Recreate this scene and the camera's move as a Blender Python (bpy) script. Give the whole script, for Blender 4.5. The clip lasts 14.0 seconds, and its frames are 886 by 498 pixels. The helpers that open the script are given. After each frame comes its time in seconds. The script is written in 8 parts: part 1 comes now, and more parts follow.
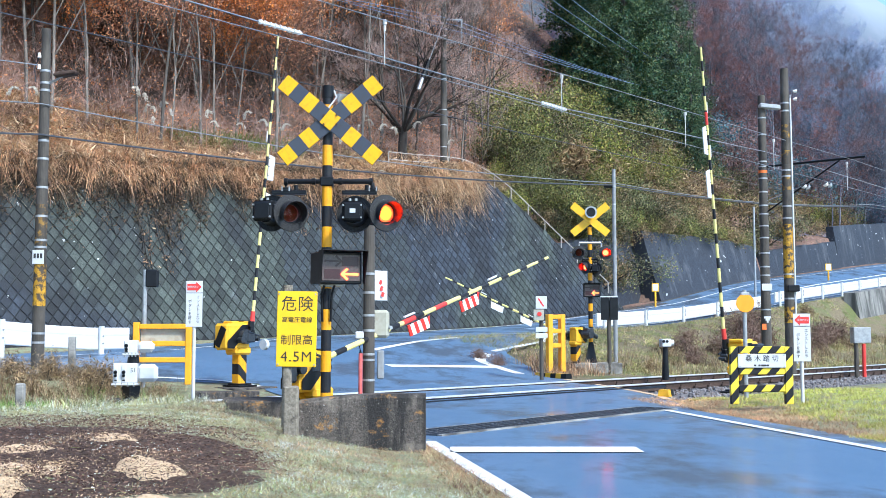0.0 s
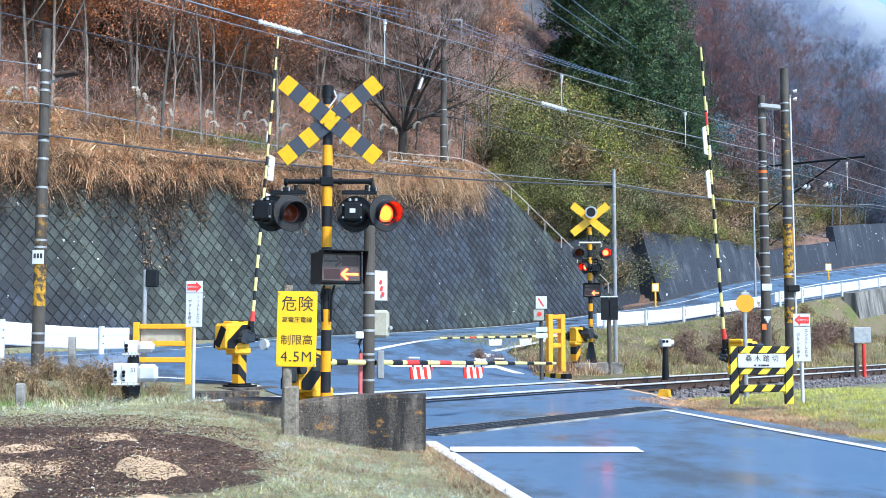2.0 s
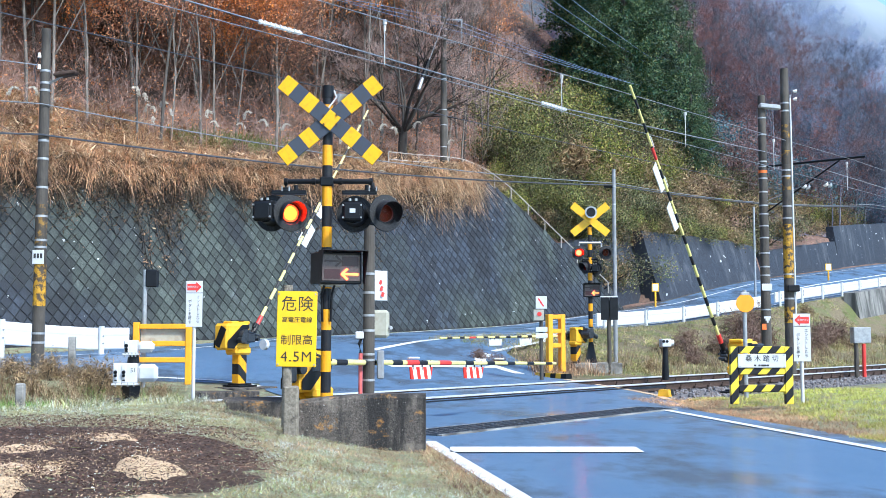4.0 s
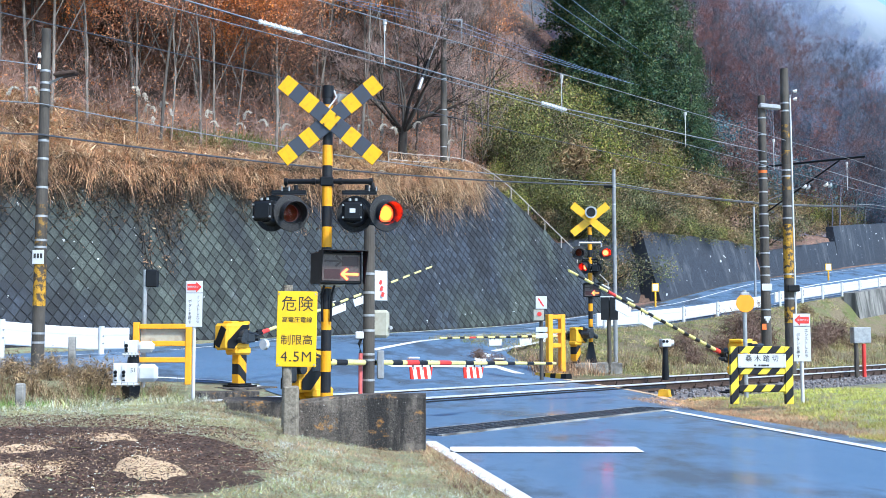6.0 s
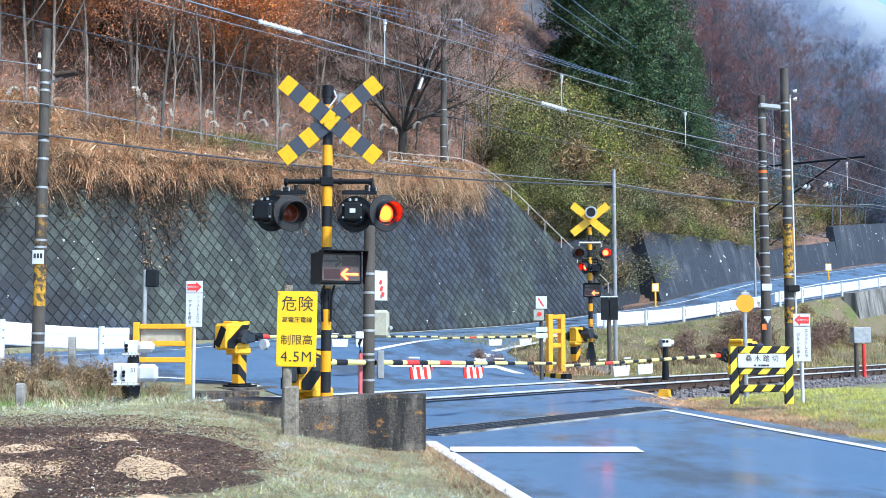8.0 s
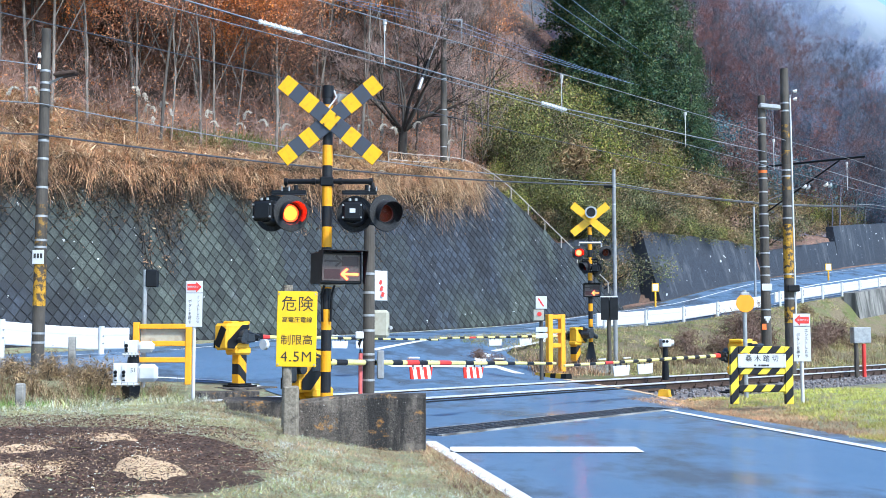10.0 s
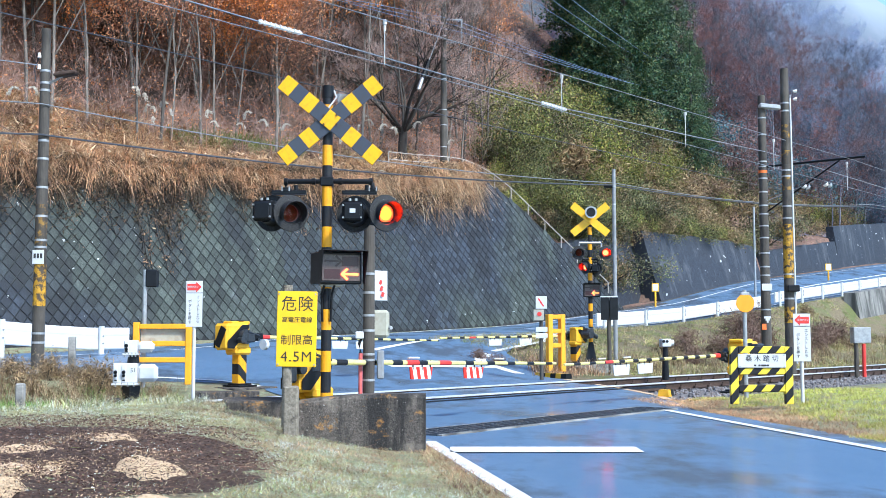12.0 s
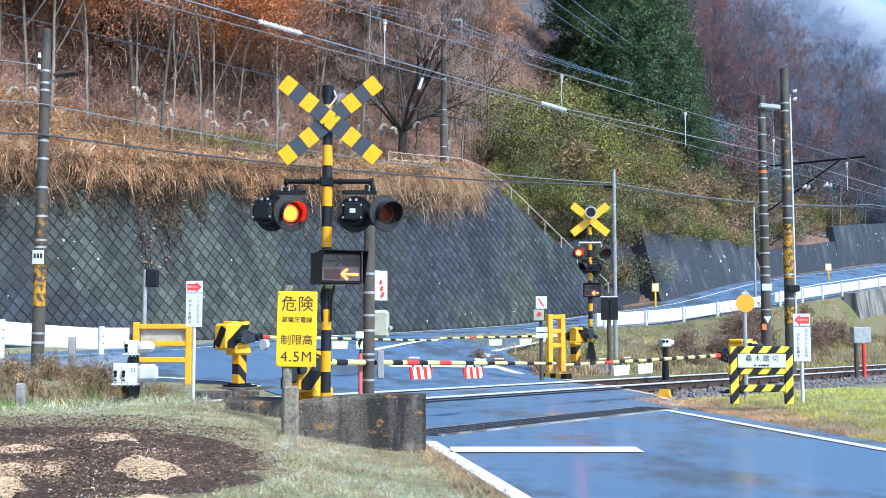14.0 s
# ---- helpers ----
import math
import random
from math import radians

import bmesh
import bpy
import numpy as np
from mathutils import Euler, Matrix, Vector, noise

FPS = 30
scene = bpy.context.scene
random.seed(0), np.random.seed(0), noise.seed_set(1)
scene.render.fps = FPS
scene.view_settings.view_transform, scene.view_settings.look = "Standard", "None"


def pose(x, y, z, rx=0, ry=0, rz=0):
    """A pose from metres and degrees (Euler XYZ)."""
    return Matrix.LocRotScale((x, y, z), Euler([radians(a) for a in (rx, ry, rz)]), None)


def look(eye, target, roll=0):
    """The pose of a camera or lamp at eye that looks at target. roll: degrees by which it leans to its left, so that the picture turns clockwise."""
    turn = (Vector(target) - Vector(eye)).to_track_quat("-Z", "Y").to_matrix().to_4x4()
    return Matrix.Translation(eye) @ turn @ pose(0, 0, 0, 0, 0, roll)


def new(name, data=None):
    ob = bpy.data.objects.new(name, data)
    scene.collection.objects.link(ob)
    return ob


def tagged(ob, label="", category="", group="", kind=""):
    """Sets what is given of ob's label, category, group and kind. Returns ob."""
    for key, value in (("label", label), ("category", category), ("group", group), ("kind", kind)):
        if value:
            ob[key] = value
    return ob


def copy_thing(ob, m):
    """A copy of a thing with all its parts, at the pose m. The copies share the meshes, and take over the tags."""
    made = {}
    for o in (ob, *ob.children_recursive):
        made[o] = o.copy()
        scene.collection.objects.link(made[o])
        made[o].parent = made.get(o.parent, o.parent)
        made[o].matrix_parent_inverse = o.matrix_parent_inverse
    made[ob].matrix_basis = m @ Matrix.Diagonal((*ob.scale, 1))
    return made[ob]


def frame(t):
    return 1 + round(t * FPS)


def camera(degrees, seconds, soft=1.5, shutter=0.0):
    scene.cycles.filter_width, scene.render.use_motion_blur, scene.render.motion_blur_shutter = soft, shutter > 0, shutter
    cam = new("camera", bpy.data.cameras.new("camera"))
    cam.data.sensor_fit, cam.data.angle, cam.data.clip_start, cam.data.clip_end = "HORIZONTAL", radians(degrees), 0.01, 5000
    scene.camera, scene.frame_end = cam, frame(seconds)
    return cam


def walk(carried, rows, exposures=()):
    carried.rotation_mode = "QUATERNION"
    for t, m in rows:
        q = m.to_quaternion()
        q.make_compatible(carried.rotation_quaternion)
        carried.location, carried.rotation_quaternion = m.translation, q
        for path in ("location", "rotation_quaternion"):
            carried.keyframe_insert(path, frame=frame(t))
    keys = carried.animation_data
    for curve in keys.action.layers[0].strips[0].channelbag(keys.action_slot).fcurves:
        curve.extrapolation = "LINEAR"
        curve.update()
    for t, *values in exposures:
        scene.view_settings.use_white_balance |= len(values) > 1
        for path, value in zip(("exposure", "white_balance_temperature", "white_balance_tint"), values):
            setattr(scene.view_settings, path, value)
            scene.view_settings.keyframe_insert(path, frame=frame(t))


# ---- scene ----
# ---------- camera: it stands still at the roadside ----------
cam = camera(42.81, 14.0, soft=0.55)
EYE = pose(0, 0, 0.95, 94.46, 0, 0)
walk(cam, [(0.0, EYE), (14.0, EYE)], exposures=[(0.0, 1.08, 5750, 5), (14.0, 1.08, 5750, 5)])

# ---------- sky and sun: a soft, hazy winter morning ----------
world = bpy.data.worlds.new("sky")
scene.world = world
world.use_nodes = True
wn = world.node_tree
sky = wn.nodes.new("ShaderNodeTexSky")
sky.sky_type = "NISHITA"
sky.sun_disc = False
sky.sun_elevation = radians(46)
sky.sun_rotation = radians(138)
sky.air_density, sky.dust_density, sky.ozone_density = 1.0, 0.6, 3.0
wn.nodes["Background"].inputs["Strength"].default_value = 0.15
wn.links.new(sky.outputs[0], wn.nodes["Background"].inputs["Color"])

sun = new("sun", bpy.data.lights.new("sun", "SUN"))
sun.data.energy, sun.data.angle, sun.data.color = 3.2, radians(7), (1.0, 0.93, 0.83)
sun.matrix_world = look((9, -10, 14), (0, 0, 0))


# ---------- materials ----------
def shader(name):
    m = bpy.data.materials.new(name)
    m.use_nodes = True
    return m, m.node_tree, m.node_tree.nodes["Principled BSDF"]


def node(nt, kind, **values):
    n = nt.nodes.new(kind)
    for key, value in values.items():
        n.inputs[key.replace("_", " ")].default_value = value
    return n


def noise_tex(nt, scale, detail=4.0, rough=0.6, stretch=(1, 1, 1), coord="Object"):
    tc = nt.nodes.new("ShaderNodeTexCoord")
    mp = nt.nodes.new("ShaderNodeMapping")
    mp.inputs["Scale"].default_value = stretch
    nt.links.new(tc.outputs[coord], mp.inputs["Vector"])
    n = node(nt, "ShaderNodeTexNoise", Scale=scale, Detail=detail, Roughness=rough)
    nt.links.new(mp.outputs[0], n.inputs["Vector"])
    return n.outputs["Fac"]


def ramp(nt, fac, stops):
    r = nt.nodes.new("ShaderNodeValToRGB")
    while len(r.color_ramp.elements) < len(stops):
        r.color_ramp.elements.new(0.5)
    for e, (p, c) in zip(r.color_ramp.elements, stops):
        e.position, e.color = p, (*c, 1) if len(c) == 3 else (c[0], c[0], c[0], 1)
    nt.links.new(fac, r.inputs[0])
    return r.outputs["Color"]


def mix(nt, fac, a, b, blend="MIX"):
    n = nt.nodes.new("ShaderNodeMix")
    n.data_type, n.blend_type = "RGBA", blend
    for socket, value in ((n.inputs["Factor"], fac), (n.inputs[6], a), (n.inputs[7], b)):
        if isinstance(value, (int, float)):
            socket.default_value = value
        elif isinstance(value, tuple):
            socket.default_value = (*value, 1)
        else:
            nt.links.new(value, socket)
    return n.outputs[2]


def bump(nt, bsdf, height, strength=0.3, distance=0.02):
    b = node(nt, "ShaderNodeBump", Strength=strength, Distance=distance)
    nt.links.new(height, b.inputs["Height"])
    nt.links.new(b.outputs[0], bsdf.inputs["Normal"])


def surface(name, dark, light, scale=8.0, rough=0.6, metal=0.0, relief=0.2, depth=0.01, stain=None, stain_scale=1.5,
            stain_at=(0.55, 0.7), stretch=(1, 1, 1), coord="Object", vary=0.0, specks=None, gloss=0.5):
    """Two tones by grain, a stain colour by larger patches, fine relief."""
    m, nt, b = shader(name)
    grain = noise_tex(nt, scale, 6, 0.65, stretch, coord)
    col = ramp(nt, grain, [(0.3, dark), (0.7, light)])
    if stain:
        patch = noise_tex(nt, stain_scale, 5, 0.6, stretch, coord)
        col = mix(nt, ramp(nt, patch, [(stain_at[0], (0,)), (stain_at[1], (1,))]), col, stain)
    if specks:
        dots = noise_tex(nt, specks, 2, 0.5, (1, 1, 1), coord)
        col = mix(nt, ramp(nt, dots, [(0.72, (0,)), (0.76, (1,))]), col, (0.46, 0.48, 0.48))
    if vary:
        info = nt.nodes.new("ShaderNodeObjectInfo")
        hsv = nt.nodes.new("ShaderNodeHueSaturation")
        mr = node(nt, "ShaderNodeMapRange", To_Min=1 - vary, To_Max=1 + vary)
        nt.links.new(info.outputs["Random"], mr.inputs["Value"])
        nt.links.new(mr.outputs[0], hsv.inputs["Value"])
        nt.links.new(col, hsv.inputs["Color"])
        col = hsv.outputs[0]
    nt.links.new(col, b.inputs["Base Color"])
    b.inputs["Roughness"].default_value = rough
    b.inputs["Metallic"].default_value = metal
    b.inputs["Specular IOR Level"].default_value = gloss
    if relief:
        bump(nt, b, noise_tex(nt, scale * 4, 4, 0.6, stretch, coord), relief, depth)
    return m


def striped(name, a, b_col, period, shift=0.0, axis=(0, 0, 1), rough=0.45, share=0.5):
    """Paint in bands of two colours along an axis of the part, with some dirt."""
    m, nt, b = shader(name)
    tc = nt.nodes.new("ShaderNodeTexCoord")
    dot = nt.nodes.new("ShaderNodeVectorMath")
    dot.operation = "DOT_PRODUCT"
    dot.inputs[1].default_value = axis
    nt.links.new(tc.outputs["Object"], dot.inputs[0])
    cur = dot.outputs["Value"]
    for op, val in (("ADD", shift), ("DIVIDE", period), ("FRACT", 0), ("GREATER_THAN", share)):
        n = nt.nodes.new("ShaderNodeMath")
        n.operation = op
        nt.links.new(cur, n.inputs[0])
        n.inputs[1].default_value = val
        cur = n.outputs[0]
    col = mix(nt, cur, a, b_col)
    b.inputs["Specular IOR Level"].default_value = 0.3
    dirt = noise_tex(nt, 14, 6, 0.7)
    col = mix(nt, ramp(nt, dirt, [(0.5, (0,)), (0.85, (0.5,))]), col, (0.06, 0.045, 0.03))
    nt.links.new(col, b.inputs["Base Color"])
    b.inputs["Roughness"].default_value = rough
    return m


def emitting(name, colour, strength):
    m, nt, b = shader(name)
    b.inputs["Base Color"].default_value = (*colour, 1)
    b.inputs["Emission Color"].default_value = (*colour, 1)
    b.inputs["Emission Strength"].default_value = strength
    return m


def leafy(name, tones, rough=0.6, through_light=0.25, patch=None, vary=0.0):
    """Leaves or blades: one tone for each island, some light passing through."""
    m, nt, b = shader(name)
    geo = nt.nodes.new("ShaderNodeNewGeometry")
    n = len(tones)
    col = ramp(nt, geo.outputs["Random Per Island"], [(i / max(1, n - 1), c) for i, c in enumerate(tones)])
    if patch:
        hsv = nt.nodes.new("ShaderNodeHueSaturation")
        mr = node(nt, "ShaderNodeMapRange", From_Min=0.36, From_Max=0.64, To_Min=patch[1], To_Max=patch[2])
        nt.links.new(noise_tex(nt, patch[0], 3, 0.6), mr.inputs["Value"])
        nt.links.new(mr.outputs[0], hsv.inputs["Value"])
        nt.links.new(col, hsv.inputs["Color"])
        col = hsv.outputs[0]
    if vary:
        info = nt.nodes.new("ShaderNodeObjectInfo")
        tone = nt.nodes.new("ShaderNodeHueSaturation")
        for out, lo, hi in (("Value", 1 - vary, 1 + vary), ("Saturation", 0.75, 1.15)):
            mr = node(nt, "ShaderNodeMapRange", To_Min=lo, To_Max=hi)
            nt.links.new(info.outputs["Random"], mr.inputs["Value"])
            nt.links.new(mr.outputs[0], tone.inputs[out])
        nt.links.new(col, tone.inputs["Color"])
        col = tone.outputs[0]
    nt.links.new(col, b.inputs["Base Color"])
    b.inputs["Roughness"].default_value = rough
    if through_light:
        tr = nt.nodes.new("ShaderNodeBsdfTranslucent")
        nt.links.new(col, tr.inputs["Color"])
        ms = nt.nodes.new("ShaderNodeMixShader")
        ms.inputs[0].default_value = through_light
        out = nt.nodes["Material Output"]
        nt.links.new(b.outputs[0], ms.inputs[1])
        nt.links.new(tr.outputs[0], ms.inputs[2])
        nt.links.new(ms.outputs[0], out.inputs[0])
    return m


def asphalt_wet():
    m, nt, b = shader("wet_asphalt_sky_blue")
    grain = noise_tex(nt, 90, 4, 0.7)
    # blue of the sky reflected on the wet road, put into the base tones
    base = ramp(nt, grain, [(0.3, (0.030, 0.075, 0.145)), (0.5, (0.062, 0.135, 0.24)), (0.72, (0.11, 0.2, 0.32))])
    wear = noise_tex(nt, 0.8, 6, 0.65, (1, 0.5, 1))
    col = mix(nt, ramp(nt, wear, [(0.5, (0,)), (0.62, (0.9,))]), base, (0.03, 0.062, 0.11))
    nt.links.new(col, b.inputs["Base Color"])
    wet = noise_tex(nt, 0.8, 4, 0.55, (1, 0.5, 1))
    r = node(nt, "ShaderNodeMapRange", From_Min=0.35, From_Max=0.65, To_Min=0.55, To_Max=0.8)
    nt.links.new(wet, r.inputs["Value"])
    nt.links.new(r.outputs[0], b.inputs["Roughness"])
    b.inputs["Specular IOR Level"].default_value = 1.0
    film = node(nt, "ShaderNodeMapRange", From_Min=0.48, From_Max=0.62, To_Min=0.12, To_Max=0.65)
    nt.links.new(wear, film.inputs["Value"])
    nt.links.new(film.outputs[0], b.inputs["Coat Weight"])
    b.inputs["Coat Roughness"].default_value = 0.16
    bump(nt, b, grain, 0.5, 0.008)
    return m


def damp_wall(name, info_node, output):
    """Old concrete blocks: blue-grey and mossy zones, dark damp runs, pale lime bloom."""
    m, nt, b = shader(name)
    grain = noise_tex(nt, 16, 6, 0.7)
    col = ramp(nt, grain, [(0.3, (0.008, 0.011, 0.018)), (0.72, (0.042, 0.052, 0.070))])
    moss = noise_tex(nt, 0.16, 3, 0.55)
    mossy = ramp(nt, grain, [(0.3, (0.018, 0.025, 0.022)), (0.72, (0.075, 0.088, 0.075))])
    col = mix(nt, ramp(nt, moss, [(0.46, (0,)), (0.57, (1,))]), col, mossy)
    damp = noise_tex(nt, 0.7, 5, 0.65, (1, 1, 0.22))
    col = mix(nt, ramp(nt, damp, [(0.46, (0,)), (0.62, (0.75,))]), col, (0.012, 0.014, 0.018))
    bloom = noise_tex(nt, 1.3, 6, 0.72, (1, 1, 0.5))
    col = mix(nt, ramp(nt, bloom, [(0.6, (0,)), (0.72, (0.5,))]), col, (0.14, 0.15, 0.16))
    dots = noise_tex(nt, 5.5, 2, 0.5)
    col = mix(nt, ramp(nt, dots, [(0.72, (0,)), (0.76, (1,))]), col, (0.46, 0.48, 0.48))
    info = nt.nodes.new(info_node)
    hsv = nt.nodes.new("ShaderNodeHueSaturation")
    mr = node(nt, "ShaderNodeMapRange", To_Min=0.55, To_Max=1.5)
    nt.links.new(info.outputs[output], mr.inputs["Value"])
    nt.links.new(mr.outputs[0], hsv.inputs["Value"])
    nt.links.new(col, hsv.inputs["Color"])
    nt.links.new(hsv.outputs[0], b.inputs["Base Color"])
    b.inputs["Roughness"].default_value = 0.62
    b.inputs["Specular IOR Level"].default_value = 0.4
    bump(nt, b, noise_tex(nt, 55, 4, 0.65), 0.7, 0.02)
    return m


def weathered_concrete():
    """Old cast concrete: gritty face, dark runs from the top, ochre lichen, pale worn patches."""
    m, nt, b = shader("stained_concrete")
    grain = noise_tex(nt, 45, 5, 0.75)
    col = ramp(nt, grain, [(0.32, (0.03, 0.025, 0.022)), (0.68, (0.15, 0.128, 0.108))])
    pale = noise_tex(nt, 2.4, 5, 0.65, (1, 1, 1.6))
    col = mix(nt, ramp(nt, pale, [(0.55, (0,)), (0.7, (0.6,))]), col, (0.28, 0.24, 0.195))
    runs = noise_tex(nt, 5, 6, 0.7, (1, 1, 0.12))
    col = mix(nt, ramp(nt, runs, [(0.42, (0,)), (0.56, (0.9,))]), col, (0.014, 0.013, 0.013))
    lichen = noise_tex(nt, 5.5, 7, 0.75, (0.9, 0.9, 1.3))
    col = mix(nt, ramp(nt, lichen, [(0.57, (0,)), (0.66, (0.85,))]), col, (0.36, 0.18, 0.045))
    specks = noise_tex(nt, 70, 2, 0.5)
    col = mix(nt, ramp(nt, specks, [(0.68, (0,)), (0.73, (0.8,))]), col, (0.42, 0.40, 0.36))
    nt.links.new(col, b.inputs["Base Color"])
    b.inputs["Roughness"].default_value = 0.88
    bump(nt, b, grain, 0.8, 0.012)
    return m


def streaked_wall(name):
    """Smooth sprayed concrete with long pale and dark runs and small pale drain marks."""
    m, nt, b = shader(name)
    grain = noise_tex(nt, 5, 6, 0.7)
    col = ramp(nt, grain, [(0.3, (0.008, 0.011, 0.019)), (0.7, (0.028, 0.036, 0.052))])
    runs = noise_tex(nt, 1.5, 6, 0.7, (1, 1, 0.07))
    col = mix(nt, ramp(nt, runs, [(0.5, (0,)), (0.72, (0.75,))]), col, (0.13, 0.14, 0.155))
    dark = noise_tex(nt, 0.35, 4, 0.6, (1, 1, 0.5))
    col = mix(nt, ramp(nt, dark, [(0.48, (0,)), (0.62, (0.7,))]), col, (0.02, 0.024, 0.034))
    dots = noise_tex(nt, 3.2, 1, 0.4)
    col = mix(nt, ramp(nt, dots, [(0.74, (0,)), (0.77, (1,))]), col, (0.45, 0.47, 0.47))
    nt.links.new(col, b.inputs["Base Color"])
    b.inputs["Roughness"].default_value = 0.7
    bump(nt, b, grain, 0.5, 0.05)
    return m


YEL, BLK = (0.74, 0.33, 0.008), (0.012, 0.013, 0.017)
M = {}
M["asphalt"] = asphalt_wet()
M["road_paint"] = surface("road_paint", (0.55, 0.56, 0.57), (0.82, 0.83, 0.83), 30, 0.5, relief=0.1, stain=(0.2, 0.21, 0.23), stain_scale=9, stain_at=(0.62, 0.72))
M["ochre_paint"] = surface("ochre_road_paint", (0.55, 0.36, 0.2), (0.75, 0.55, 0.36), 30, 0.5, relief=0.1, stain=(0.2, 0.2, 0.2), stain_scale=9)
M["soil_grass"] = surface("soil_grass", (0.09, 0.07, 0.04), (0.42, 0.35, 0.21), 38, 0.9, relief=1.0, depth=0.03, stain=(0.30, 0.33, 0.19), stain_scale=5, stain_at=(0.44, 0.58), specks=70)
M["bank_soil"] = surface("bank_soil", (0.08, 0.062, 0.038), (0.30, 0.24, 0.14), 14, 0.9, relief=1.0, depth=0.05, stain=(0.13, 0.15, 0.045), stain_scale=0.9, stain_at=(0.46, 0.6))
M["mulch"] = surface("mulch", (0.022, 0.012, 0.009), (0.13, 0.07, 0.048), 34, 0.9, relief=0.9, depth=0.04, stain=(0.2, 0.15, 0.1), stain_scale=6, stain_at=(0.6, 0.7))
M["sawdust"] = surface("sawdust", (0.50, 0.34, 0.20), (0.76, 0.57, 0.37), 60, 0.9, relief=0.9, depth=0.012, stain=(0.44, 0.28, 0.15), stain_scale=14, stain_at=(0.6, 0.75))
M["concrete"] = surface("concrete", (0.20, 0.195, 0.18), (0.38, 0.37, 0.34), 10, 0.8, relief=0.3, stain=(0.06, 0.055, 0.05), stain_scale=2.2, stain_at=(0.45, 0.65))
M["wall_block"] = damp_wall("wall_block", "ShaderNodeNewGeometry", "Random Per Island")
M["wall_piece"] = damp_wall("wall_piece", "ShaderNodeObjectInfo", "Random")
M["wall_joint"] = surface("wall_joint", (0.004, 0.005, 0.007), (0.018, 0.02, 0.022), 9, 0.9, relief=0.4, stain=(0.05, 0.055, 0.055), stain_scale=0.5, stain_at=(0.55, 0.7))
M["ballast"] = surface("ballast", (0.06, 0.055, 0.055), (0.22, 0.2, 0.19), 20, 0.85, relief=0.8, depth=0.03, stain=(0.1, 0.06, 0.04), stain_scale=1.5)
M["steel"] = surface("worn_steel", (0.62, 0.63, 0.65), (0.8, 0.81, 0.82), 20, 0.42, 0.55, relief=0.05)
M["rust"] = surface("rusty_steel", (0.035, 0.022, 0.016), (0.09, 0.055, 0.04), 14, 0.75, 0.3, relief=0.3)
M["galv"] = surface("galvanised_steel", (0.30, 0.31, 0.32), (0.48, 0.49, 0.5), 12, 0.45, 0.6, relief=0.08)
M["white"] = surface("white_paint", (0.52, 0.53, 0.55), (0.6, 0.605, 0.615), 6, 0.45, relief=0.05, stain=(0.38, 0.35, 0.31), stain_scale=2.5, stain_at=(0.62, 0.85))
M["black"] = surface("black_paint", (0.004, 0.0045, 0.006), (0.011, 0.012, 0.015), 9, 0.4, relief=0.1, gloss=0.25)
M["grey"] = surface("grey_paint", (0.2, 0.21, 0.22), (0.3, 0.31, 0.32), 9, 0.5, relief=0.08, stain=(0.12, 0.1, 0.08), stain_scale=4, stain_at=(0.6, 0.8))
M["motor"] = surface("motor_grey", (0.010, 0.013, 0.018), (0.045, 0.052, 0.062), 14, 0.4, 0.2, relief=0.3, stain=(0.09, 0.095, 0.10), stain_scale=9, stain_at=(0.6, 0.72))
M["cream"] = surface("cream_box", (0.32, 0.315, 0.25), (0.44, 0.43, 0.36), 8, 0.55, relief=0.08, stain=(0.24, 0.21, 0.16), stain_scale=3)
M["yellow"] = surface("yellow_paint", (0.74, 0.36, 0.01), (0.85, 0.46, 0.02), 7, 0.45, relief=0.06, stain=(0.4, 0.2, 0.03), stain_scale=5, stain_at=(0.68, 0.85))
M["sign_yellow"] = surface("sign_yellow", (0.80, 0.47, 0.002), (0.86, 0.52, 0.004), 6, 0.35, relief=0.02)
M["orange"] = surface("orange_paint", (0.85, 0.29, 0.006), (0.92, 0.34, 0.012), 7, 0.4, relief=0.03)
M["marker_orange"] = surface("marker_orange", (0.72, 0.14, 0.02), (0.82, 0.19, 0.03), 12, 0.5, relief=0.05)
M["red"] = surface("red_paint", (0.55, 0.03, 0.025), (0.7, 0.05, 0.04), 9, 0.45, relief=0.04)
M["ink"] = surface("ink", (0.015, 0.014, 0.014), (0.03, 0.028, 0.028), 20, 0.5, relief=0)
M["pole"] = surface("pole_concrete", (0.035, 0.03, 0.026), (0.10, 0.088, 0.074), 6, 0.8, relief=0.2, stain=(0.025, 0.022, 0.02), stain_scale=1.6, stretch=(1, 1, 0.35))
M["pole_yellow"] = surface("worn_yellow_wrap", (0.30, 0.15, 0.008), (0.58, 0.32, 0.015), 16, 0.6, relief=0.2, stain=(0.05, 0.035, 0.022), stain_scale=9, stain_at=(0.47, 0.56))
M["pole_faded"] = surface("faded_yellow_wrap", (0.16, 0.085, 0.012), (0.34, 0.19, 0.03), 16, 0.7, relief=0.2, stain=(0.05, 0.04, 0.03), stain_scale=7, stain_at=(0.4, 0.5))
M["wire"] = surface("cable", (0.02, 0.025, 0.035), (0.06, 0.065, 0.08), 9, 0.5, relief=0)
M["wire_bright"] = surface("bare_cable", (0.16, 0.175, 0.19), (0.30, 0.32, 0.34), 9, 0.4, 0.5, relief=0)
M["wire_pale"] = surface("pale_fitting", (0.45, 0.45, 0.44), (0.62, 0.62, 0.6), 9, 0.4, relief=0)
M["porcelain"] = surface("porcelain", (0.75, 0.75, 0.74), (0.85, 0.85, 0.84), 9, 0.15, relief=0)
M["tie"] = surface("dark_sleeper", (0.03, 0.025, 0.02), (0.09, 0.07, 0.055), 8, 0.85, relief=0.4)
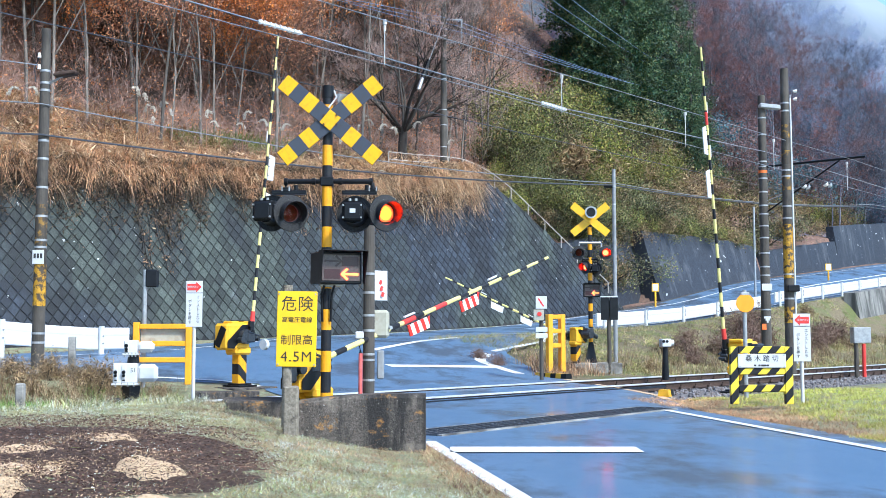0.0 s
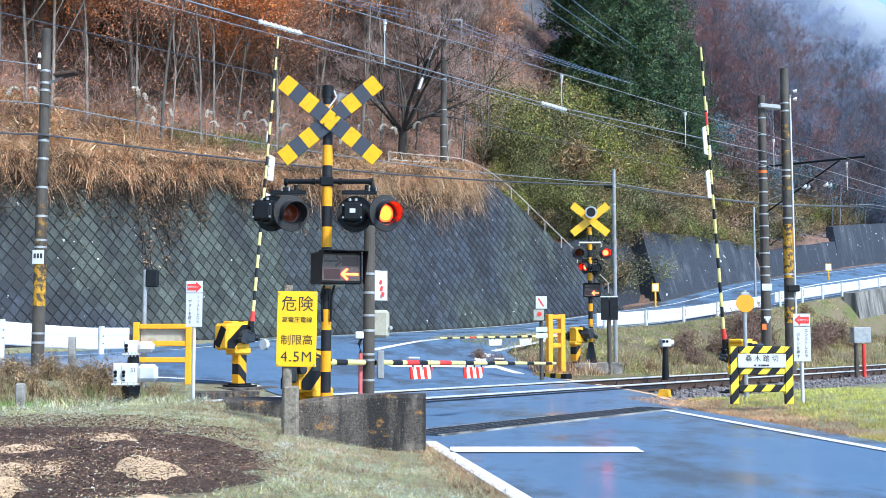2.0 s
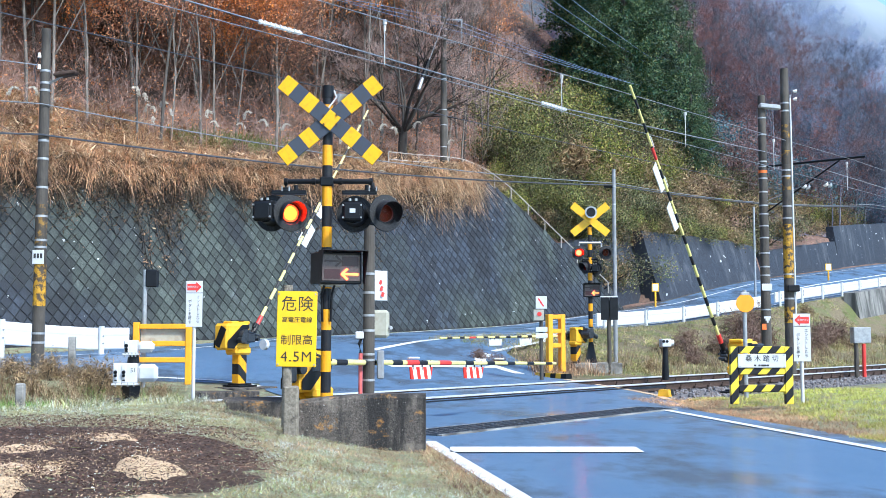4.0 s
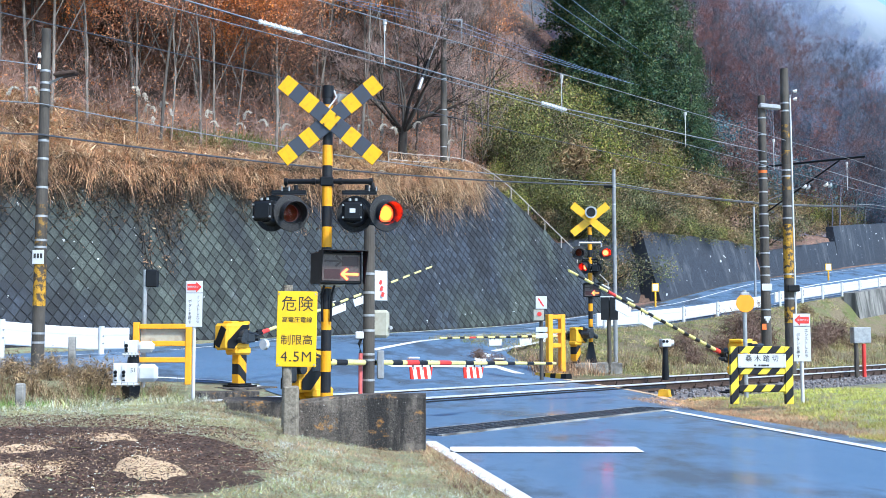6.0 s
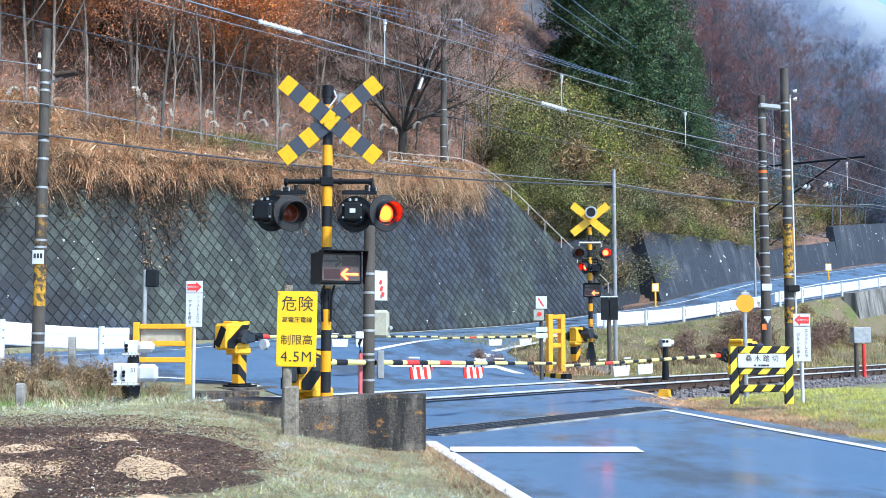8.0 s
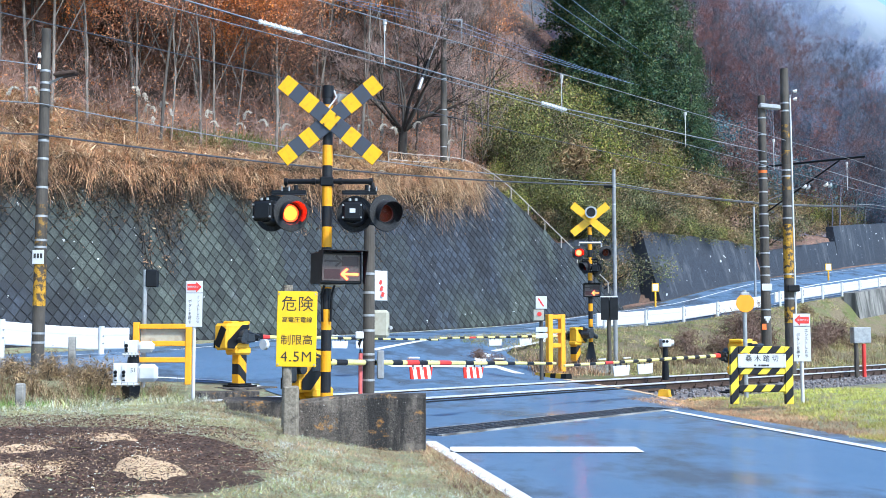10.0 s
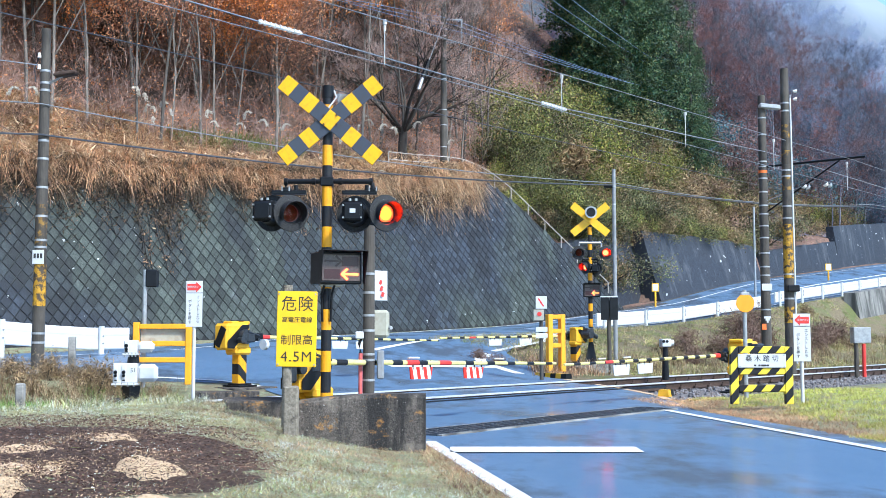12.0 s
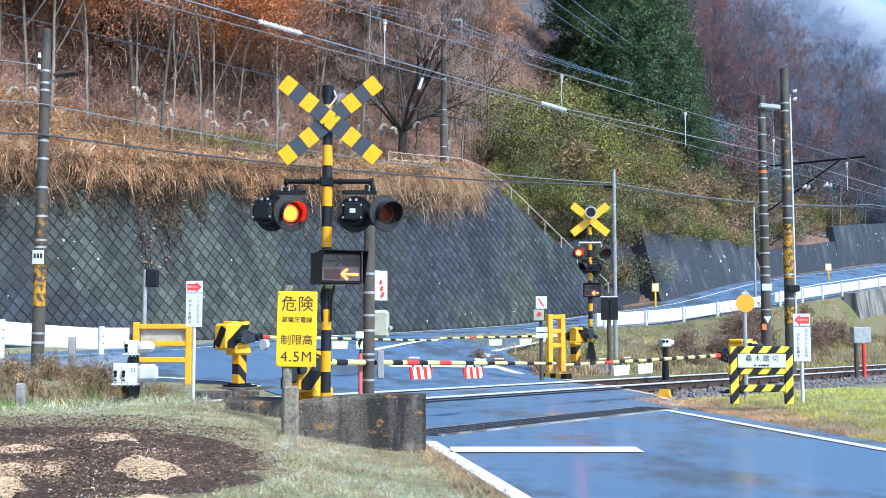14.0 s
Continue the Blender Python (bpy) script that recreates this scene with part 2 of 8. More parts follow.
M["arm_stripe"] = striped("yellow_black_arm", (0.74, 0.66, 0.24), BLK, 0.42, 0.0, (1, 0, 0), 0.45, 0.58)
M["arm_stripe_w"] = striped("yellow_black_arm_short", (0.74, 0.66, 0.24), BLK, 0.46, 0.0, (1, 0, 0), 0.45, 0.62)
M["hazard"] = striped("hazard_stripes", BLK, YEL, 0.26, 0.0, (0.7, 0, 0.7))
M["board_stripe"] = striped("board_stripes", BLK, (0.80, 0.62, 0.05), 0.17, 0.03, (0.75, 0, -0.65))
M["redwhite"] = striped("red_white_stripes", (0.85, 0.84, 0.82), (0.72, 0.03, 0.02), 0.13, 0.0, (1, 0, 0.25))
M["bark"] = surface("bark", (0.05, 0.045, 0.04), (0.21, 0.19, 0.17), 9, 0.9, relief=0.5, stretch=(1, 1, 0.3), stain=(0.24, 0.235, 0.21), stain_scale=2, stain_at=(0.62, 0.75), vary=0.5)
# distant haze is mixed into this bark and these pale twigs as blue
M["bark_haze_blue"] = surface("bark_haze_blue", (0.09, 0.095, 0.13), (0.18, 0.175, 0.22), 5, 0.9, relief=0.3, vary=0.3)
M["twig_haze_pale"] = leafy("haze_painted_twigs", [(0.26, 0.33, 0.47), (0.34, 0.38, 0.52), (0.30, 0.40, 0.52), (0.38, 0.36, 0.48)], vary=0.2)
M["bark_dark"] = surface("bark_dark", (0.018, 0.015, 0.014), (0.06, 0.052, 0.045), 9, 0.9, relief=0.6, stretch=(1, 1, 0.3), stain=(0.10, 0.105, 0.085), stain_scale=2, stain_at=(0.58, 0.7))
M["leaf_litter"] = surface("leaf_litter", (0.10, 0.06, 0.048), (0.33, 0.195, 0.145), 3.5, 0.9, relief=0.9, depth=0.15, stain=(0.08, 0.06, 0.046), stain_scale=0.5, stain_at=(0.45, 0.6))
# leaf litter with distant haze painted in as a blue tone
M["litter_haze_blue"] = surface("litter_haze_blue", (0.07, 0.075, 0.11), (0.17, 0.14, 0.18), 2.0, 0.9, relief=0.6, depth=0.2, stain=(0.06, 0.09, 0.12), stain_scale=0.25, stain_at=(0.45, 0.6))
M["leaf_brown"] = leafy("dry_leaves", [(0.33, 0.115, 0.05), (0.64, 0.245, 0.09), (0.80, 0.36, 0.14), (0.45, 0.21, 0.12), (0.23, 0.105, 0.07)], patch=(0.5, 0.7, 1.3), vary=0.25)
M["leaf_red"] = leafy("russet_twigs", [(0.23, 0.155, 0.14), (0.41, 0.265, 0.225), (0.53, 0.39, 0.335), (0.32, 0.26, 0.235), (0.46, 0.23, 0.165)], vary=0.3)
M["leaf_green"] = leafy("bush_leaves", [(0.02, 0.034, 0.012), (0.065, 0.092, 0.026), (0.17, 0.20, 0.05), (0.34, 0.32, 0.10), (0.13, 0.09, 0.04), (0.05, 0.065, 0.022)], patch=(0.45, 0.35, 1.8), vary=0.45)
M["cedar"] = leafy("cedar_needles", [(0.008, 0.03, 0.02), (0.018, 0.056, 0.032), (0.036, 0.088, 0.040), (0.075, 0.12, 0.042), (0.13, 0.14, 0.05)], through_light=0.12, patch=(0.45, 0.5, 1.8), vary=0.15)
M["straw"] = leafy("dry_grass", [(0.075, 0.04, 0.028), (0.15, 0.083, 0.052), (0.56, 0.32, 0.17), (0.35, 0.185, 0.11), (0.80, 0.585, 0.36), (0.105, 0.06, 0.042), (0.62, 0.40, 0.215)], patch=(0.8, 0.42, 1.6))
M["straw_light"] = leafy("pale_grass", [(0.36, 0.27, 0.13), (0.6, 0.5, 0.29), (0.34, 0.36, 0.13), (0.72, 0.62, 0.42)], patch=(3.5, 0.7, 1.3))
M["grass_green"] = leafy("green_grass", [(0.09, 0.14, 0.03), (0.16, 0.22, 0.05), (0.28, 0.28, 0.1), (0.36, 0.34, 0.2)])
M["plume"] = leafy("grass_plume", [(0.55, 0.52, 0.46), (0.7, 0.67, 0.6)])
M["led"] = emitting("red_lamp_light", (1.0, 0.045, 0.0), 30.0)
M["led_far"] = emitting("far_red_lamp_light", (1.0, 0.009, 0.0), 90.0)
M["led_arrow"] = emitting("red_arrow_light", (1.0, 0.05, 0.01), 9.0)

M["ballast_stone"] = leafy("ballast_stone", [(0.08, 0.075, 0.08), (0.16, 0.15, 0.155), (0.26, 0.25, 0.25), (0.12, 0.085, 0.07)], 0.85, 0)
M["reflector"] = surface("dark_red_reflector", (0.05, 0.004, 0.005), (0.12, 0.01, 0.01), 30, 0.3, relief=0.1)
M["board_bands"] = striped("board_bands", (0.76, 0.40, 0.002), (0.05, 0.056, 0.074), 0.268, 0.067, (1, 0, 0), 0.3)
M["yellow_board"] = surface("yellow_board", (0.73, 0.39, 0.003), (0.79, 0.44, 0.005), 8, 0.35, relief=0.02, stain=(0.5, 0.3, 0.05), stain_scale=6, stain_at=(0.7, 0.9))
M["panel_red"] = surface("panel_face", (0.05, 0.035, 0.032), (0.11, 0.08, 0.075), 60, 0.3, relief=0.1)
M["panel_dark"] = surface("panel_dark_red", (0.022, 0.006, 0.007), (0.045, 0.012, 0.014), 90, 0.3, relief=0.1)
M["arrow_off"] = surface("arrow_off", (0.02, 0.006, 0.006), (0.03, 0.01, 0.01), 40, 0.3, relief=0)
M["pole_stripe_near"] = striped("near_pole_bands", YEL, BLK, 0.402, 0.187)
M["pole_stripe_far"] = striped("far_pole_bands", YEL, BLK, 0.402, 0.1)
M["red_faded"] = surface("faded_red", (0.5, 0.09, 0.09), (0.65, 0.16, 0.15), 12, 0.5, relief=0.1)
M["wire_blue"] = surface("blue_grey_cable", (0.13, 0.19, 0.34), (0.2, 0.27, 0.42), 9, 0.5, relief=0)
M["fence_yellow"] = surface("fence_yellow", (0.80, 0.33, 0.008), (0.88, 0.40, 0.015), 7, 0.45, relief=0.05, stain=(0.5, 0.22, 0.03), stain_scale=6, stain_at=(0.68, 0.85))
M["stained_concrete"] = weathered_concrete()
M["rail_paint"] = surface("faded_rail_paint", (0.30, 0.27, 0.24), (0.55, 0.51, 0.46), 9, 0.55, relief=0.1, stain=(0.25, 0.14, 0.08), stain_scale=5)
M["far_wall"] = streaked_wall("far_wall")

# haze over the far slope, put into the blue twig and evergreen tones
M["twig_haze_blue"] = leafy("haze_blue_twigs", [(0.065, 0.125, 0.185), (0.12, 0.13, 0.19), (0.155, 0.16, 0.235), (0.055, 0.145, 0.195), (0.22, 0.12, 0.14)], vary=0.45)
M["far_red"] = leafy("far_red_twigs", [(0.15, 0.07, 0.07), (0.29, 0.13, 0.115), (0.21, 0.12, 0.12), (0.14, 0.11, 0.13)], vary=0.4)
M["evergreen_haze_teal"] = leafy("haze_tinted_evergreen", [(0.026, 0.098, 0.14), (0.065, 0.169, 0.21), (0.104, 0.221, 0.224), (0.052, 0.13, 0.224)])
M["twig_brown"] = leafy("brush_twigs", [(0.10, 0.06, 0.045), (0.2, 0.12, 0.09), (0.27, 0.17, 0.13), (0.14, 0.11, 0.07)])
M["shaving_crumb"] = leafy("shaving_crumbs", [(0.36, 0.24, 0.14), (0.58, 0.42, 0.26)], 0.9, 0)
M["grate"] = surface("wet_steel_grate", (0.07, 0.08, 0.10), (0.14, 0.16, 0.19), 30, 0.35, 0.4, relief=0.1)
M["abutment"] = surface("abutment", (0.12, 0.12, 0.115), (0.27, 0.265, 0.245), 5, 0.8, relief=0.3, stain=(0.05, 0.05, 0.048), stain_scale=1.6, stain_at=(0.46, 0.62), stretch=(1, 1, 0.12))
M["hood"] = surface("hood_paint", (0.009, 0.009, 0.011), (0.03, 0.03, 0.034), 45, 0.5, relief=0.25, gloss=0.25)
M["backplate"] = surface("pitted_backplate", (0.010, 0.011, 0.013), (0.036, 0.037, 0.04), 60, 0.6, relief=0.4, specks=95, gloss=0.3)
M["led_rim"] = emitting("red_lamp_rim_light", (1.0, 0.008, 0.0), 18.0)
M["clover"] = leafy("clover", [(0.08, 0.2, 0.02), (0.16, 0.34, 0.04), (0.24, 0.42, 0.08)])
M["old_post"] = surface("old_post", (0.11, 0.095, 0.075), (0.30, 0.265, 0.21), 40, 0.9, relief=0.6, stain=(0.06, 0.052, 0.04), stain_scale=8, stain_at=(0.55, 0.68), specks=110)
M["rosette"] = leafy("frosted_leaves", [(0.22, 0.29, 0.14), (0.36, 0.45, 0.29), (0.50, 0.58, 0.46), (0.34, 0.38, 0.13), (0.50, 0.48, 0.19), (0.34, 0.21, 0.11), (0.58, 0.65, 0.58)], 0.85, 0.15, patch=(2.0, 0.65, 1.3))
M["frost"] = leafy("frosty_blades", [(0.50, 0.56, 0.47), (0.68, 0.73, 0.66), (0.84, 0.87, 0.83)], patch=(3.5, 0.8, 1.15))
M["rust_straw"] = leafy("rusty_straw", [(0.18, 0.088, 0.05), (0.42, 0.22, 0.12), (0.64, 0.37, 0.185), (0.27, 0.14, 0.085), (0.84, 0.57, 0.32), (0.50, 0.26, 0.135)], patch=(0.7, 0.5, 1.6))
M["straw_bright"] = leafy("sunlit_straw", [(0.75, 0.5, 0.26), (0.85, 0.68, 0.44), (0.7, 0.42, 0.2), (0.9, 0.78, 0.56)], patch=(1.1, 0.7, 1.1))
M["vine"] = leafy("dead_vines", [(0.025, 0.018, 0.012), (0.06, 0.04, 0.026), (0.14, 0.09, 0.06), (0.05, 0.045, 0.02), (0.20, 0.13, 0.09)], patch=(1.0, 0.6, 1.5))
M["bank_green"] = leafy("frosted_grass", [(0.18, 0.25, 0.07), (0.42, 0.48, 0.17), (0.55, 0.44, 0.23), (0.66, 0.68, 0.44), (0.24, 0.165, 0.08), (0.78, 0.82, 0.70)], patch=(3.5, 0.6, 1.4))
M["verge_green"] = leafy("verge_grass", [(0.24, 0.30, 0.03), (0.5, 0.56, 0.08), (0.7, 0.66, 0.15), (0.6, 0.48, 0.2)], patch=(2.5, 0.7, 1.3))
M["straw_weed"] = leafy("dry_weeds", [(0.07, 0.04, 0.022), (0.22, 0.13, 0.065), (0.46, 0.32, 0.17), (0.09, 0.055, 0.03), (0.6, 0.44, 0.25), (0.16, 0.14, 0.05)], patch=(1.6, 0.5, 1.35))
M["slope_mix"] = leafy("slope_grass", [(0.21, 0.155, 0.08), (0.48, 0.36, 0.19), (0.62, 0.50, 0.29), (0.18, 0.22, 0.055), (0.44, 0.44, 0.13), (0.13, 0.09, 0.045)], patch=(0.6, 0.55, 1.5))
M["mulch_chip"] = leafy("mulch_chips", [(0.03, 0.016, 0.012), (0.09, 0.048, 0.036), (0.19, 0.11, 0.075), (0.07, 0.04, 0.03), (0.24, 0.16, 0.11)], 0.9, 0, patch=(5.0, 0.5, 1.6))


def painted_haze_hill():
    """A plain distant backdrop: glowing woods with morning mist painted into their colour."""
    m, nt, b = shader("painted_haze_hill")
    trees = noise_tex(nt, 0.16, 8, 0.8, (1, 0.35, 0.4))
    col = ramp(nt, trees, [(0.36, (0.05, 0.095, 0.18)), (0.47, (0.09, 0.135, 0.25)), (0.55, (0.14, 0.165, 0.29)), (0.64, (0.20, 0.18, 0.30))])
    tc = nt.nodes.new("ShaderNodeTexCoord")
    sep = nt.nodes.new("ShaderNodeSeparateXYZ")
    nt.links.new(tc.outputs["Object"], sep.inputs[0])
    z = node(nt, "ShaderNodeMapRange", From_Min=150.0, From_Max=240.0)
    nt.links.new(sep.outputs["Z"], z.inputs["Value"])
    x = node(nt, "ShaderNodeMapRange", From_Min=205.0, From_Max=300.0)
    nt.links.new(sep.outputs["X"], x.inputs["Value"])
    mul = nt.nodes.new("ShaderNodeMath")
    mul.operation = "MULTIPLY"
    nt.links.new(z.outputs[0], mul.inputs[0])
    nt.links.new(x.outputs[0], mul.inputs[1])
    # mist thickening up and to the right, mixed into the emitted colour
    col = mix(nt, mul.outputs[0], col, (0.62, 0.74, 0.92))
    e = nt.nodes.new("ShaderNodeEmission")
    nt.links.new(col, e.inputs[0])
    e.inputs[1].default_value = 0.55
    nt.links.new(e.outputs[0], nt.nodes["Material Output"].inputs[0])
    return m


M["haze_hill_glow"] = painted_haze_hill()


def lens_glass():
    m, nt, b = shader("red_lens")
    b.inputs["Base Color"].default_value = (0.10, 0.006, 0.008, 1)
    b.inputs["Roughness"].default_value = 0.15
    glow = nt.nodes.new("ShaderNodeBsdfTranslucent")
    glow.inputs[0].default_value = (0.7, 0.02, 0.004, 1)
    clear = nt.nodes.new("ShaderNodeBsdfTransparent")
    clear.inputs[0].default_value = (0.95, 0.62, 0.4, 1)
    last = b.outputs[0]
    for fac, other in ((0.4, glow), (0.6, clear)):
        ms = nt.nodes.new("ShaderNodeMixShader")
        ms.inputs[0].default_value = fac
        nt.links.new(last, ms.inputs[1])
        nt.links.new(other.outputs[0], ms.inputs[2])
        last = ms.outputs[0]
    nt.links.new(last, nt.nodes["Material Output"].inputs[0])
    return m


M["lens"] = lens_glass()


# ---------- building blocks ----------
def part(name, bm, material, parent=None, label="", m=None):
    """Links a bmesh as one mesh object, under a thing or a part."""
    me = bpy.data.meshes.new(name)
    bm.to_mesh(me)
    bm.free()
    me.materials.append(M[material])
    ob = new(name, me)
    if parent:
        ob.parent = parent
    if m is not None:
        ob.matrix_basis = m
    return tagged(ob, label)


def thing(name, label, category, m, group=""):
    ob = new(name)
    ob.empty_display_size = 0.2
    ob.matrix_basis = m
    return tagged(ob, label, category, group)


def setting(name, bm, material, label, category):
    return tagged(part(name, bm, material), label, category, kind="structure")


def stuff(name, bm, material, label, category):
    return tagged(part(name, bm, material), label, category, kind="stuff")


def box(bm, sx, sy, sz, x=0, y=0, z=0, bevel=0.0, rx=0, ry=0, rz=0):
    """A box with its middle at x, y, z."""
    r = bmesh.ops.create_cube(bm, size=1, matrix=pose(x, y, z, rx, ry, rz) @ Matrix.Diagonal((sx, sy, sz, 1)))
    if bevel:
        edges = list({e for v in r["verts"] for e in v.link_edges})
        bmesh.ops.bevel(bm, geom=edges, offset=bevel, segments=1, affect="EDGES")
    return bm


def rod(bm, a, b, r0, r1=None, seg=12, caps=True):
    a, b = Vector(a), Vector(b)
    d = b - a
    m = Matrix.Translation((a + b) / 2) @ d.to_track_quat("Z", "Y").to_matrix().to_4x4()
    bmesh.ops.create_cone(bm, cap_ends=caps, segments=seg, radius1=r0, radius2=r0 if r1 is None else r1, depth=d.length, matrix=m)
    return bm


def tube(bm, points, r, seg=8):
    """A bent rod along points."""
    rings = []
    pts = [Vector(p) for p in points]
    for i, p in enumerate(pts):
        d = (pts[min(i + 1, len(pts) - 1)] - pts[max(i - 1, 0)]).normalized()
        q = d.to_track_quat("Z", "Y")
        rings.append([bm.verts.new(p + q @ Vector((r * math.cos(k * math.tau / seg), r * math.sin(k * math.tau / seg), 0))) for k in range(seg)])
    for a, b in zip(rings, rings[1:]):
        for k in range(seg):
            bm.faces.new((a[k], a[(k + 1) % seg], b[(k + 1) % seg], b[k]))
    bm.faces.new(reversed(rings[0]))
    bm.faces.new(rings[-1])
    return bm


def disc(bm, r, t, m, seg=28):
    """A round plate of thickness t whose axis is y of m."""
    bmesh.ops.create_cone(bm, cap_ends=True, segments=seg, radius1=r, radius2=r, depth=t, matrix=m @ pose(0, 0, 0, 90))
    return bm


def B():
    return bmesh.new()


def words(name, text, size, material, parent, m, spacing=1.0, line=1.0):
    """Raised lettering on a sign, in the x-z plane of m, facing -y."""
    cu = bpy.data.curves.new(name, "FONT")
    cu.body, cu.size, cu.extrude = text, size, 0.0015
    cu.align_x, cu.align_y, cu.space_character, cu.space_line = "CENTER", "CENTER", spacing, line
    cu.resolution_u = 3
    tmp = new(name, cu)
    me = bpy.data.meshes.new_from_object(tmp.evaluated_get(bpy.context.evaluated_depsgraph_get()))
    bpy.data.objects.remove(tmp)
    me.materials.clear()
    me.materials.append(M[material])
    ob = new(name, me)
    ob.parent = parent
    ob.matrix_basis = m @ pose(0, 0, 0, 90)
    return ob


# ---------- the plan: u runs along the track, v across it, away from the viewer ----------
SU, CU = math.sin(radians(40)), math.cos(radians(40))


def xy(u, v):
    return SU * u - CU * v, CU * u + SU * v


def uv(x, y):
    return SU * x + CU * y, SU * y - CU * x


def smooth(a, b, x):
    t = min(1, max(0, (x - a) / (b - a)))
    return t * t * (3 - 2 * t)


def curve(points, x):
    """Piecewise linear, eased by averaging near the corners."""
    def lin(q):
        if q <= points[0][0]:
            return points[0][1]
        for (x0, y0), (x1, y1) in zip(points, points[1:]):
            if q <= x1:
                return y0 + (y1 - y0) * (q - x0) / (x1 - x0)
        return points[-1][1]
    return sum(lin(x + d) for d in (-2.5, -1.2, 0, 1.2, 2.5)) / 5


def road_rise(u):
    return curve([(-60, -0.8), (0, 0.3), (12, 0.48), (17, 0.68), (31, 1.08), (40, 1.45), (46, 2.0), (58, 3.05), (66, 3.75), (90, 6.0), (150, 9), (400, 14)], u)


def wall_top(u):
    return curve([(-60, 4.9), (0, 5.6), (16, 6.3), (36, 7.6), (40.3, 9.0), (52.6, 0.7), (60, 0.7)], u)


def bank_top(u):
    return curve([(40, 6.0), (54, 6.7), (66, 5.4), (72, 5.6), (81, 7.6), (100, 7.6), (400, 18)], u)


def left_edge(y):
    return -0.15 + 0.162 * (10.52 - y)


def right_edge(y):
    return 2.9 + 0.158 * (14.78 - y)


def bank_rise(u, v):
    """The climbing road is banked where it bends round the slope."""
    return 0.72 * smooth(50, 66, u) * smooth(22.6, 28.2, v)


def verge_dip(u, v):
    """The far road lies a step below the foot of the wall at its lower end."""
    d = 0.24 * smooth(27, 20, u) * smooth(29.9, 28.9, v) * smooth(22.5, 24.5, v)
    return d


def height(x, y):
    u, v = uv(x, y)
    z = road_rise(u) * smooth(14.5, 21.5, v)
    z -= verge_dip(u, v)
    z += bank_rise(u, v)
    z -= 1.0 * smooth(49, 55, u) * smooth(21.5, 20.3, v) * smooth(15.0, 19.0, v)
    z -= 0.26 * smooth(14.1, 13.6, v) * max(smooth(9.7, 10.1, v) * smooth(9.5, 9.2, u), smooth(8.3, 8.9, v) * smooth(0.15, 0.5, u - 6.95 - v))
    # field bank beside the approach road, verge across from it
    if v < 11.2:
        d = left_edge(y) - x
        z += 0.30 * smooth(0.1, 2.4, d) * smooth(11.0, 9.6, v)
        z += 0.16 * smooth(0.5, 3.0, x - right_edge(y)) * smooth(8.6, 6.5, v)
    if v > 30:
        past = smooth(47.4, 49.6, u)
        top = wall_top(u) * (1 - past) + bank_top(u) * past
        back = 1.7 * past * smooth(55.4, 54.4, u) + 0.7 * smooth(54.4, 55.4, u)
        foot = 30.35 + back + 0.28 * max(0.5, top - road_rise(u))
        z = road_rise(u) + (top - road_rise(u)) * smooth(30.2 + back, foot, v)
        start = max(foot + 0.3, 37 - 4.3 * smooth(41, 47, u) + 0.06 * max(0, u - 60))
        z += bank_rise(u, v)
        z += (0.22 + 0.13 * smooth(31, 20, u)) * max(0, min(v, start) - foot) + 0.95 * max(0, v - start) * smooth(400, 120, v)
    z += 0.25 * smooth(31, 40, v) * noise.noise((x * 0.3, y * 0.3, 0))
    return z


def ground_z(u, v):
    return height(*xy(u, v))
# ---------- ground sheet ----------
def steps(*spans):
    out = []
    for a, b, s in spans:
        n = max(1, round((b - a) / s))
        out += [a + (b - a) * i / n for i in range(n)]
    return out + [spans[-1][1]]


def under_road(x, y, u, v):
    """1 well inside the roads, where the ground lies under the asphalt."""
    far = smooth(21.9, 22.6, v) * smooth(29.3, 28.6, v)
    mouth = smooth(16.5, 17.2, v) * smooth(22.6, 22.0, v) * smooth(13.3, 14.1, u) * smooth(29.0, 26.0, u)
    near = smooth(0.2, 0.7, x - left_edge(y)) * smooth(0.2, 0.7, right_edge(y) - x) * smooth(17.2, 16.5, v)
    return max(far, mouth, near)


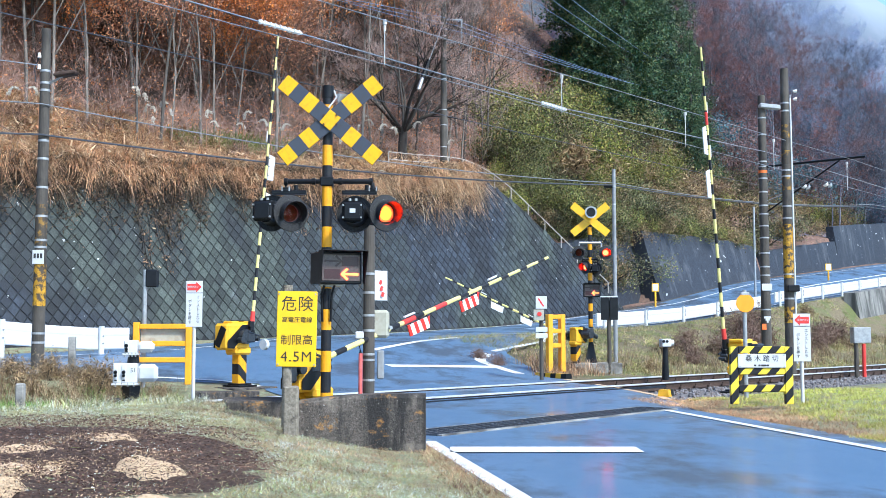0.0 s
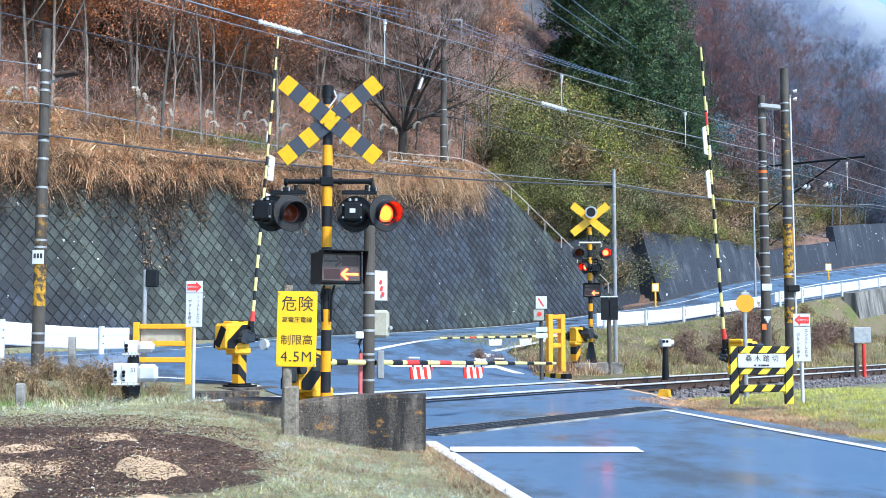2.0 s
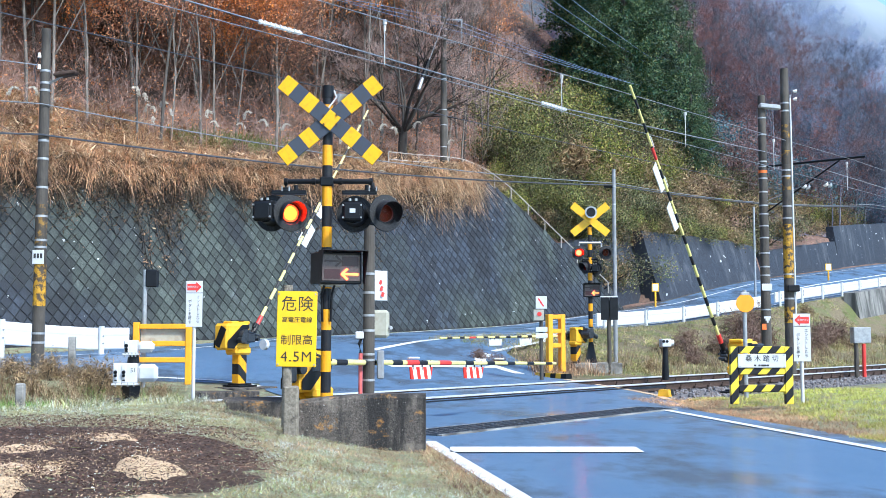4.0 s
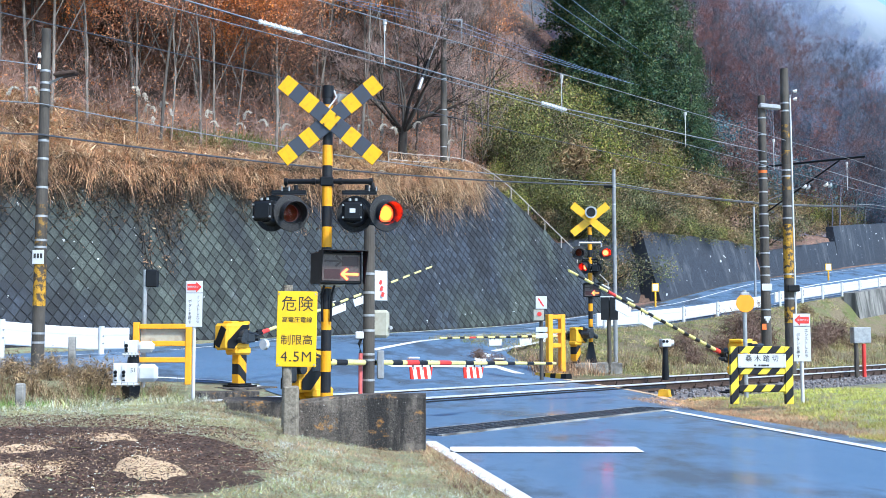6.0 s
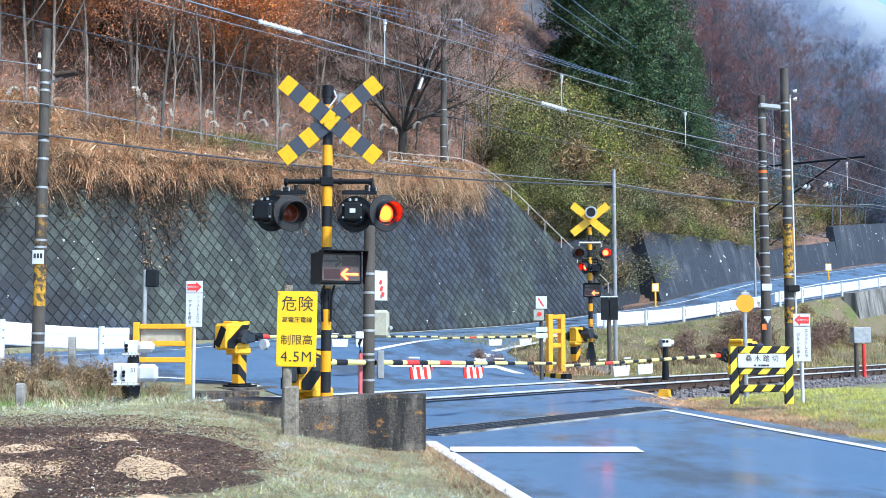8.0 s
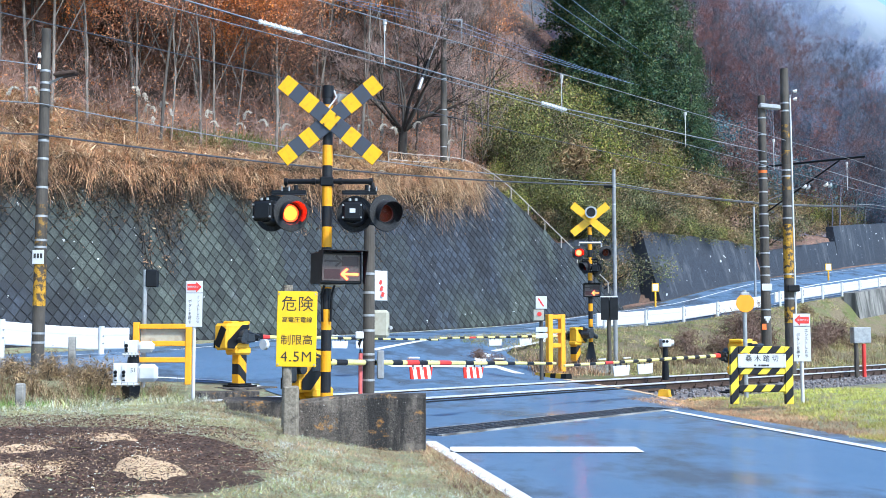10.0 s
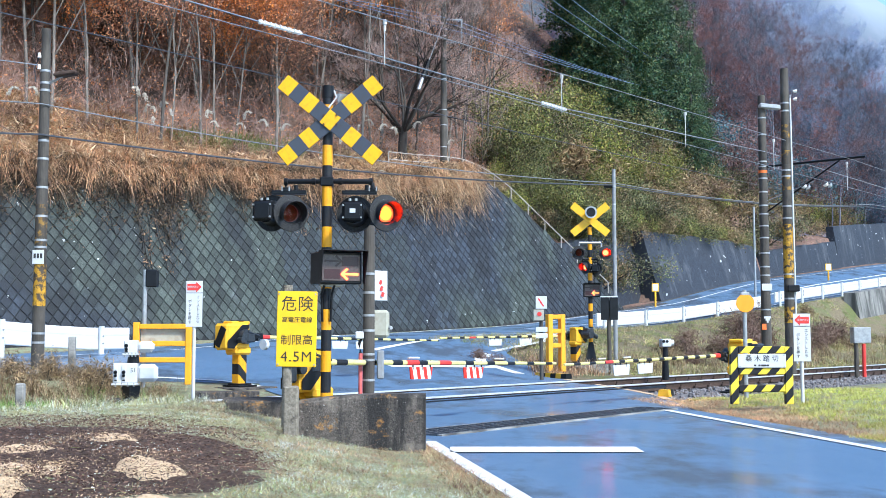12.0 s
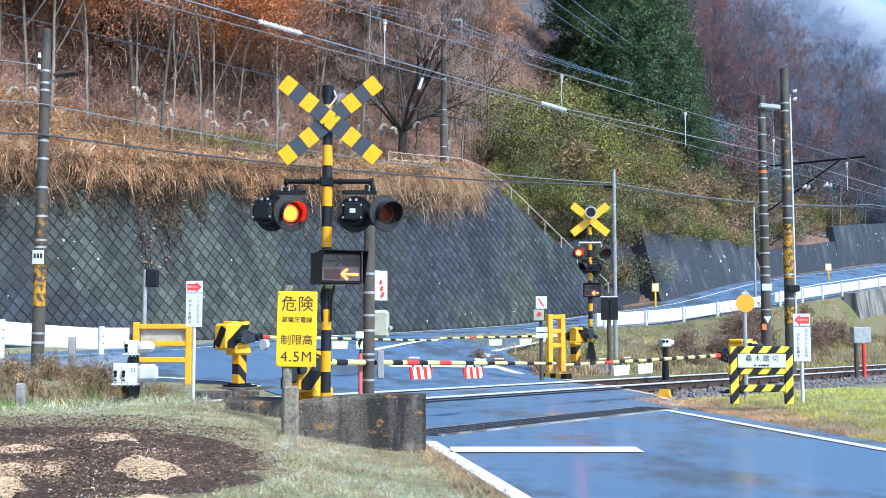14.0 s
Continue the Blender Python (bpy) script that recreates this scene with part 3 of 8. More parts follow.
def build_ground():
    us = steps((-2500, -200, 575), (-200, -40, 40), (-40, -6, 4), (-6, 34, 0.5), (34, 130, 2.5), (130, 330, 40), (330, 2500, 540))
    vs = steps((-2500, -100, 600), (-100, -10, 15), (-10, 2, 1.5), (2, 23, 0.5), (23, 29, 2), (29, 34, 0.3), (34, 46, 1), (46, 150, 4), (150, 400, 50), (400, 2500, 525))
    bm = B()
    grid = []
    for v in vs:
        row = []
        for u in us:
            x, y = xy(u, v)
            row.append(bm.verts.new((x, y, height(x, y) - 0.014 - 0.12 * under_road(x, y, u, v))))
        grid.append(row)
    for a, b in zip(grid, grid[1:]):
        for i in range(len(us) - 1):
            bm.faces.new((a[i], a[i + 1], b[i + 1], b[i]))
    ob = setting("ground", bm, "soil_grass", "rough grassy ground rising into a leaf-strewn hillside", "ground")
    ob.data.materials.append(M["leaf_litter"])
    ob.data.materials.append(M["stained_concrete"])
    ob.data.materials.append(M["bank_soil"])
    ob.data.materials.append(M["litter_haze_blue"])
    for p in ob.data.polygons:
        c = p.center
        # the far hillside gets the litter that has haze in its colour
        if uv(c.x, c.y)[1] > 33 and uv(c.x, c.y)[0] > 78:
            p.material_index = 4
        elif uv(c.x, c.y)[1] > 33:
            p.material_index = 1
        elif uv(c.x, c.y)[1] > 30.6 and uv(c.x, c.y)[0] > 40:
            p.material_index = 1
        elif uv(c.x, c.y)[1] > 28.8 and uv(c.x, c.y)[0] > 40:
            p.material_index = 2
        elif 13.4 < uv(c.x, c.y)[1] < 22.4 and uv(c.x, c.y)[0] > 19:
            p.material_index = 3
        p.use_smooth = True


build_ground()


# ---------- roads ----------
def sheet(name, pairs, material, label, category, lift=0.0, cells=10, step=0.6):
    """A strip of road between pairs of left and right points, laid on the ground."""
    rows = []
    for (l0, r0), (l1, r1) in zip(pairs, pairs[1:]):
        n = max(1, round((Vector(l1) - Vector(l0)).length / step))
        for i in range(n):
            t = i / n
            rows.append((Vector(l0).lerp(Vector(l1), t), Vector(r0).lerp(Vector(r1), t)))
    rows.append((Vector(pairs[-1][0]), Vector(pairs[-1][1])))
    bm = B()
    grid = []
    for l, r in rows:
        line = []
        for k in range(cells + 1):
            p = l.lerp(r, k / cells)
            line.append(bm.verts.new((p.x, p.y, flat_road(p.x, p.y) + lift)))
        grid.append(line)
    for a, b in zip(grid, grid[1:]):
        for k in range(cells):
            bm.faces.new((a[k], a[k + 1], b[k + 1], b[k]))
    return setting(name, bm, material, label, category)


def flat_road(x, y):
    u, v = uv(x, y)
    return road_rise(u) * smooth(14.5, 21.5, v) - verge_dip(u, v) + bank_rise(u, v)


def line(bm, points, width, lift=0.008):
    """A painted line along points of the plan."""
    pts = []
    for p, q in zip(points, points[1:]):
        n = max(1, round((Vector(q) - Vector(p)).length / 0.5))
        pts += [Vector(p).lerp(Vector(q), i / n) for i in range(n)]
    pts.append(Vector(points[-1]))
    prev = None
    for i, p in enumerate(pts):
        d = (pts[min(i + 1, len(pts) - 1)] - pts[max(0, i - 1)]).normalized()
        s = Vector((-d.y, d.x)) * width / 2
        pair = [bm.verts.new((e.x, e.y, flat_road(e.x, e.y) + lift)) for e in (p - s, p + s)]
        if prev:
            bm.faces.new((prev[0], prev[1], pair[1], pair[0]))
        prev = pair
    return bm


APPROACH = [((left_edge(-8) - 0.08, -8), (right_edge(-8) + 0.5, -8)), ((-0.23, 10.5), (4.05, 10.5)), ((-0.9, 13.5), (3.3, 14.8)),
            ((-1.9, 16.5), (3.45, 17.6)), ((-3.1, 20), (3.3, 21)), ((-3.7, 22.2), (2.7, 26.6))]
MOUTH = [((-3.5, 21.2), (2.78, 26.0)), (xy(12.2, 17.2), xy(24.6, 18.4)), (xy(10.4, 19.0), xy(27.2, 19.8)), (xy(8.0, 22.2), xy(31.5, 22.2))]
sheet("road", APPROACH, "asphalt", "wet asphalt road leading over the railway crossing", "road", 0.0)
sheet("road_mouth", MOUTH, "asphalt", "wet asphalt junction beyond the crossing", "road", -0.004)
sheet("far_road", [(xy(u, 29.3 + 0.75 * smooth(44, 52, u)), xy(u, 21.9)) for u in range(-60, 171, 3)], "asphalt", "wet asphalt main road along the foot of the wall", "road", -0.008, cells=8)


def marking(name, points, width, label, material="road_paint", lift=0.008):
    setting(name, line(B(), points, width, lift), material, label, "road marking")


marking("edge_line", [(left_edge(y), y) for y in (-8, 2, 6, 8, 9, 10.4)], 0.125, "worn white edge line on the wet road")
marking("edge_line", [(right_edge(y), y) for y in (-8, 6, 9, 12, 14.78)], 0.12, "worn white edge line on the wet road")
marking("stop_line", [(0.06, 9.63), (1.66, 9.63)], 0.46, "white stop line before the crossing")
marking("crossing_edge_line", [(3.42, 17.3), (3.5, 18.6), (3.3, 21.0), (2.75, 25.6)], 0.12, "faded ochre line at the edge of the crossing", "ochre_paint")
marking("far_edge_line", [xy(u, 28.2 + 1.05 * smooth(29, 36, u) - 0.6 * smooth(48, 55, u)) for u in range(-40, 120, 3)], 0.16, "white edge line along the far road")
marking("centre_line", [xy(u, 25.6) for u in range(35, 120, 4)], 0.14, "white centre line of the climbing road")
marking("far_side_line", [(1.36, 30.66), (2.29, 32.6), (2.99, 34.05), xy(32, 21.6)] + [xy(u, 22.6) for u in range(35, 120, 4)], 0.16, "white edge line round the junction mouth")
marking("far_side_line", [(-3.14, 20.4), (-3.6, 21.0), (-4.2, 21.2), (-5.2, 21.0), xy(10.8, 18.9), xy(9.2, 20.6)], 0.14, "white edge line along the far road")
marking("far_stop_line", [(-1.25, 25.82), (1.21, 27.72)], 0.3, "white stop line beyond the crossing")
marking("turning_line", [(1.22, 30.0), (0.96, 29.2), (0.94, 28.6), (1.05, 28.3)], 0.3, "curved white line at the junction mouth")
marking("turning_line", [(1.05, 28.3), (1.82, 26.89)], 0.3, "white guide line at the junction mouth")
marking("guide_line", [(-1.75, 28.27), (-0.69, 31.24), (0.61, 34.04)], 0.2, "white guide line across the junction")


# ---------- retaining wall of diamond-set blocks ----------
def wall_point(u, h, out=0.0):
    z0 = road_rise(u)
    x, y = xy(u, 29.95 + 0.28 * h - out)
    return Vector((x, y, z0 + h))


def build_wall():
    bm = B()
    us = [-50 + 1.0 * i for i in range(101)]
    rows = []
    for u in us:
        top = wall_top(u) - road_rise(u)
        x, y = xy(u, 29.95 + 0.28 * top + 0.5)
        base = wall_point(u, -0.3)
        rows.append([bm.verts.new(base), bm.verts.new(wall_point(u, top)), bm.verts.new((x, y, wall_top(u)))])
    for a, b in zip(rows, rows[1:]):
        for k in range(2):
            bm.faces.new((a[k], b[k], b[k + 1], a[k + 1]))
    wall = setting("retaining_wall", bm, "wall_joint", "tall dark retaining wall of diamond-set concrete blocks, streaked with damp", "wall")
    # blocks
    a, b, g = 0.40, 0.46, 0.010
    rnd = random.Random(4)
    me = bpy.data.meshes.new("block")
    k = 0.9
    outer = [(-a / 2 + g, 0), (0, -b / 2 + g), (a / 2 - g, 0), (0, b / 2 - g)]
    verts = [(x, 0, z) for x, z in outer] + [(x * k, -0.024, z * k) for x, z in outer]
    faces = [(0, 1, 5, 4), (1, 2, 6, 5), (2, 3, 7, 6), (3, 0, 4, 7), (4, 5, 6, 7)]
    me.from_pydata(verts, [], faces)
    me.materials.append(M["wall_piece"])
    rest_v, rest_f = [], []
    count = 0
    j = 0
    while j * b / 2 < 6.6:
        h = 0.15 + j * b / 2
        i = 0
        u = 12.5 + (a / 2 if j % 2 else 0)
        while u < 50.2:
            top = wall_top(u) - road_rise(u)
            if h < top - 0.02:
                p = wall_point(u, h, 0.004)
                slope = math.degrees(math.atan((road_rise(u + 0.5) - road_rise(u - 0.5))))
                m = Matrix.Translation(p) @ pose(0, 0, 0, 0, 0, 50) @ pose(0, 0, 0, -15.6 + rnd.uniform(-1.2, 1.2), -slope * 0.8, 0)
                if 27.5 < u < 34.5 and h < 4.0 and count < 300:
                    ob = new("block", me)
                    ob.parent = wall
                    ob.matrix_basis = m
                    count += 1
                else:
                    n = len(rest_v)
                    rest_v += [tuple(m @ Vector(v)) for v in verts]
                    rest_f += [tuple(n + q for q in f) for f in faces]
            u += a
        j += 1
    me2 = bpy.data.meshes.new("wall_blocks")
    me2.from_pydata(rest_v, [], rest_f)
    me2.materials.append(M["wall_block"])
    ob = new("wall_blocks", me2)
    ob.parent = wall
    tagged(ob, "dark damp diamond-set concrete blocks", kind="stuff")


# ---------- railway track ----------
V_NEAR, V_FAR, CANT = 11.25, 12.38, 0.05


def build_track():
    def run(bm, u0, u1, v, z0, prof, n=40):
        prev = None
        for i in range(n + 1):
            u = u0 + (u1 - u0) * i / n
            ring = []
            for dv, dz in prof:
                x, y = xy(u, v + dv)
                ring.append(bm.verts.new((x, y, z0 + dz)))
            if prev:
                for k in range(len(prof)):
                    q = (k + 1) % len(prof)
                    bm.faces.new((prev[k], prev[q], ring[q], ring[k]))
            prev = ring
        return bm
    prof = [(-0.06, -0.15), (0.06, -0.15), (0.06, -0.138), (0.01, -0.11), (0.01, -0.04), (0.033, -0.03), (0.033, -0.004), (0.02, 0), (-0.02, 0), (-0.033, -0.004), (-0.033, -0.03), (-0.01, -0.04), (-0.01, -0.11), (-0.06, -0.138)]
    for v, z in ((V_NEAR, 0.045), (V_FAR, 0.045 + CANT)):
        rail = setting("rail", run(B(), -60, 150, v, z, prof), "rust", "rusty steel rail with a bright worn top", "rail")
        part("railhead", run(B(), -60, 150, v, z + 0.003, [(-0.036, -0.024), (0.036, -0.024), (0.036, -0.006), (0.022, 0.001), (-0.022, 0.001), (-0.036, -0.006)]), "steel", rail, "bright worn running surface")
    # raised black strips on the crossing, drawn for the shaded flangeway groove and deck joints
    for v, z, h in ((V_NEAR + 0.12, 0.012, 0.012), (V_FAR + 0.5, 0.045, 0.016), (V_NEAR - 0.38, 0.004, 0.014), (V_FAR + 1.0, 0.02, 0.008)):
        setting("groove_strip", run(B(), 9.6, 19.6, v, z, [(-0.05, -0.02), (0.05, -0.02), (0.04, h), (-0.04, h)]), "black", "black strip drawn along a groove or joint of the crossing deck", "seam")
    # raised asphalt between the rails
    bm = run(B(), 9.8, 18.6, (V_NEAR + V_FAR) / 2, 0.0, [(-0.5, -0.02), (-0.47, 0.010), (0.47, 0.010 + CANT), (0.5, -0.02)])
    setting("crossing_deck", bm, "asphalt", "wet asphalt deck between the rails", "road")
    bm = run(B(), 9.8, 19.3, V_FAR + 0.6, 0.0, [(-0.5, -0.02), (-0.47, 0.010 + CANT), (0.9, 0.002), (1.2, -0.02)])
    setting("crossing_deck", bm, "asphalt", "wet asphalt ramp up to the rails", "road")
    # ballast bed
    def bed(u0, u1):
        bm = B()
        fs = [i / 60 for i in range(61)]
        prof = [(-3.3, -0.22), (-2.6, -0.3), (-1.9, -0.33), (-1.3, -0.23), (-0.5, -0.23), (0.5, -0.21), (1.4, -0.20), (2.1, -0.35)]
        rows = []
        for f in fs:
            row = []
            for dv, dz in prof:
                start = u0 if u0 < 0 else 7.15 + 11.8 + dv
                u = start + (u1 - start) * (f if u0 < 0 else f * f)
                x, y = xy(u, 11.8 + dv)
                row.append(bm.verts.new((x, y, dz + 0.085 + 0.02 * noise.noise((u * 2, dv * 3, 1)))))
            rows.append(row)
        for a, b in zip(rows, rows[1:]):
            for k in range(len(prof) - 1):
                bm.faces.new((a[k], b[k], b[k + 1], a[k + 1]))
        return bm
    setting("ballast_bed", bed(-40, 9.4), "ballast", "grey stone ballast under the track", "ballast")
    setting("ballast_bed", bed(19.9, 110), "ballast", "grey stone ballast under the track", "ballast")
    # loose stones on the ballast
    rnd = random.Random(8)
    vs, fs = [], []
    ico = [(0, 0, 1), (0.9, 0, 0.3), (0.2, 0.9, 0.2), (-0.8, 0.5, 0.3), (-0.7, -0.6, 0.2), (0.3, -0.9, 0.3), (0, 0, -1)]
    ics = [(0, 1, 2), (0, 2, 3), (0, 3, 4), (0, 4, 5), (0, 5, 1), (6, 2, 1), (6, 3, 2), (6, 4, 3), (6, 5, 4), (6, 1, 5)]
    for _ in range(14000):
        dv = rnd.uniform(-3.3, 2.1)
        u = rnd.uniform(19.0 + dv, 46) if rnd.random() < 0.85 else rnd.uniform(5, 9.4)
        zz = curve_bed(dv)
        x, y = xy(u, 11.8 + dv)
        r = rnd.uniform(0.022, 0.05)
        e = Euler((rnd.random() * 6, rnd.random() * 6, rnd.random() * 6)).to_matrix()
        n = len(vs)
        for p in ico:
            q = e @ Vector((p[0] * r * 1.2, p[1] * r, p[2] * r * 0.8))
            vs.append((x + q.x, y + q.y, zz + q.z + r * 0.3))
        fs += [tuple(n + k for k in f) for f in ics]
    me = bpy.data.meshes.new("ballast_stones")
    me.from_pydata(vs, [], fs)
    me.materials.append(M["ballast_stone"])
    tagged(new("ballast_stones", me), "loose grey and rusty ballast stones", "ballast", kind="stuff")
    # sleepers
    bm = B()
    box(bm, 0.2, 2.0, 0.14, 0, 0, 0, 0.01)
    first = tagged(part("sleeper", bm, "tie"), "dark timber sleeper in the ballast", "sleeper", "railway sleepers")
    place = [20.2 + 0.62 * i for i in range(60)] + [9.2 - 0.62 * i for i in range(24)]
    for i, u in enumerate(place):
        x, y = xy(u, 11.81)
        m = pose(x, y, -0.155, 0, 0, 50) @ pose(0, 0, 0, math.degrees(CANT / 1.13), 0, 0)
        if i == 0:
            first.matrix_basis = m
        else:
            copy_thing(first, m)
    # steel plates and bolts that hold the rails, on the nearer sleepers
    bm = B()
    box(bm, 0.12, 0.05, 0.05, 0, 0, 0, 0.008)
    rod(bm, (0, 0, 0.02), (0, 0, 0.07), 0.018, seg=6)
    clip = tagged(part("rail_clip", bm, "rust"), "rusty clip holding the rail", "clip", "rail clips")
    n = 0
    for u in place[:34]:
        for v, z in ((V_NEAR - 0.1, 0), (V_NEAR + 0.1, 0), (V_FAR - 0.1, CANT), (V_FAR + 0.1, CANT)):
            x, y = xy(u, v)
            m = pose(x, y, z - 0.075, 0, 0, 50)
            if n == 0:
                clip.matrix_basis = m
            else:
                copy_thing(clip, m)
            n += 1


def curve_bed(dv):
    prof = [(-3.3, -0.12), (-2.6, -0.2), (-1.9, -0.235), (-1.3, -0.145), (-0.5, -0.145), (0.5, -0.125), (1.4, -0.115), (2.1, -0.265)]
    for (a, b), (c, d) in zip(prof, prof[1:]):
        if dv <= c:
            return b + (d - b) * (dv - a) / (c - a)
    return -0.265


build_wall()
build_track()


def drain():
    """Steel grating across the road before the rails."""
    a, b = Vector((-0.25, 11.15)), Vector((2.85, 15.2))
    n = 62
    d = (b - a) / n
    side = Vector((-d.y, d.x)).normalized()
    grate = thing("drain_grating", "dark steel drain grating set across the wet road", "grating", pose(0, 0, 0))
    bm = B()
    for off in (-0.24, -0.12, 0.0, 0.12, 0.24):
        p, q = a + side * off, b + side * off
        c = (p + q) / 2
        box(bm, (q - p).length, 0.012, 0.03, c.x, c.y, 0.002, rz=math.degrees(math.atan2(d.y, d.x)))
    part("rail_bar", bm, "grate", grate)
    me = None
    for i in range(n + 1):
        p = a + d * i
        if me is None:
            bm = B()
            box(bm, 0.012, 0.5, 0.024, 0, 0, 0)
            ob = part("crossbar", bm, "grate", grate)
            me = ob.data
        else:
            ob = new("crossbar", me)
            ob.parent = grate
        ob.matrix_basis = pose(p.x, p.y, 0.006, 0, 0, math.degrees(math.atan2(d.y, d.x)))
    # black sheet at road level, drawn for the shade inside the drain
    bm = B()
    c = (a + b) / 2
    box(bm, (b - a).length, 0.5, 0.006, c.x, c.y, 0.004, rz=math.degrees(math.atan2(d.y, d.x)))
    part("channel", bm, "black", grate, "flat black sheet drawn as the shade inside the drain")
    for k in (-1, 1):
        bm = B()
        e = c + side * 0.28 * k
        box(bm, (b - a).length, 0.05, 0.02, e.x, e.y, 0.004, rz=math.degrees(math.atan2(d.y, d.x)))
        part("kerb_angle", bm, "concrete", grate)


drain()


# ---------- crossing signals ----------
BULBS_A, BULBS_B = [], []   # lamps lit first, and those lit in turn with them


def lamp(parent, m, group=None, scale=1.0, glow="led"):
    """A red flashing lamp with a round backplate and a hood; it shines along -y of m."""
    s = scale
    bm = B()
    bmesh.ops.create_cone(bm, cap_ends=True, segments=24, radius1=0.105 * s, radius2=0.125 * s, depth=0.15 * s, matrix=pose(0, 0.10 * s, 0, 90))
    box(bm, 0.16 * s, 0.09 * s, 0.17 * s, 0, 0.19 * s, 0, 0.015)
    body = part("lamp", bm, "black", parent, "black round crossing lamp with a hood", m)
    bm = B()
    ring = []
    for r, y in ((0.175 * s, 0.02), (0.18 * s, 0.008), (0.175 * s, 0.0), (0.114 * s, -0.006), (0.106 * s, 0.012), (0.086 * s, 0.034)):
        ring.append([bm.verts.new((r * math.cos(k * math.tau / 32), y, r * math.sin(k * math.tau / 32))) for k in range(32)])
    for a, b in zip(ring, ring[1:]):
        for k in range(32):
            bm.faces.new((a[k], b[k], b[(k + 1) % 32], a[(k + 1) % 32]))
    part("backplate", bm, "backplate", body, "pitted round backplate")
    bm = B()
    inner, outer = [], []
    for k in range(25):
        a = radians(-35 + 250 * k / 24)
        ln = 0.17 * s * (0.3 + 0.65 * max(0.0, math.sin((k / 24) * math.pi)) ** 0.7)
        outer.append((bm.verts.new((0.118 * s * math.cos(a), 0, 0.118 * s * math.sin(a))), bm.verts.new((0.122 * s * math.cos(a), -ln, 0.122 * s * math.sin(a) - 0.02 * s))))
        inner.append((bm.verts.new((0.114 * s * math.cos(a), 0, 0.114 * s * math.sin(a))), bm.verts.new((0.118 * s * math.cos(a), -ln, 0.118 * s * math.sin(a) - 0.02 * s))))
    for k in range(24):
        bm.faces.new((outer[k][0], outer[k + 1][0], outer[k + 1][1], outer[k][1]))
        bm.faces.new((inner[k + 1][0], inner[k][0], inner[k][1], inner[k + 1][1]))
        bm.faces.new((outer[k][1], outer[k + 1][1], inner[k + 1][1], inner[k][1]))
    part("hood", bm, "hood", body)
    bm = B()
    box(bm, 0.2 * s, 0.035 * s, 0.2 * s, 0, 0.245 * s, 0, 0.022 * s)
    box(bm, 0.15 * s, 0.014 * s, 0.15 * s, 0, 0.266 * s, 0, 0.006 * s)
    lid = part("lid", bm, "black", body, "square black lid of the lamp housing")
    for dx in (-0.085, 0.085):
        for dz in (-0.06, 0.06):
            part("bolt", rod(B(), (dx * s, 0.258 * s, dz * s), (dx * s, 0.278 * s, dz * s), 0.009 * s, seg=8), "galv", lid)
    for dx in (-0.03, 0.03):
        part("vent_plug", rod(B(), (dx * s, 0.2 * s, 0.09 * s), (dx * s, 0.2 * s, 0.13 * s), 0.013 * s, seg=8), "galv", body)
    bm = B()
    disc(bm, 0.09 * s, 0.004, pose(0, 0.05 * s, 0))
    part("reflector", bm, "reflector", body, "dark red reflector behind the lens")
    bm = B()
    bmesh.ops.create_uvsphere(bm, u_segments=24, v_segments=12, radius=0.087 * s, matrix=pose(0, 0.03 * s, 0, 90) @ Matrix.Diagonal((1, 1, 0.3, 1)))
    bmesh.ops.delete(bm, geom=[v for v in bm.verts if v.co.y > 0.031 * s], context="VERTS")
    part("lens", bm, "lens", body, "domed red glass lens")
    if group is not None:
        # the glowing face of the insert turns to the front to shine and to the back between flashes
        bm = B()
        disc(bm, 0.086 * s, 0.006, pose(0, 0, 0), 24)
        disc(bm, 0.084 * s, 0.002, pose(0, -0.004, 0), 24)
        disc(bm, 0.07 * s, 0.002, pose(0, -0.006, 0), 24)
        ob = part("bulb", bm, "reflector", body, "round lamp insert with one glowing face")
        ob.data.materials.append(M[glow])
        ob.data.materials.append(M["led_rim"])
        for f in ob.data.polygons:
            f.material_index = (1 if f.center.y < -0.0065 else 2) if f.normal.y < -0.9 and f.center.y < -0.004 else 0
        ob.matrix_basis = pose(0, 0.024 * s, 0)
        group.append((ob, 0.024 * s))
    return body




def crossbuck(parent, z, y, length, width, dx=0.0, plain=False, half=None):
    """Two crossed boards; the first lies in front."""
    half = half or 40
    for i, sign in enumerate((-1, 1)):
        bm = B()
        box(bm, length, 0.012, width, 0, 0, 0, 0.004)
        part("crossbuck_board", bm, "yellow_board" if plain else "board_bands", parent, "", pose(dx, y - (0.016 if sign > 0 else 0.0), z, 0, sign * half, 0))




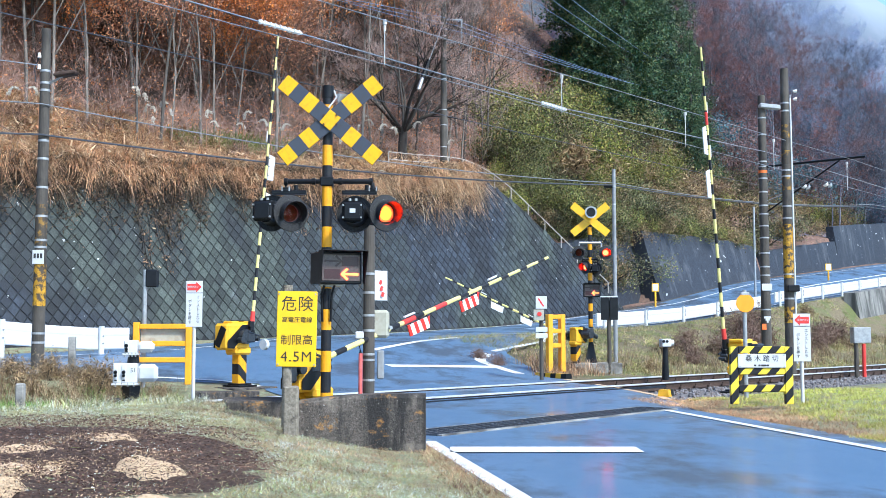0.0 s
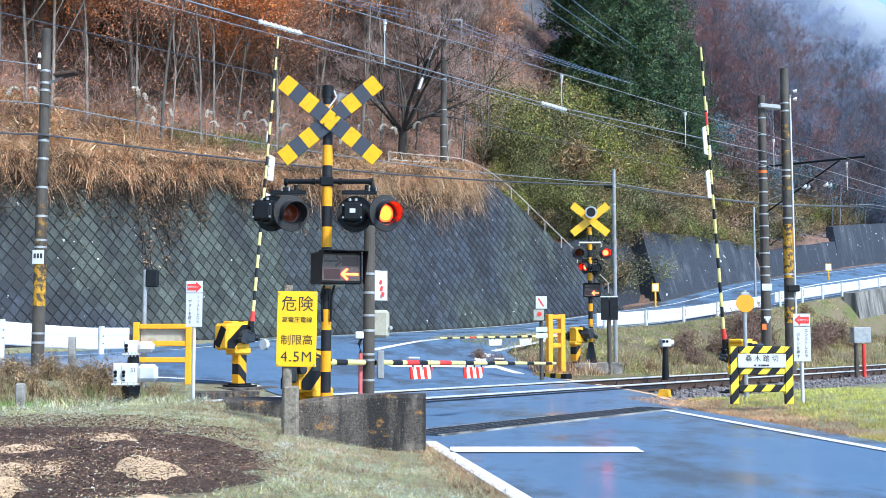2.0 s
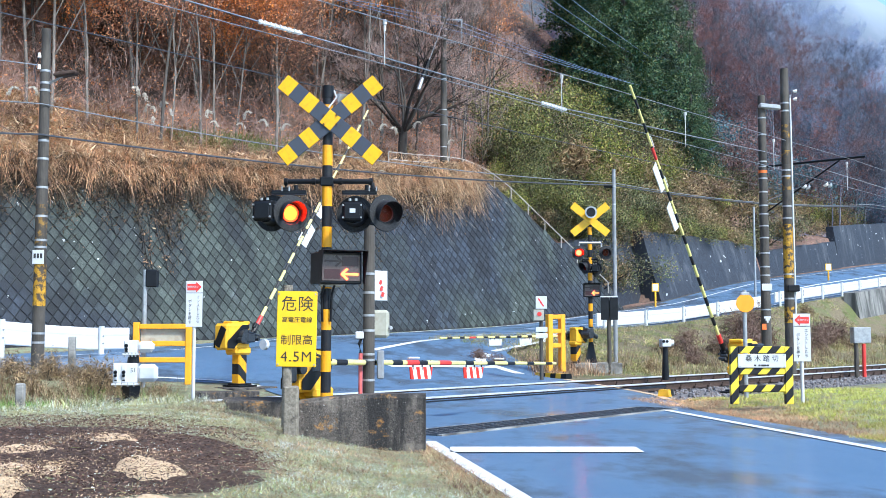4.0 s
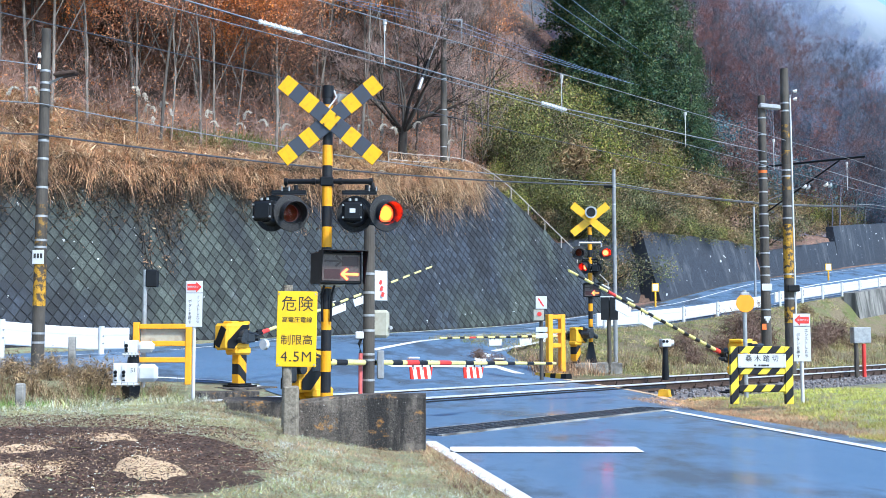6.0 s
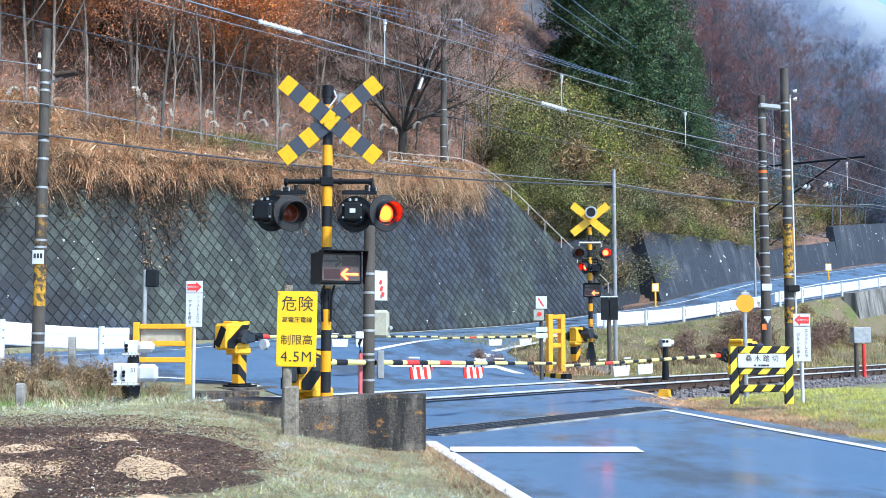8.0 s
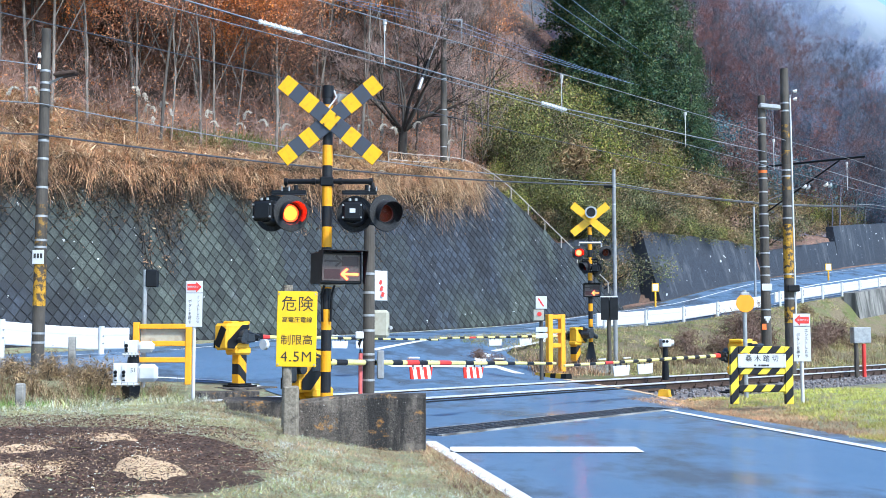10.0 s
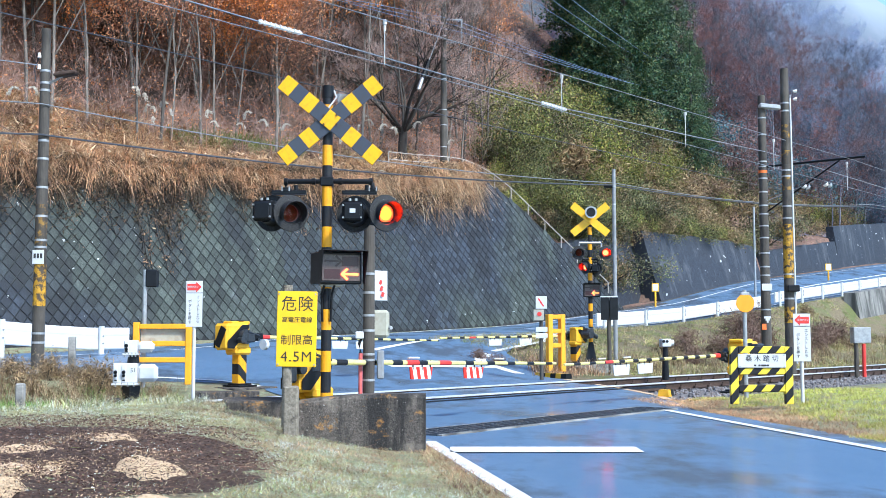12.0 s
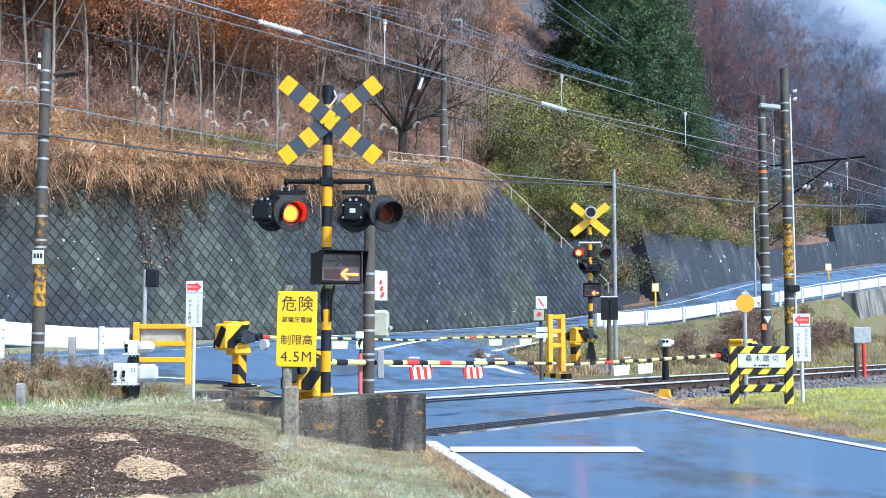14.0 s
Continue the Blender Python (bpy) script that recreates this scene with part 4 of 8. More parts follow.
def arrow_box(parent, m, w, h, d, s=1.0):
    """Direction indicator: a hooded box with a lit arrow to the left."""
    bm = B()
    box(bm, w, d, h, 0, d / 2, 0, 0.012)
    body = part("direction_indicator", bm, "black", parent, "black hooded indicator with a red arrow to the left", m)
    bm = B()
    box(bm, w + 0.02, 0.16 * s, 0.008, 0, -0.07 * s, h / 2 + 0.004, 0)
    for k in (-1, 1):
        q = [bm.verts.new((k * (w / 2 + 0.006), 0, h / 2)), bm.verts.new((k * (w / 2 + 0.006), -0.15 * s, h / 2)), bm.verts.new((k * (w / 2 + 0.006), -0.05 * s, -h / 2)), bm.verts.new((k * (w / 2 + 0.006), 0, -h / 2))]
        p = [bm.verts.new(v.co + Vector((k * 0.005, 0, 0))) for v in q]
        bm.faces.new(q)
        bm.faces.new(p)
        for i in range(4):
            bm.faces.new((q[i], q[(i + 1) % 4], p[(i + 1) % 4], p[i]))
    part("hood", bm, "black", body)
    bm = B()
    box(bm, w * 0.9, 0.01, h * 0.82, 0, -0.006, 0, 0.003)
    part("panel", bm, "panel_red", body, "dull brown-grey display panel")
    for k in (-1, 1):
        bm = B()
        box(bm, w * 0.38, 0.004, h * 0.3, k * w * 0.21, -0.0125, k * h * 0.2, 0.001)
        part("unlit_field", bm, "panel_dark", body, "dark red unlit field")
    for kind, cx, cz, k in (("led_arrow", w * 0.2, -h * 0.2, -1), ("arrow_off", -w * 0.2, h * 0.2, 1)):
        bm = B()
        L, T = w * 0.42, h * 0.07
        box(bm, L * 0.8, 0.006, T, cx - k * L * 0.08, -0.013, cz)
        for e in (-1, 1):
            box(bm, L * 0.45, 0.006, T, cx + k * L * 0.3, -0.0135, cz + e * L * 0.14, ry=k * e * 42)
        part("arrow", bm, kind, body, "lit red arrow" if kind == "led_arrow" else "unlit arrow")
    return body




def near_signal():
    x, y = -1.135, 11.0
    t = thing("crossing_signal", "tall crossing signal with striped pole, crossbuck and red lamps", "crossing signal", pose(x, y, 0.0))
    part("pole", rod(B(), (0, 0, 0), (0, 0, 3.40), 0.05, seg=20), "pole_stripe_near", t)
    bm = B()
    box(bm, 0.3, 0.3, 0.03, 0, 0, 0.03, 0.008)
    part("base_plate", bm, "black", t)
    bm = rod(B(), (0, 0, 3.30), (0, 0, 3.42), 0.056, seg=20)
    part("cap", bm, "black", t)
    crossbuck(t, 3.065, -0.075, 1.215, 0.165, 0.033, half=39.5)
    for dx in (-0.03, 0.095):
        for dz in (-0.045, 0.045):
            part("bolt", rod(B(), (dx, -0.09, 3.065 + dz), (dx, -0.11, 3.065 + dz), 0.011, seg=8), "rust", t)
    part("horn", rod(B(), (0.1, 0.05, 3.33), (0.16, -0.05, 3.27), 0.03, 0.065, 16), "galv", t, "small grey warning loudspeaker")
    part("cable", tube(B(), [(0.06, 0.02, 3.38), (0.09, -0.05, 3.3), (0.02, -0.06, 3.2), (-0.03, -0.055, 3.16)], 0.008), "white", t)
    part("crossbar", tube(B(), [(-0.40, -0.03, 2.40), (-0.405, -0.03, 2.44), (-0.38, -0.03, 2.468), (0.41, -0.03, 2.468), (0.445, -0.03, 2.44), (0.45, -0.03, 2.40)], 0.024, 10), "black", t)
    bm = B()
    box(bm, 0.13, 0.13, 0.09, 0, 0, 2.468, 0.01)
    part("clamp", bm, "black", t)
    for dx in (-0.37, 0.32):
        bm = B()
        box(bm, 0.34, 0.05, 0.04, dx, -0.03, 2.36, 0.005)
        rod(bm, (dx + 0.07, -0.03, 2.36), (dx + 0.07, -0.03, 2.43), 0.02)
        part("lamp_bracket", bm, "black", t)
    lamp(t, pose(-0.335, -0.14, 2.145, 0, 0, 30), BULBS_B)
    lamp(t, pose(-0.53, -0.02, 2.155, 0, 0, 166))
    lamp(t, pose(0.585, -0.14, 2.145, 0, 0, 30), BULBS_A)
    lamp(t, pose(0.28, -0.04, 2.145, 0, 0, 178))
    bm = B()
    box(bm, 0.055, 0.004, 0.04, 0.275, -0.318, 2.15)
    part("label_plate", bm, "white", t)
    for dx in (-0.4, -0.13, 0.13, 0.43):
        part("pipe_collar", rod(B(), (dx - 0.018, -0.03, 2.468), (dx + 0.018, -0.03, 2.468), 0.034, seg=12), "black", t)
    for dx in (-0.4, 0.45):
        part("flange", rod(B(), (dx, -0.03, 2.385), (dx, -0.03, 2.405), 0.046, seg=12), "black", t)
        for k in (-1, 1):
            part("bolt", rod(B(), (dx + 0.035 * k, -0.06, 2.37), (dx + 0.035 * k, -0.06, 2.415), 0.007, seg=6), "galv", t)
    arrow_box(t, pose(0.155, -0.16, 1.615, 0, 0, 24), 0.43, 0.31, 0.30)
    for z in (1.78, 1.45):
        bm = B()
        box(bm, 0.24, 0.14, 0.03, 0.06, -0.03, z, 0.005)
        part("indicator_bracket", bm, "galv", t)
    for dx in (-0.04, 0.06):
        part("cable", tube(B(), [(dx + 0.03, -0.1, 1.45), (dx, -0.075, 1.36), (dx * 0.9, -0.06, 1.22), (dx * 0.8, -0.052, 1.1)], 0.012), "black", t)


def far_signal():
    x, y = 3.86, 29.6
    z0 = height(x, y)
    t = thing("crossing_signal", "far crossing signal with striped pole, horn, plain crossbuck and red lamps", "crossing signal", pose(x, y, z0, 0, 0, 0))
    Z = lambda z: z - z0
    part("pole", rod(B(), (0, 0, 0), (0, 0, Z(4.25)), 0.058, seg=16), "pole_stripe_far", t)
    bm = B()
    bmesh.ops.create_cone(bm, cap_ends=True, segments=4, radius1=0.21, radius2=0.08, depth=0.5, matrix=pose(0, 0, 0.42, 0, 0, 45))
    part("foot", bm, "black", t)
    bm = B()
    box(bm, 1.25, 1.2, 0.34, 0.1, 0, 0.0, 0.02)
    part("plinth", bm, "concrete", t)
    crossbuck(t, Z(4.03), -0.09, 1.2, 0.2, 0, plain=True, half=39)
    bm = rod(B(), (0, -0.28, Z(4.2)), (0, -0.1, Z(4.2)), 0.16, 0.05, 20)
    horn = part("horn", bm, "galv", t, "grey warning loudspeaker")
    part("horn_mouth", rod(B(), (0, -0.285, Z(4.2)), (0, -0.28, Z(4.2)), 0.12, 0.12, 20), "black", horn)
    part("crossbar", tube(B(), [(-0.29, -0.05, Z(3.3)), (-0.28, -0.05, Z(3.42)), (0.28, -0.05, Z(3.42)), (0.29, -0.05, Z(3.3))], 0.03, 8), "galv", t)
    lamp(t, pose(-0.31, -0.16, Z(3.15), 0, 0, 3), BULBS_B, 1.0, "led_far")
    lamp(t, pose(0.39, -0.16, Z(3.15), 0, 0, 3), BULBS_A, 1.0, "led_far")
    lamp(t, pose(-0.14, -0.1, Z(2.78), 0, 0, -52), BULBS_A, 1.0, "led_far")
    lamp(t, pose(0.14, 0.05, Z(2.74), 0, 0, 170), None, 1.0)
    part("crossbar", tube(B(), [(-0.2, -0.03, Z(2.9)), (-0.19, -0.03, Z(2.99)), (0.19, -0.03, Z(2.99)), (0.2, -0.03, Z(2.9))], 0.025, 8), "black", t)
    arrow_box(t, pose(0.03, -0.12, Z(2.17), 0, 0, -4), 0.44, 0.36, 0.24)


near_signal()
far_signal()


# ---------- barriers ----------
ARMS = {}


def barrier(key, x, y, heading, z_pivot, length, white=False, boards="redwhite", flip=1, label="", z0=None, at=(0.47, 0.62), reds=(0.75,), big=1.25, drop=0.0, back=0.0, aside=(0, 0)):
    """A barrier machine on a striped post with a striped arm that swings up; the arm lies along x of the thing."""
    z0 = height(x, y) if z0 is None else z0
    t = thing("crossing_barrier", label, "barrier", pose(x, y, z0, 0, 0, heading))
    zp = z_pivot - z0
    bm = B()
    box(bm, 0.44, 0.44, 0.03, -0.12, 0, 0.015, 0.006)
    box(bm, 0.3, 0.3, 0.03, -0.12, 0, 0.045, 0.006)
    part("base_plate", bm, "black", t)
    bm = B()
    box(bm, 0.2, 0.2, zp - 0.2, -0.12, 0.02, (zp - 0.2) / 2 + 0.02, 0.02)
    part("post", bm, "hazard", t, "post in yellow and black hazard stripes")
    bm = B()
    box(bm, 0.30, 0.26, 0.12, -0.1, 0.04, zp - 0.2, 0.03)
    box(bm, 0.46, 0.28, 0.38, -0.2, 0.06, zp + 0.0, 0.035)
    box(bm, 0.36, 0.2, 0.05, -0.12, 0.06, zp + 0.2, 0.015)
    housing = part("machine_housing", bm, "yellow", t, "yellow machine housing with black diagonal panel")
    housing.matrix_basis = Matrix.Translation((*aside, zp - drop)) @ Matrix.Diagonal((big, big, big, 1)) @ Matrix.Translation((0, 0, -zp))
    for yy, k in ((-0.084, 1), (0.204, 1)):
        bm = B()
        q = [(-0.42, -0.16), (-0.3, -0.17), (-0.01, 0.12), (-0.01, 0.17), (-0.14, 0.17), (-0.42, -0.06)]
        f = [bm.verts.new((a, yy, zp + c)) for a, c in q]
        g = [bm.verts.new((a, yy + 0.006, zp + c)) for a, c in q]
        bm.faces.new(f)
        bm.faces.new(g[::-1])
        for i in range(6):
            bm.faces.new((f[i], g[i], g[(i + 1) % 6], f[(i + 1) % 6]))
        part("black_panel", bm, "black", housing)
    bm = B()
    box(bm, 0.006, 0.12, 0.3, -0.434, 0.06, zp, 0, rx=28)
    part("black_panel", bm, "black", housing)
    for yy in (-0.02, 0.12):
        bm = B()
        box(bm, 0.1, 0.06, 0.012, -0.12, yy, zp + 0.23, 0.003)
        part("lid_stripe", bm, "black", housing)
    bm = B()
    rod(bm, (-0.14, -0.2, zp), (-0.14, -0.05, zp), 0.13, 0.13, 18)
    box(bm, 0.2, 0.12, 0.16, -0.05, -0.16, zp - 0.02, 0.02)
    rod(bm, (-0.28, -0.12, zp - 0.06), (-0.28, -0.24, zp - 0.06), 0.05, 0.05, 12)
    for k in range(3):
        rod(bm, (0.02 + 0.07 * k, -0.19, zp + 0.05 - 0.05 * k), (0.02 + 0.07 * k, -0.07, zp + 0.05 - 0.05 * k), 0.026, seg=10)
    rod(bm, (-0.12, -0.2, zp + 0.09), (0.16, -0.2, zp + 0.02), 0.016, seg=8)
    part("motor", bm, "motor", t, "dark grey motor and crank")
    bm = B()
    box(bm, 0.11, 0.13, 0.3, -0.56, -0.04, zp - 0.04, 0.02)
    rod(bm, (-0.6, -0.06, zp + 0.2), (-0.45, -0.06, zp + 0.2), 0.05, 0.05, 12)
    if key != "far_left":
        part("counterweight", bm, "motor", t, "black counterweight and linkage", pose(*aside, 0))
    if heading > 180:
        bm = B()
        rod(bm, (-0.24, 0.2, zp + 0.04), (-0.24, 0.44, zp + 0.04), 0.12, 0.11, 14)
        box(bm, 0.3, 0.16, 0.2, -0.3, 0.3, zp + 0.1, 0.02)
        rod(bm, (-0.42, 0.3, zp + 0.06), (-0.62, 0.34, zp - 0.04), 0.07, 0.05, 10)
        part("drive_motor", bm, "motor", t, "black drive motor on the side of the housing")
    if big == 1.0:
        part("end_lamp", rod(B(), (-0.62, -0.06, zp + 0.18), (-0.66, -0.06, zp + 0.18), 0.05, 0.05, 14), "white", t)
    # the arm: joint, red collar, boom, hanging boards
    bm = B()
    rod(bm, (-0.05 - back, -0.14, 0), (0.3 - back, -0.14, 0), 0.05, 0.04, 10)
    box(bm, 0.2, 0.1, 0.12, 0.02, -0.14, 0, 0.02)
    box(bm, 0.12, 0.07, 0.1, 0.22 - back, -0.14, 0.02, 0.01)
    rod(bm, (0.1, -0.2, 0.0), (0.1, -0.08, 0.0), 0.03)
    arm = part("arm", bm, "black", t, "swinging barrier arm")
    arm.matrix_basis = pose(0, 0, zp)
    part("collar", rod(B(), (0.28 - back, -0.14, 0), (0.46 - back, -0.14, 0), 0.042, 0.04, 10), "red", arm, "red collar of the arm")
    part("boom", rod(B(), (0.46 - back, -0.14, 0), (length, -0.14, 0), 0.031, 0.018, 10), "arm_stripe_w" if white else "arm_stripe", arm, "tapered boom in light and dark bands")
    for f in reds:
        r = 0.033 - 0.012 * f
        part("red_band", rod(B(), (length * f, -0.14, 0), (length * f + 0.22, -0.14, 0), r, r, 10), "red", arm, "red band")
    for f in at:
        bm = B()
        w = 0.42 if boards == "redwhite" else 0.49
        hb = 0.13 if boards == "redwhite" else 0.15
        top = [(-w / 2, 0.0), (w / 2, 0.0), (w / 2 - 0.03, -hb), (-w / 2 + 0.02, -hb)]
        for yy in (-0.146, -0.134):
            bm.faces.new([bm.verts.new((length * f + a, yy, -0.05 + c)) for a, c in top])
        bm.verts.ensure_lookup_table()
        for i in range(4):
            bm.faces.new([bm.verts[k] for k in (i, (i + 1) % 4, 4 + (i + 1) % 4, 4 + i)])
        part("hanging_board", bm, boards, arm, "red and white striped board" if boards == "redwhite" else "white board")
        for dx in (-0.15, 0.02, 0.17):
            part("board_hanger", rod(B(), (length * f + dx, -0.14, 0.03), (length * f + dx, -0.14, -0.08), 0.009, seg=6), "black", arm)
        bm = B()
        box(bm, 0.2, 0.025, 0.02, length * f - 0.14 + 0.7 * (f > 0.5), -0.14, 0.055, 0.004)
        part("reflector_bar", bm, "white", arm)
    ARMS[key] = (arm, zp)
    return t


barrier("near_left", -1.38, 11.4, 54, 0.70, 4.70, True, "redwhite", label="crossing barrier with red and white boards on its striped arm", z0=0.0, at=(0.37, 0.59), reds=(0.31, 0.44), big=1.0, drop=0.1, back=0.3, aside=(0.15, -0.13))
barrier("near_right", 4.958, 19.383, 232.4, 0.64, 5.27, False, "white", label="crossing barrier with white boards on its yellow and black arm", z0=0.0, at=(0.56, 0.70))
barrier("far_left", -3.592, 20.6, 54, 0.957, 5.76, False, "white", label="crossing barrier on a striped post beside the far road mouth", at=(0.424, 0.55), reds=())
barrier("far_right", 3.306, 29.06, 227.6, 0.986, 4.85, False, "white", label="crossing barrier beside the far signal", at=(0.36, 0.6), big=0.95)


# ---------- poles ----------
def pole(name, x, y, top, r0, r1, label, z0=None, lean=(0, 0), bands=(), material="pole"):
    z0 = height(x, y) - 0.05 if z0 is None else z0
    t = thing(name, label, "pole", pose(x, y, z0, lean[0], lean[1], 0))
    part("shaft", rod(B(), (0, 0, 0), (0, 0, top - z0), r0, r1, 20), material, t)
    for z in bands:
        r = r0 + (r1 - r0) * (z - z0) / (top - z0) + 0.006
        part("steel_band", rod(B(), (0, 0, z - z0 - 0.02), (0, 0, z - z0 + 0.02), r, r, 20), "galv", t)
    return t, z0


def left_pole():
    t, z0 = pole("utility_pole", -7.5, 21.0, 6.76, 0.118, 0.085, "dark concrete utility pole with worn yellow wrap and lamp",
                 bands=(5.95, 5.72, 5.58, 4.62, 4.28, 3.74, 3.2, 2.75, 2.62, 1.02, 0.85))
    part("yellow_wrap", rod(B(), (0, 0, 1.52 - z0), (0, 0, 2.3 - z0), 0.115, 0.111, 20), "pole_yellow", t, "worn and peeling yellow wrap")
    part("yellow_wrap", rod(B(), (0, 0, 2.62 - z0), (0, 0, 3.42 - z0), 0.1095, 0.1055, 20), "pole_faded", t, "almost worn-off yellow wrap")
    bm = B()
    box(bm, 0.21, 0.02, 0.26, 0.0, -0.118, 2.43 - z0, 0.004)
    tag = part("label_plate", bm, "white", t, "white pole label")
    for i in range(3):
        bm = B()
        box(bm, 0.04, 0.004, 0.09, -0.06 + 0.06 * i, -0.131, 2.45 - z0)
        part("label_mark", bm, "ink", tag)
    arm = part("lamp_arm", tube(B(), [(0, 0, 5.72 - z0), (0.2, -0.05, 5.76 - z0), (0.35, -0.08, 5.84 - z0)], 0.022), "galv", t)
    bm = B()
    box(bm, 0.44, 0.2, 0.09, 0.42, -0.08, 5.88 - z0, 0.03, ry=-8)
    part("lamp_head", bm, "rust", t, "dark grey street lamp head")
    for dz in (5.98, 6.2):
        part("insulator", rod(B(), (-0.1, -0.06, dz - z0), (-0.1, -0.06, dz - z0 + 0.09), 0.035, 0.025, 10), "porcelain", t)
    part("bracket", tube(B(), [(-0.12, 0, 6.25 - z0), (-0.2, -0.02, 6.0 - z0), (-0.18, 0, 5.75 - z0)], 0.012), "wire", t)


def right_poles():
    t, z0 = pole("catenary_pole", 9.42, 33.0, 8.07, 0.15, 0.11, "weathered concrete railway pole carrying a bracket over the track",
                 bands=(7.4, 6.9, 6.1, 5.95, 5.6, 5.2, 4.8, 4.55, 4.2, 3.85, 3.4, 3.0, 2.75, 1.75))
    part("orange_band", rod(B(), (0, 0, 5.76 - z0), (0, 0, 5.84 - z0), 0.128, 0.128, 20), "marker_orange", t, "orange marker band")
    a, e = Vector((-0.1, 0.09, 5.95 - z0)), Vector((2.3, -1.95, 5.95 - z0))
    part("bracket_beam", rod(B(), a, e, 0.035, seg=8), "black", t, "black bracket beam")
    part("bracket_strut", rod(B(), (0, 0, 4.55 - z0), (1.75, -1.48, 5.92 - z0), 0.025, seg=8), "black", t)
    part("bracket_tie", rod(B(), (0, 0, 4.9 - z0), (1.2, -1.0, 5.4 - z0), 0.012, seg=6), "galv", t)
    bm = B()
    box(bm, 0.62, 0.2, 0.14, 0.2, -0.12, 7.72 - z0, 0.03, ry=6)
    part("lamp_head", bm, "galv", t, "grey lamp head")
    for q in ((0.93, -0.81), (1.42, -1.2)):
        for k in (0, 1):
            part("insulator", rod(B(), (q[0] + 0.12 * k, q[1], 5.28 - z0 + k * -0.03), (q[0] + 0.12 * k + 0.05, q[1], 5.22 - z0), 0.09, 0.05, 12), "porcelain", t)
    bm = B()
    box(bm, 0.3, 0.02, 0.2, 0, -0.148, 2.4 - z0, 0.004)
    part("label_plate", bm, "white", t)
    bm = B()
    for k, (w, z) in enumerate(((0.2, 1.52), (0.12, 1.46), (0.05, 1.4))):
        box(bm, w, 0.01, 0.06, 0, -0.148, z - z0)
    part("marker", bm, "white", t)
    bm = B()
    box(bm, 0.12, 0.01, 0.17, -0.1, -0.15, 1.25 - z0)
    part("orange_label", bm, "marker_orange", t)
    t, z0 = pole("utility_pole", 8.58, 28.0, 7.68, 0.13, 0.1, "brown concrete pole with a worn yellow wrap and white conduit",
                 bands=(6.8, 6.6, 5.1, 4.95, 4.2, 3.9, 3.2, 2.5, 1.9))
    for z, zz, r, mt in ((1.3, 1.7, 0.129, "pole_yellow"), (2.4, 3.75, 0.1255, "pole_yellow"), (4.6, 5.0, 0.116, "pole_faded"), (5.25, 5.6, 0.1135, "pole_faded"), (5.9, 6.25, 0.111, "pole_faded")):
        part("yellow_wrap", rod(B(), (0, 0, z - z0), (0, 0, zz - z0), r, r - 0.003, 20), mt, t, "worn and peeling yellow wrap")
    part("conduit", tube(B(), [(0.14, -0.06, 0.3 - z0), (0.13, -0.06, 3 - z0), (0.115, -0.06, 6.9 - z0), (0.12, -0.06, 7.0 - z0)], 0.022), "white", t, "white cable conduit")
    for z in (6.9, 7.1):
        part("insulator", rod(B(), (0.2, -0.05, z - z0), (0.28, -0.05, z - z0), 0.03, 0.05, 10), "porcelain", t)
    bm = B()
    box(bm, 0.3, 0.25, 0.16, 0.05, -0.1, 2.15 - z0, 0.02)
    part("junction_box", bm, "black", t)


def other_poles():
    t, z0 = pole("steel_pole", 4.72, 31.0, 5.58, 0.062, 0.05, "slim grey steel pole carrying telephone cables", bands=(5.1, 4.6), material="grey")
    bm = B()
    box(bm, 0.3, 0.08, 0.08, -0.12, 0, 5.1 - z0, 0.01)
    part("cable_clamp", bm, "black", t)
    x, y = 0.03, 50.5
    t, z0 = pole("utility_pole", x, y, 15.9, 0.16, 0.12, "tall concrete power pole above the retaining wall", z0=height(x, y) - 0.3, bands=(14.9, 14.6, 12.6, 11.2, 10.5, 9.5))
    bm = B()
    box(bm, 0.9, 0.07, 0.07, 0.4, 0, 15.35 - z0, 0.01)
    part("crossarm", bm, "galv", t)
    part("crossarm_frame", tube(B(), [(0, 0, 14.3 - z0), (0.75, 0, 14.3 - z0), (0.82, 0, 14.4 - z0), (0.82, 0, 15.35 - z0)], 0.035, 6), "galv", t)
    part("guy_wire", rod(B(), (-0.05, -0.1, 15.1 - z0), (-1.15, -0.9, 11.9 - z0), 0.02, seg=6), "galv", t)
    part("guy_sleeve", rod(B(), (-0.66, -0.5, 13.35 - z0), (-0.95, -0.72, 12.5 - z0), 0.11, seg=8), "black", t, "black sleeve on the guy wire")
    part("guy_sleeve", rod(B(), (-0.88, -0.66, 12.75 - z0), (-1.12, -0.86, 11.95 - z0), 0.09, seg=8), "galv", t, "grey sleeve on the guy wire")
    x, y = 21.6, 95.0
    t, z0 = pole("utility_pole", x, y, 22.3, 0.13, 0.1, "distant pale power pole on the hillside", bands=(), material="galv")
    bm = B()
    box(bm, 2.1, 0.1, 0.1, 0.9, 0, 20.9 - z0, 0.01)
    part("crossarm", bm, "galv", t)
    for dx in (0.5, 1.1, 1.8):
        part("insulator", rod(B(), (dx, 0, 20.95 - z0), (dx, 0, 21.3 - z0), 0.12, 0.09, 10), "porcelain", t)
    x, y = 15.9, 57.5
    pole("steel_pole", x, y, 7.6, 0.06, 0.05, "slim grey pole beside the far road", material="galv")


left_pole()
right_poles()
other_poles()


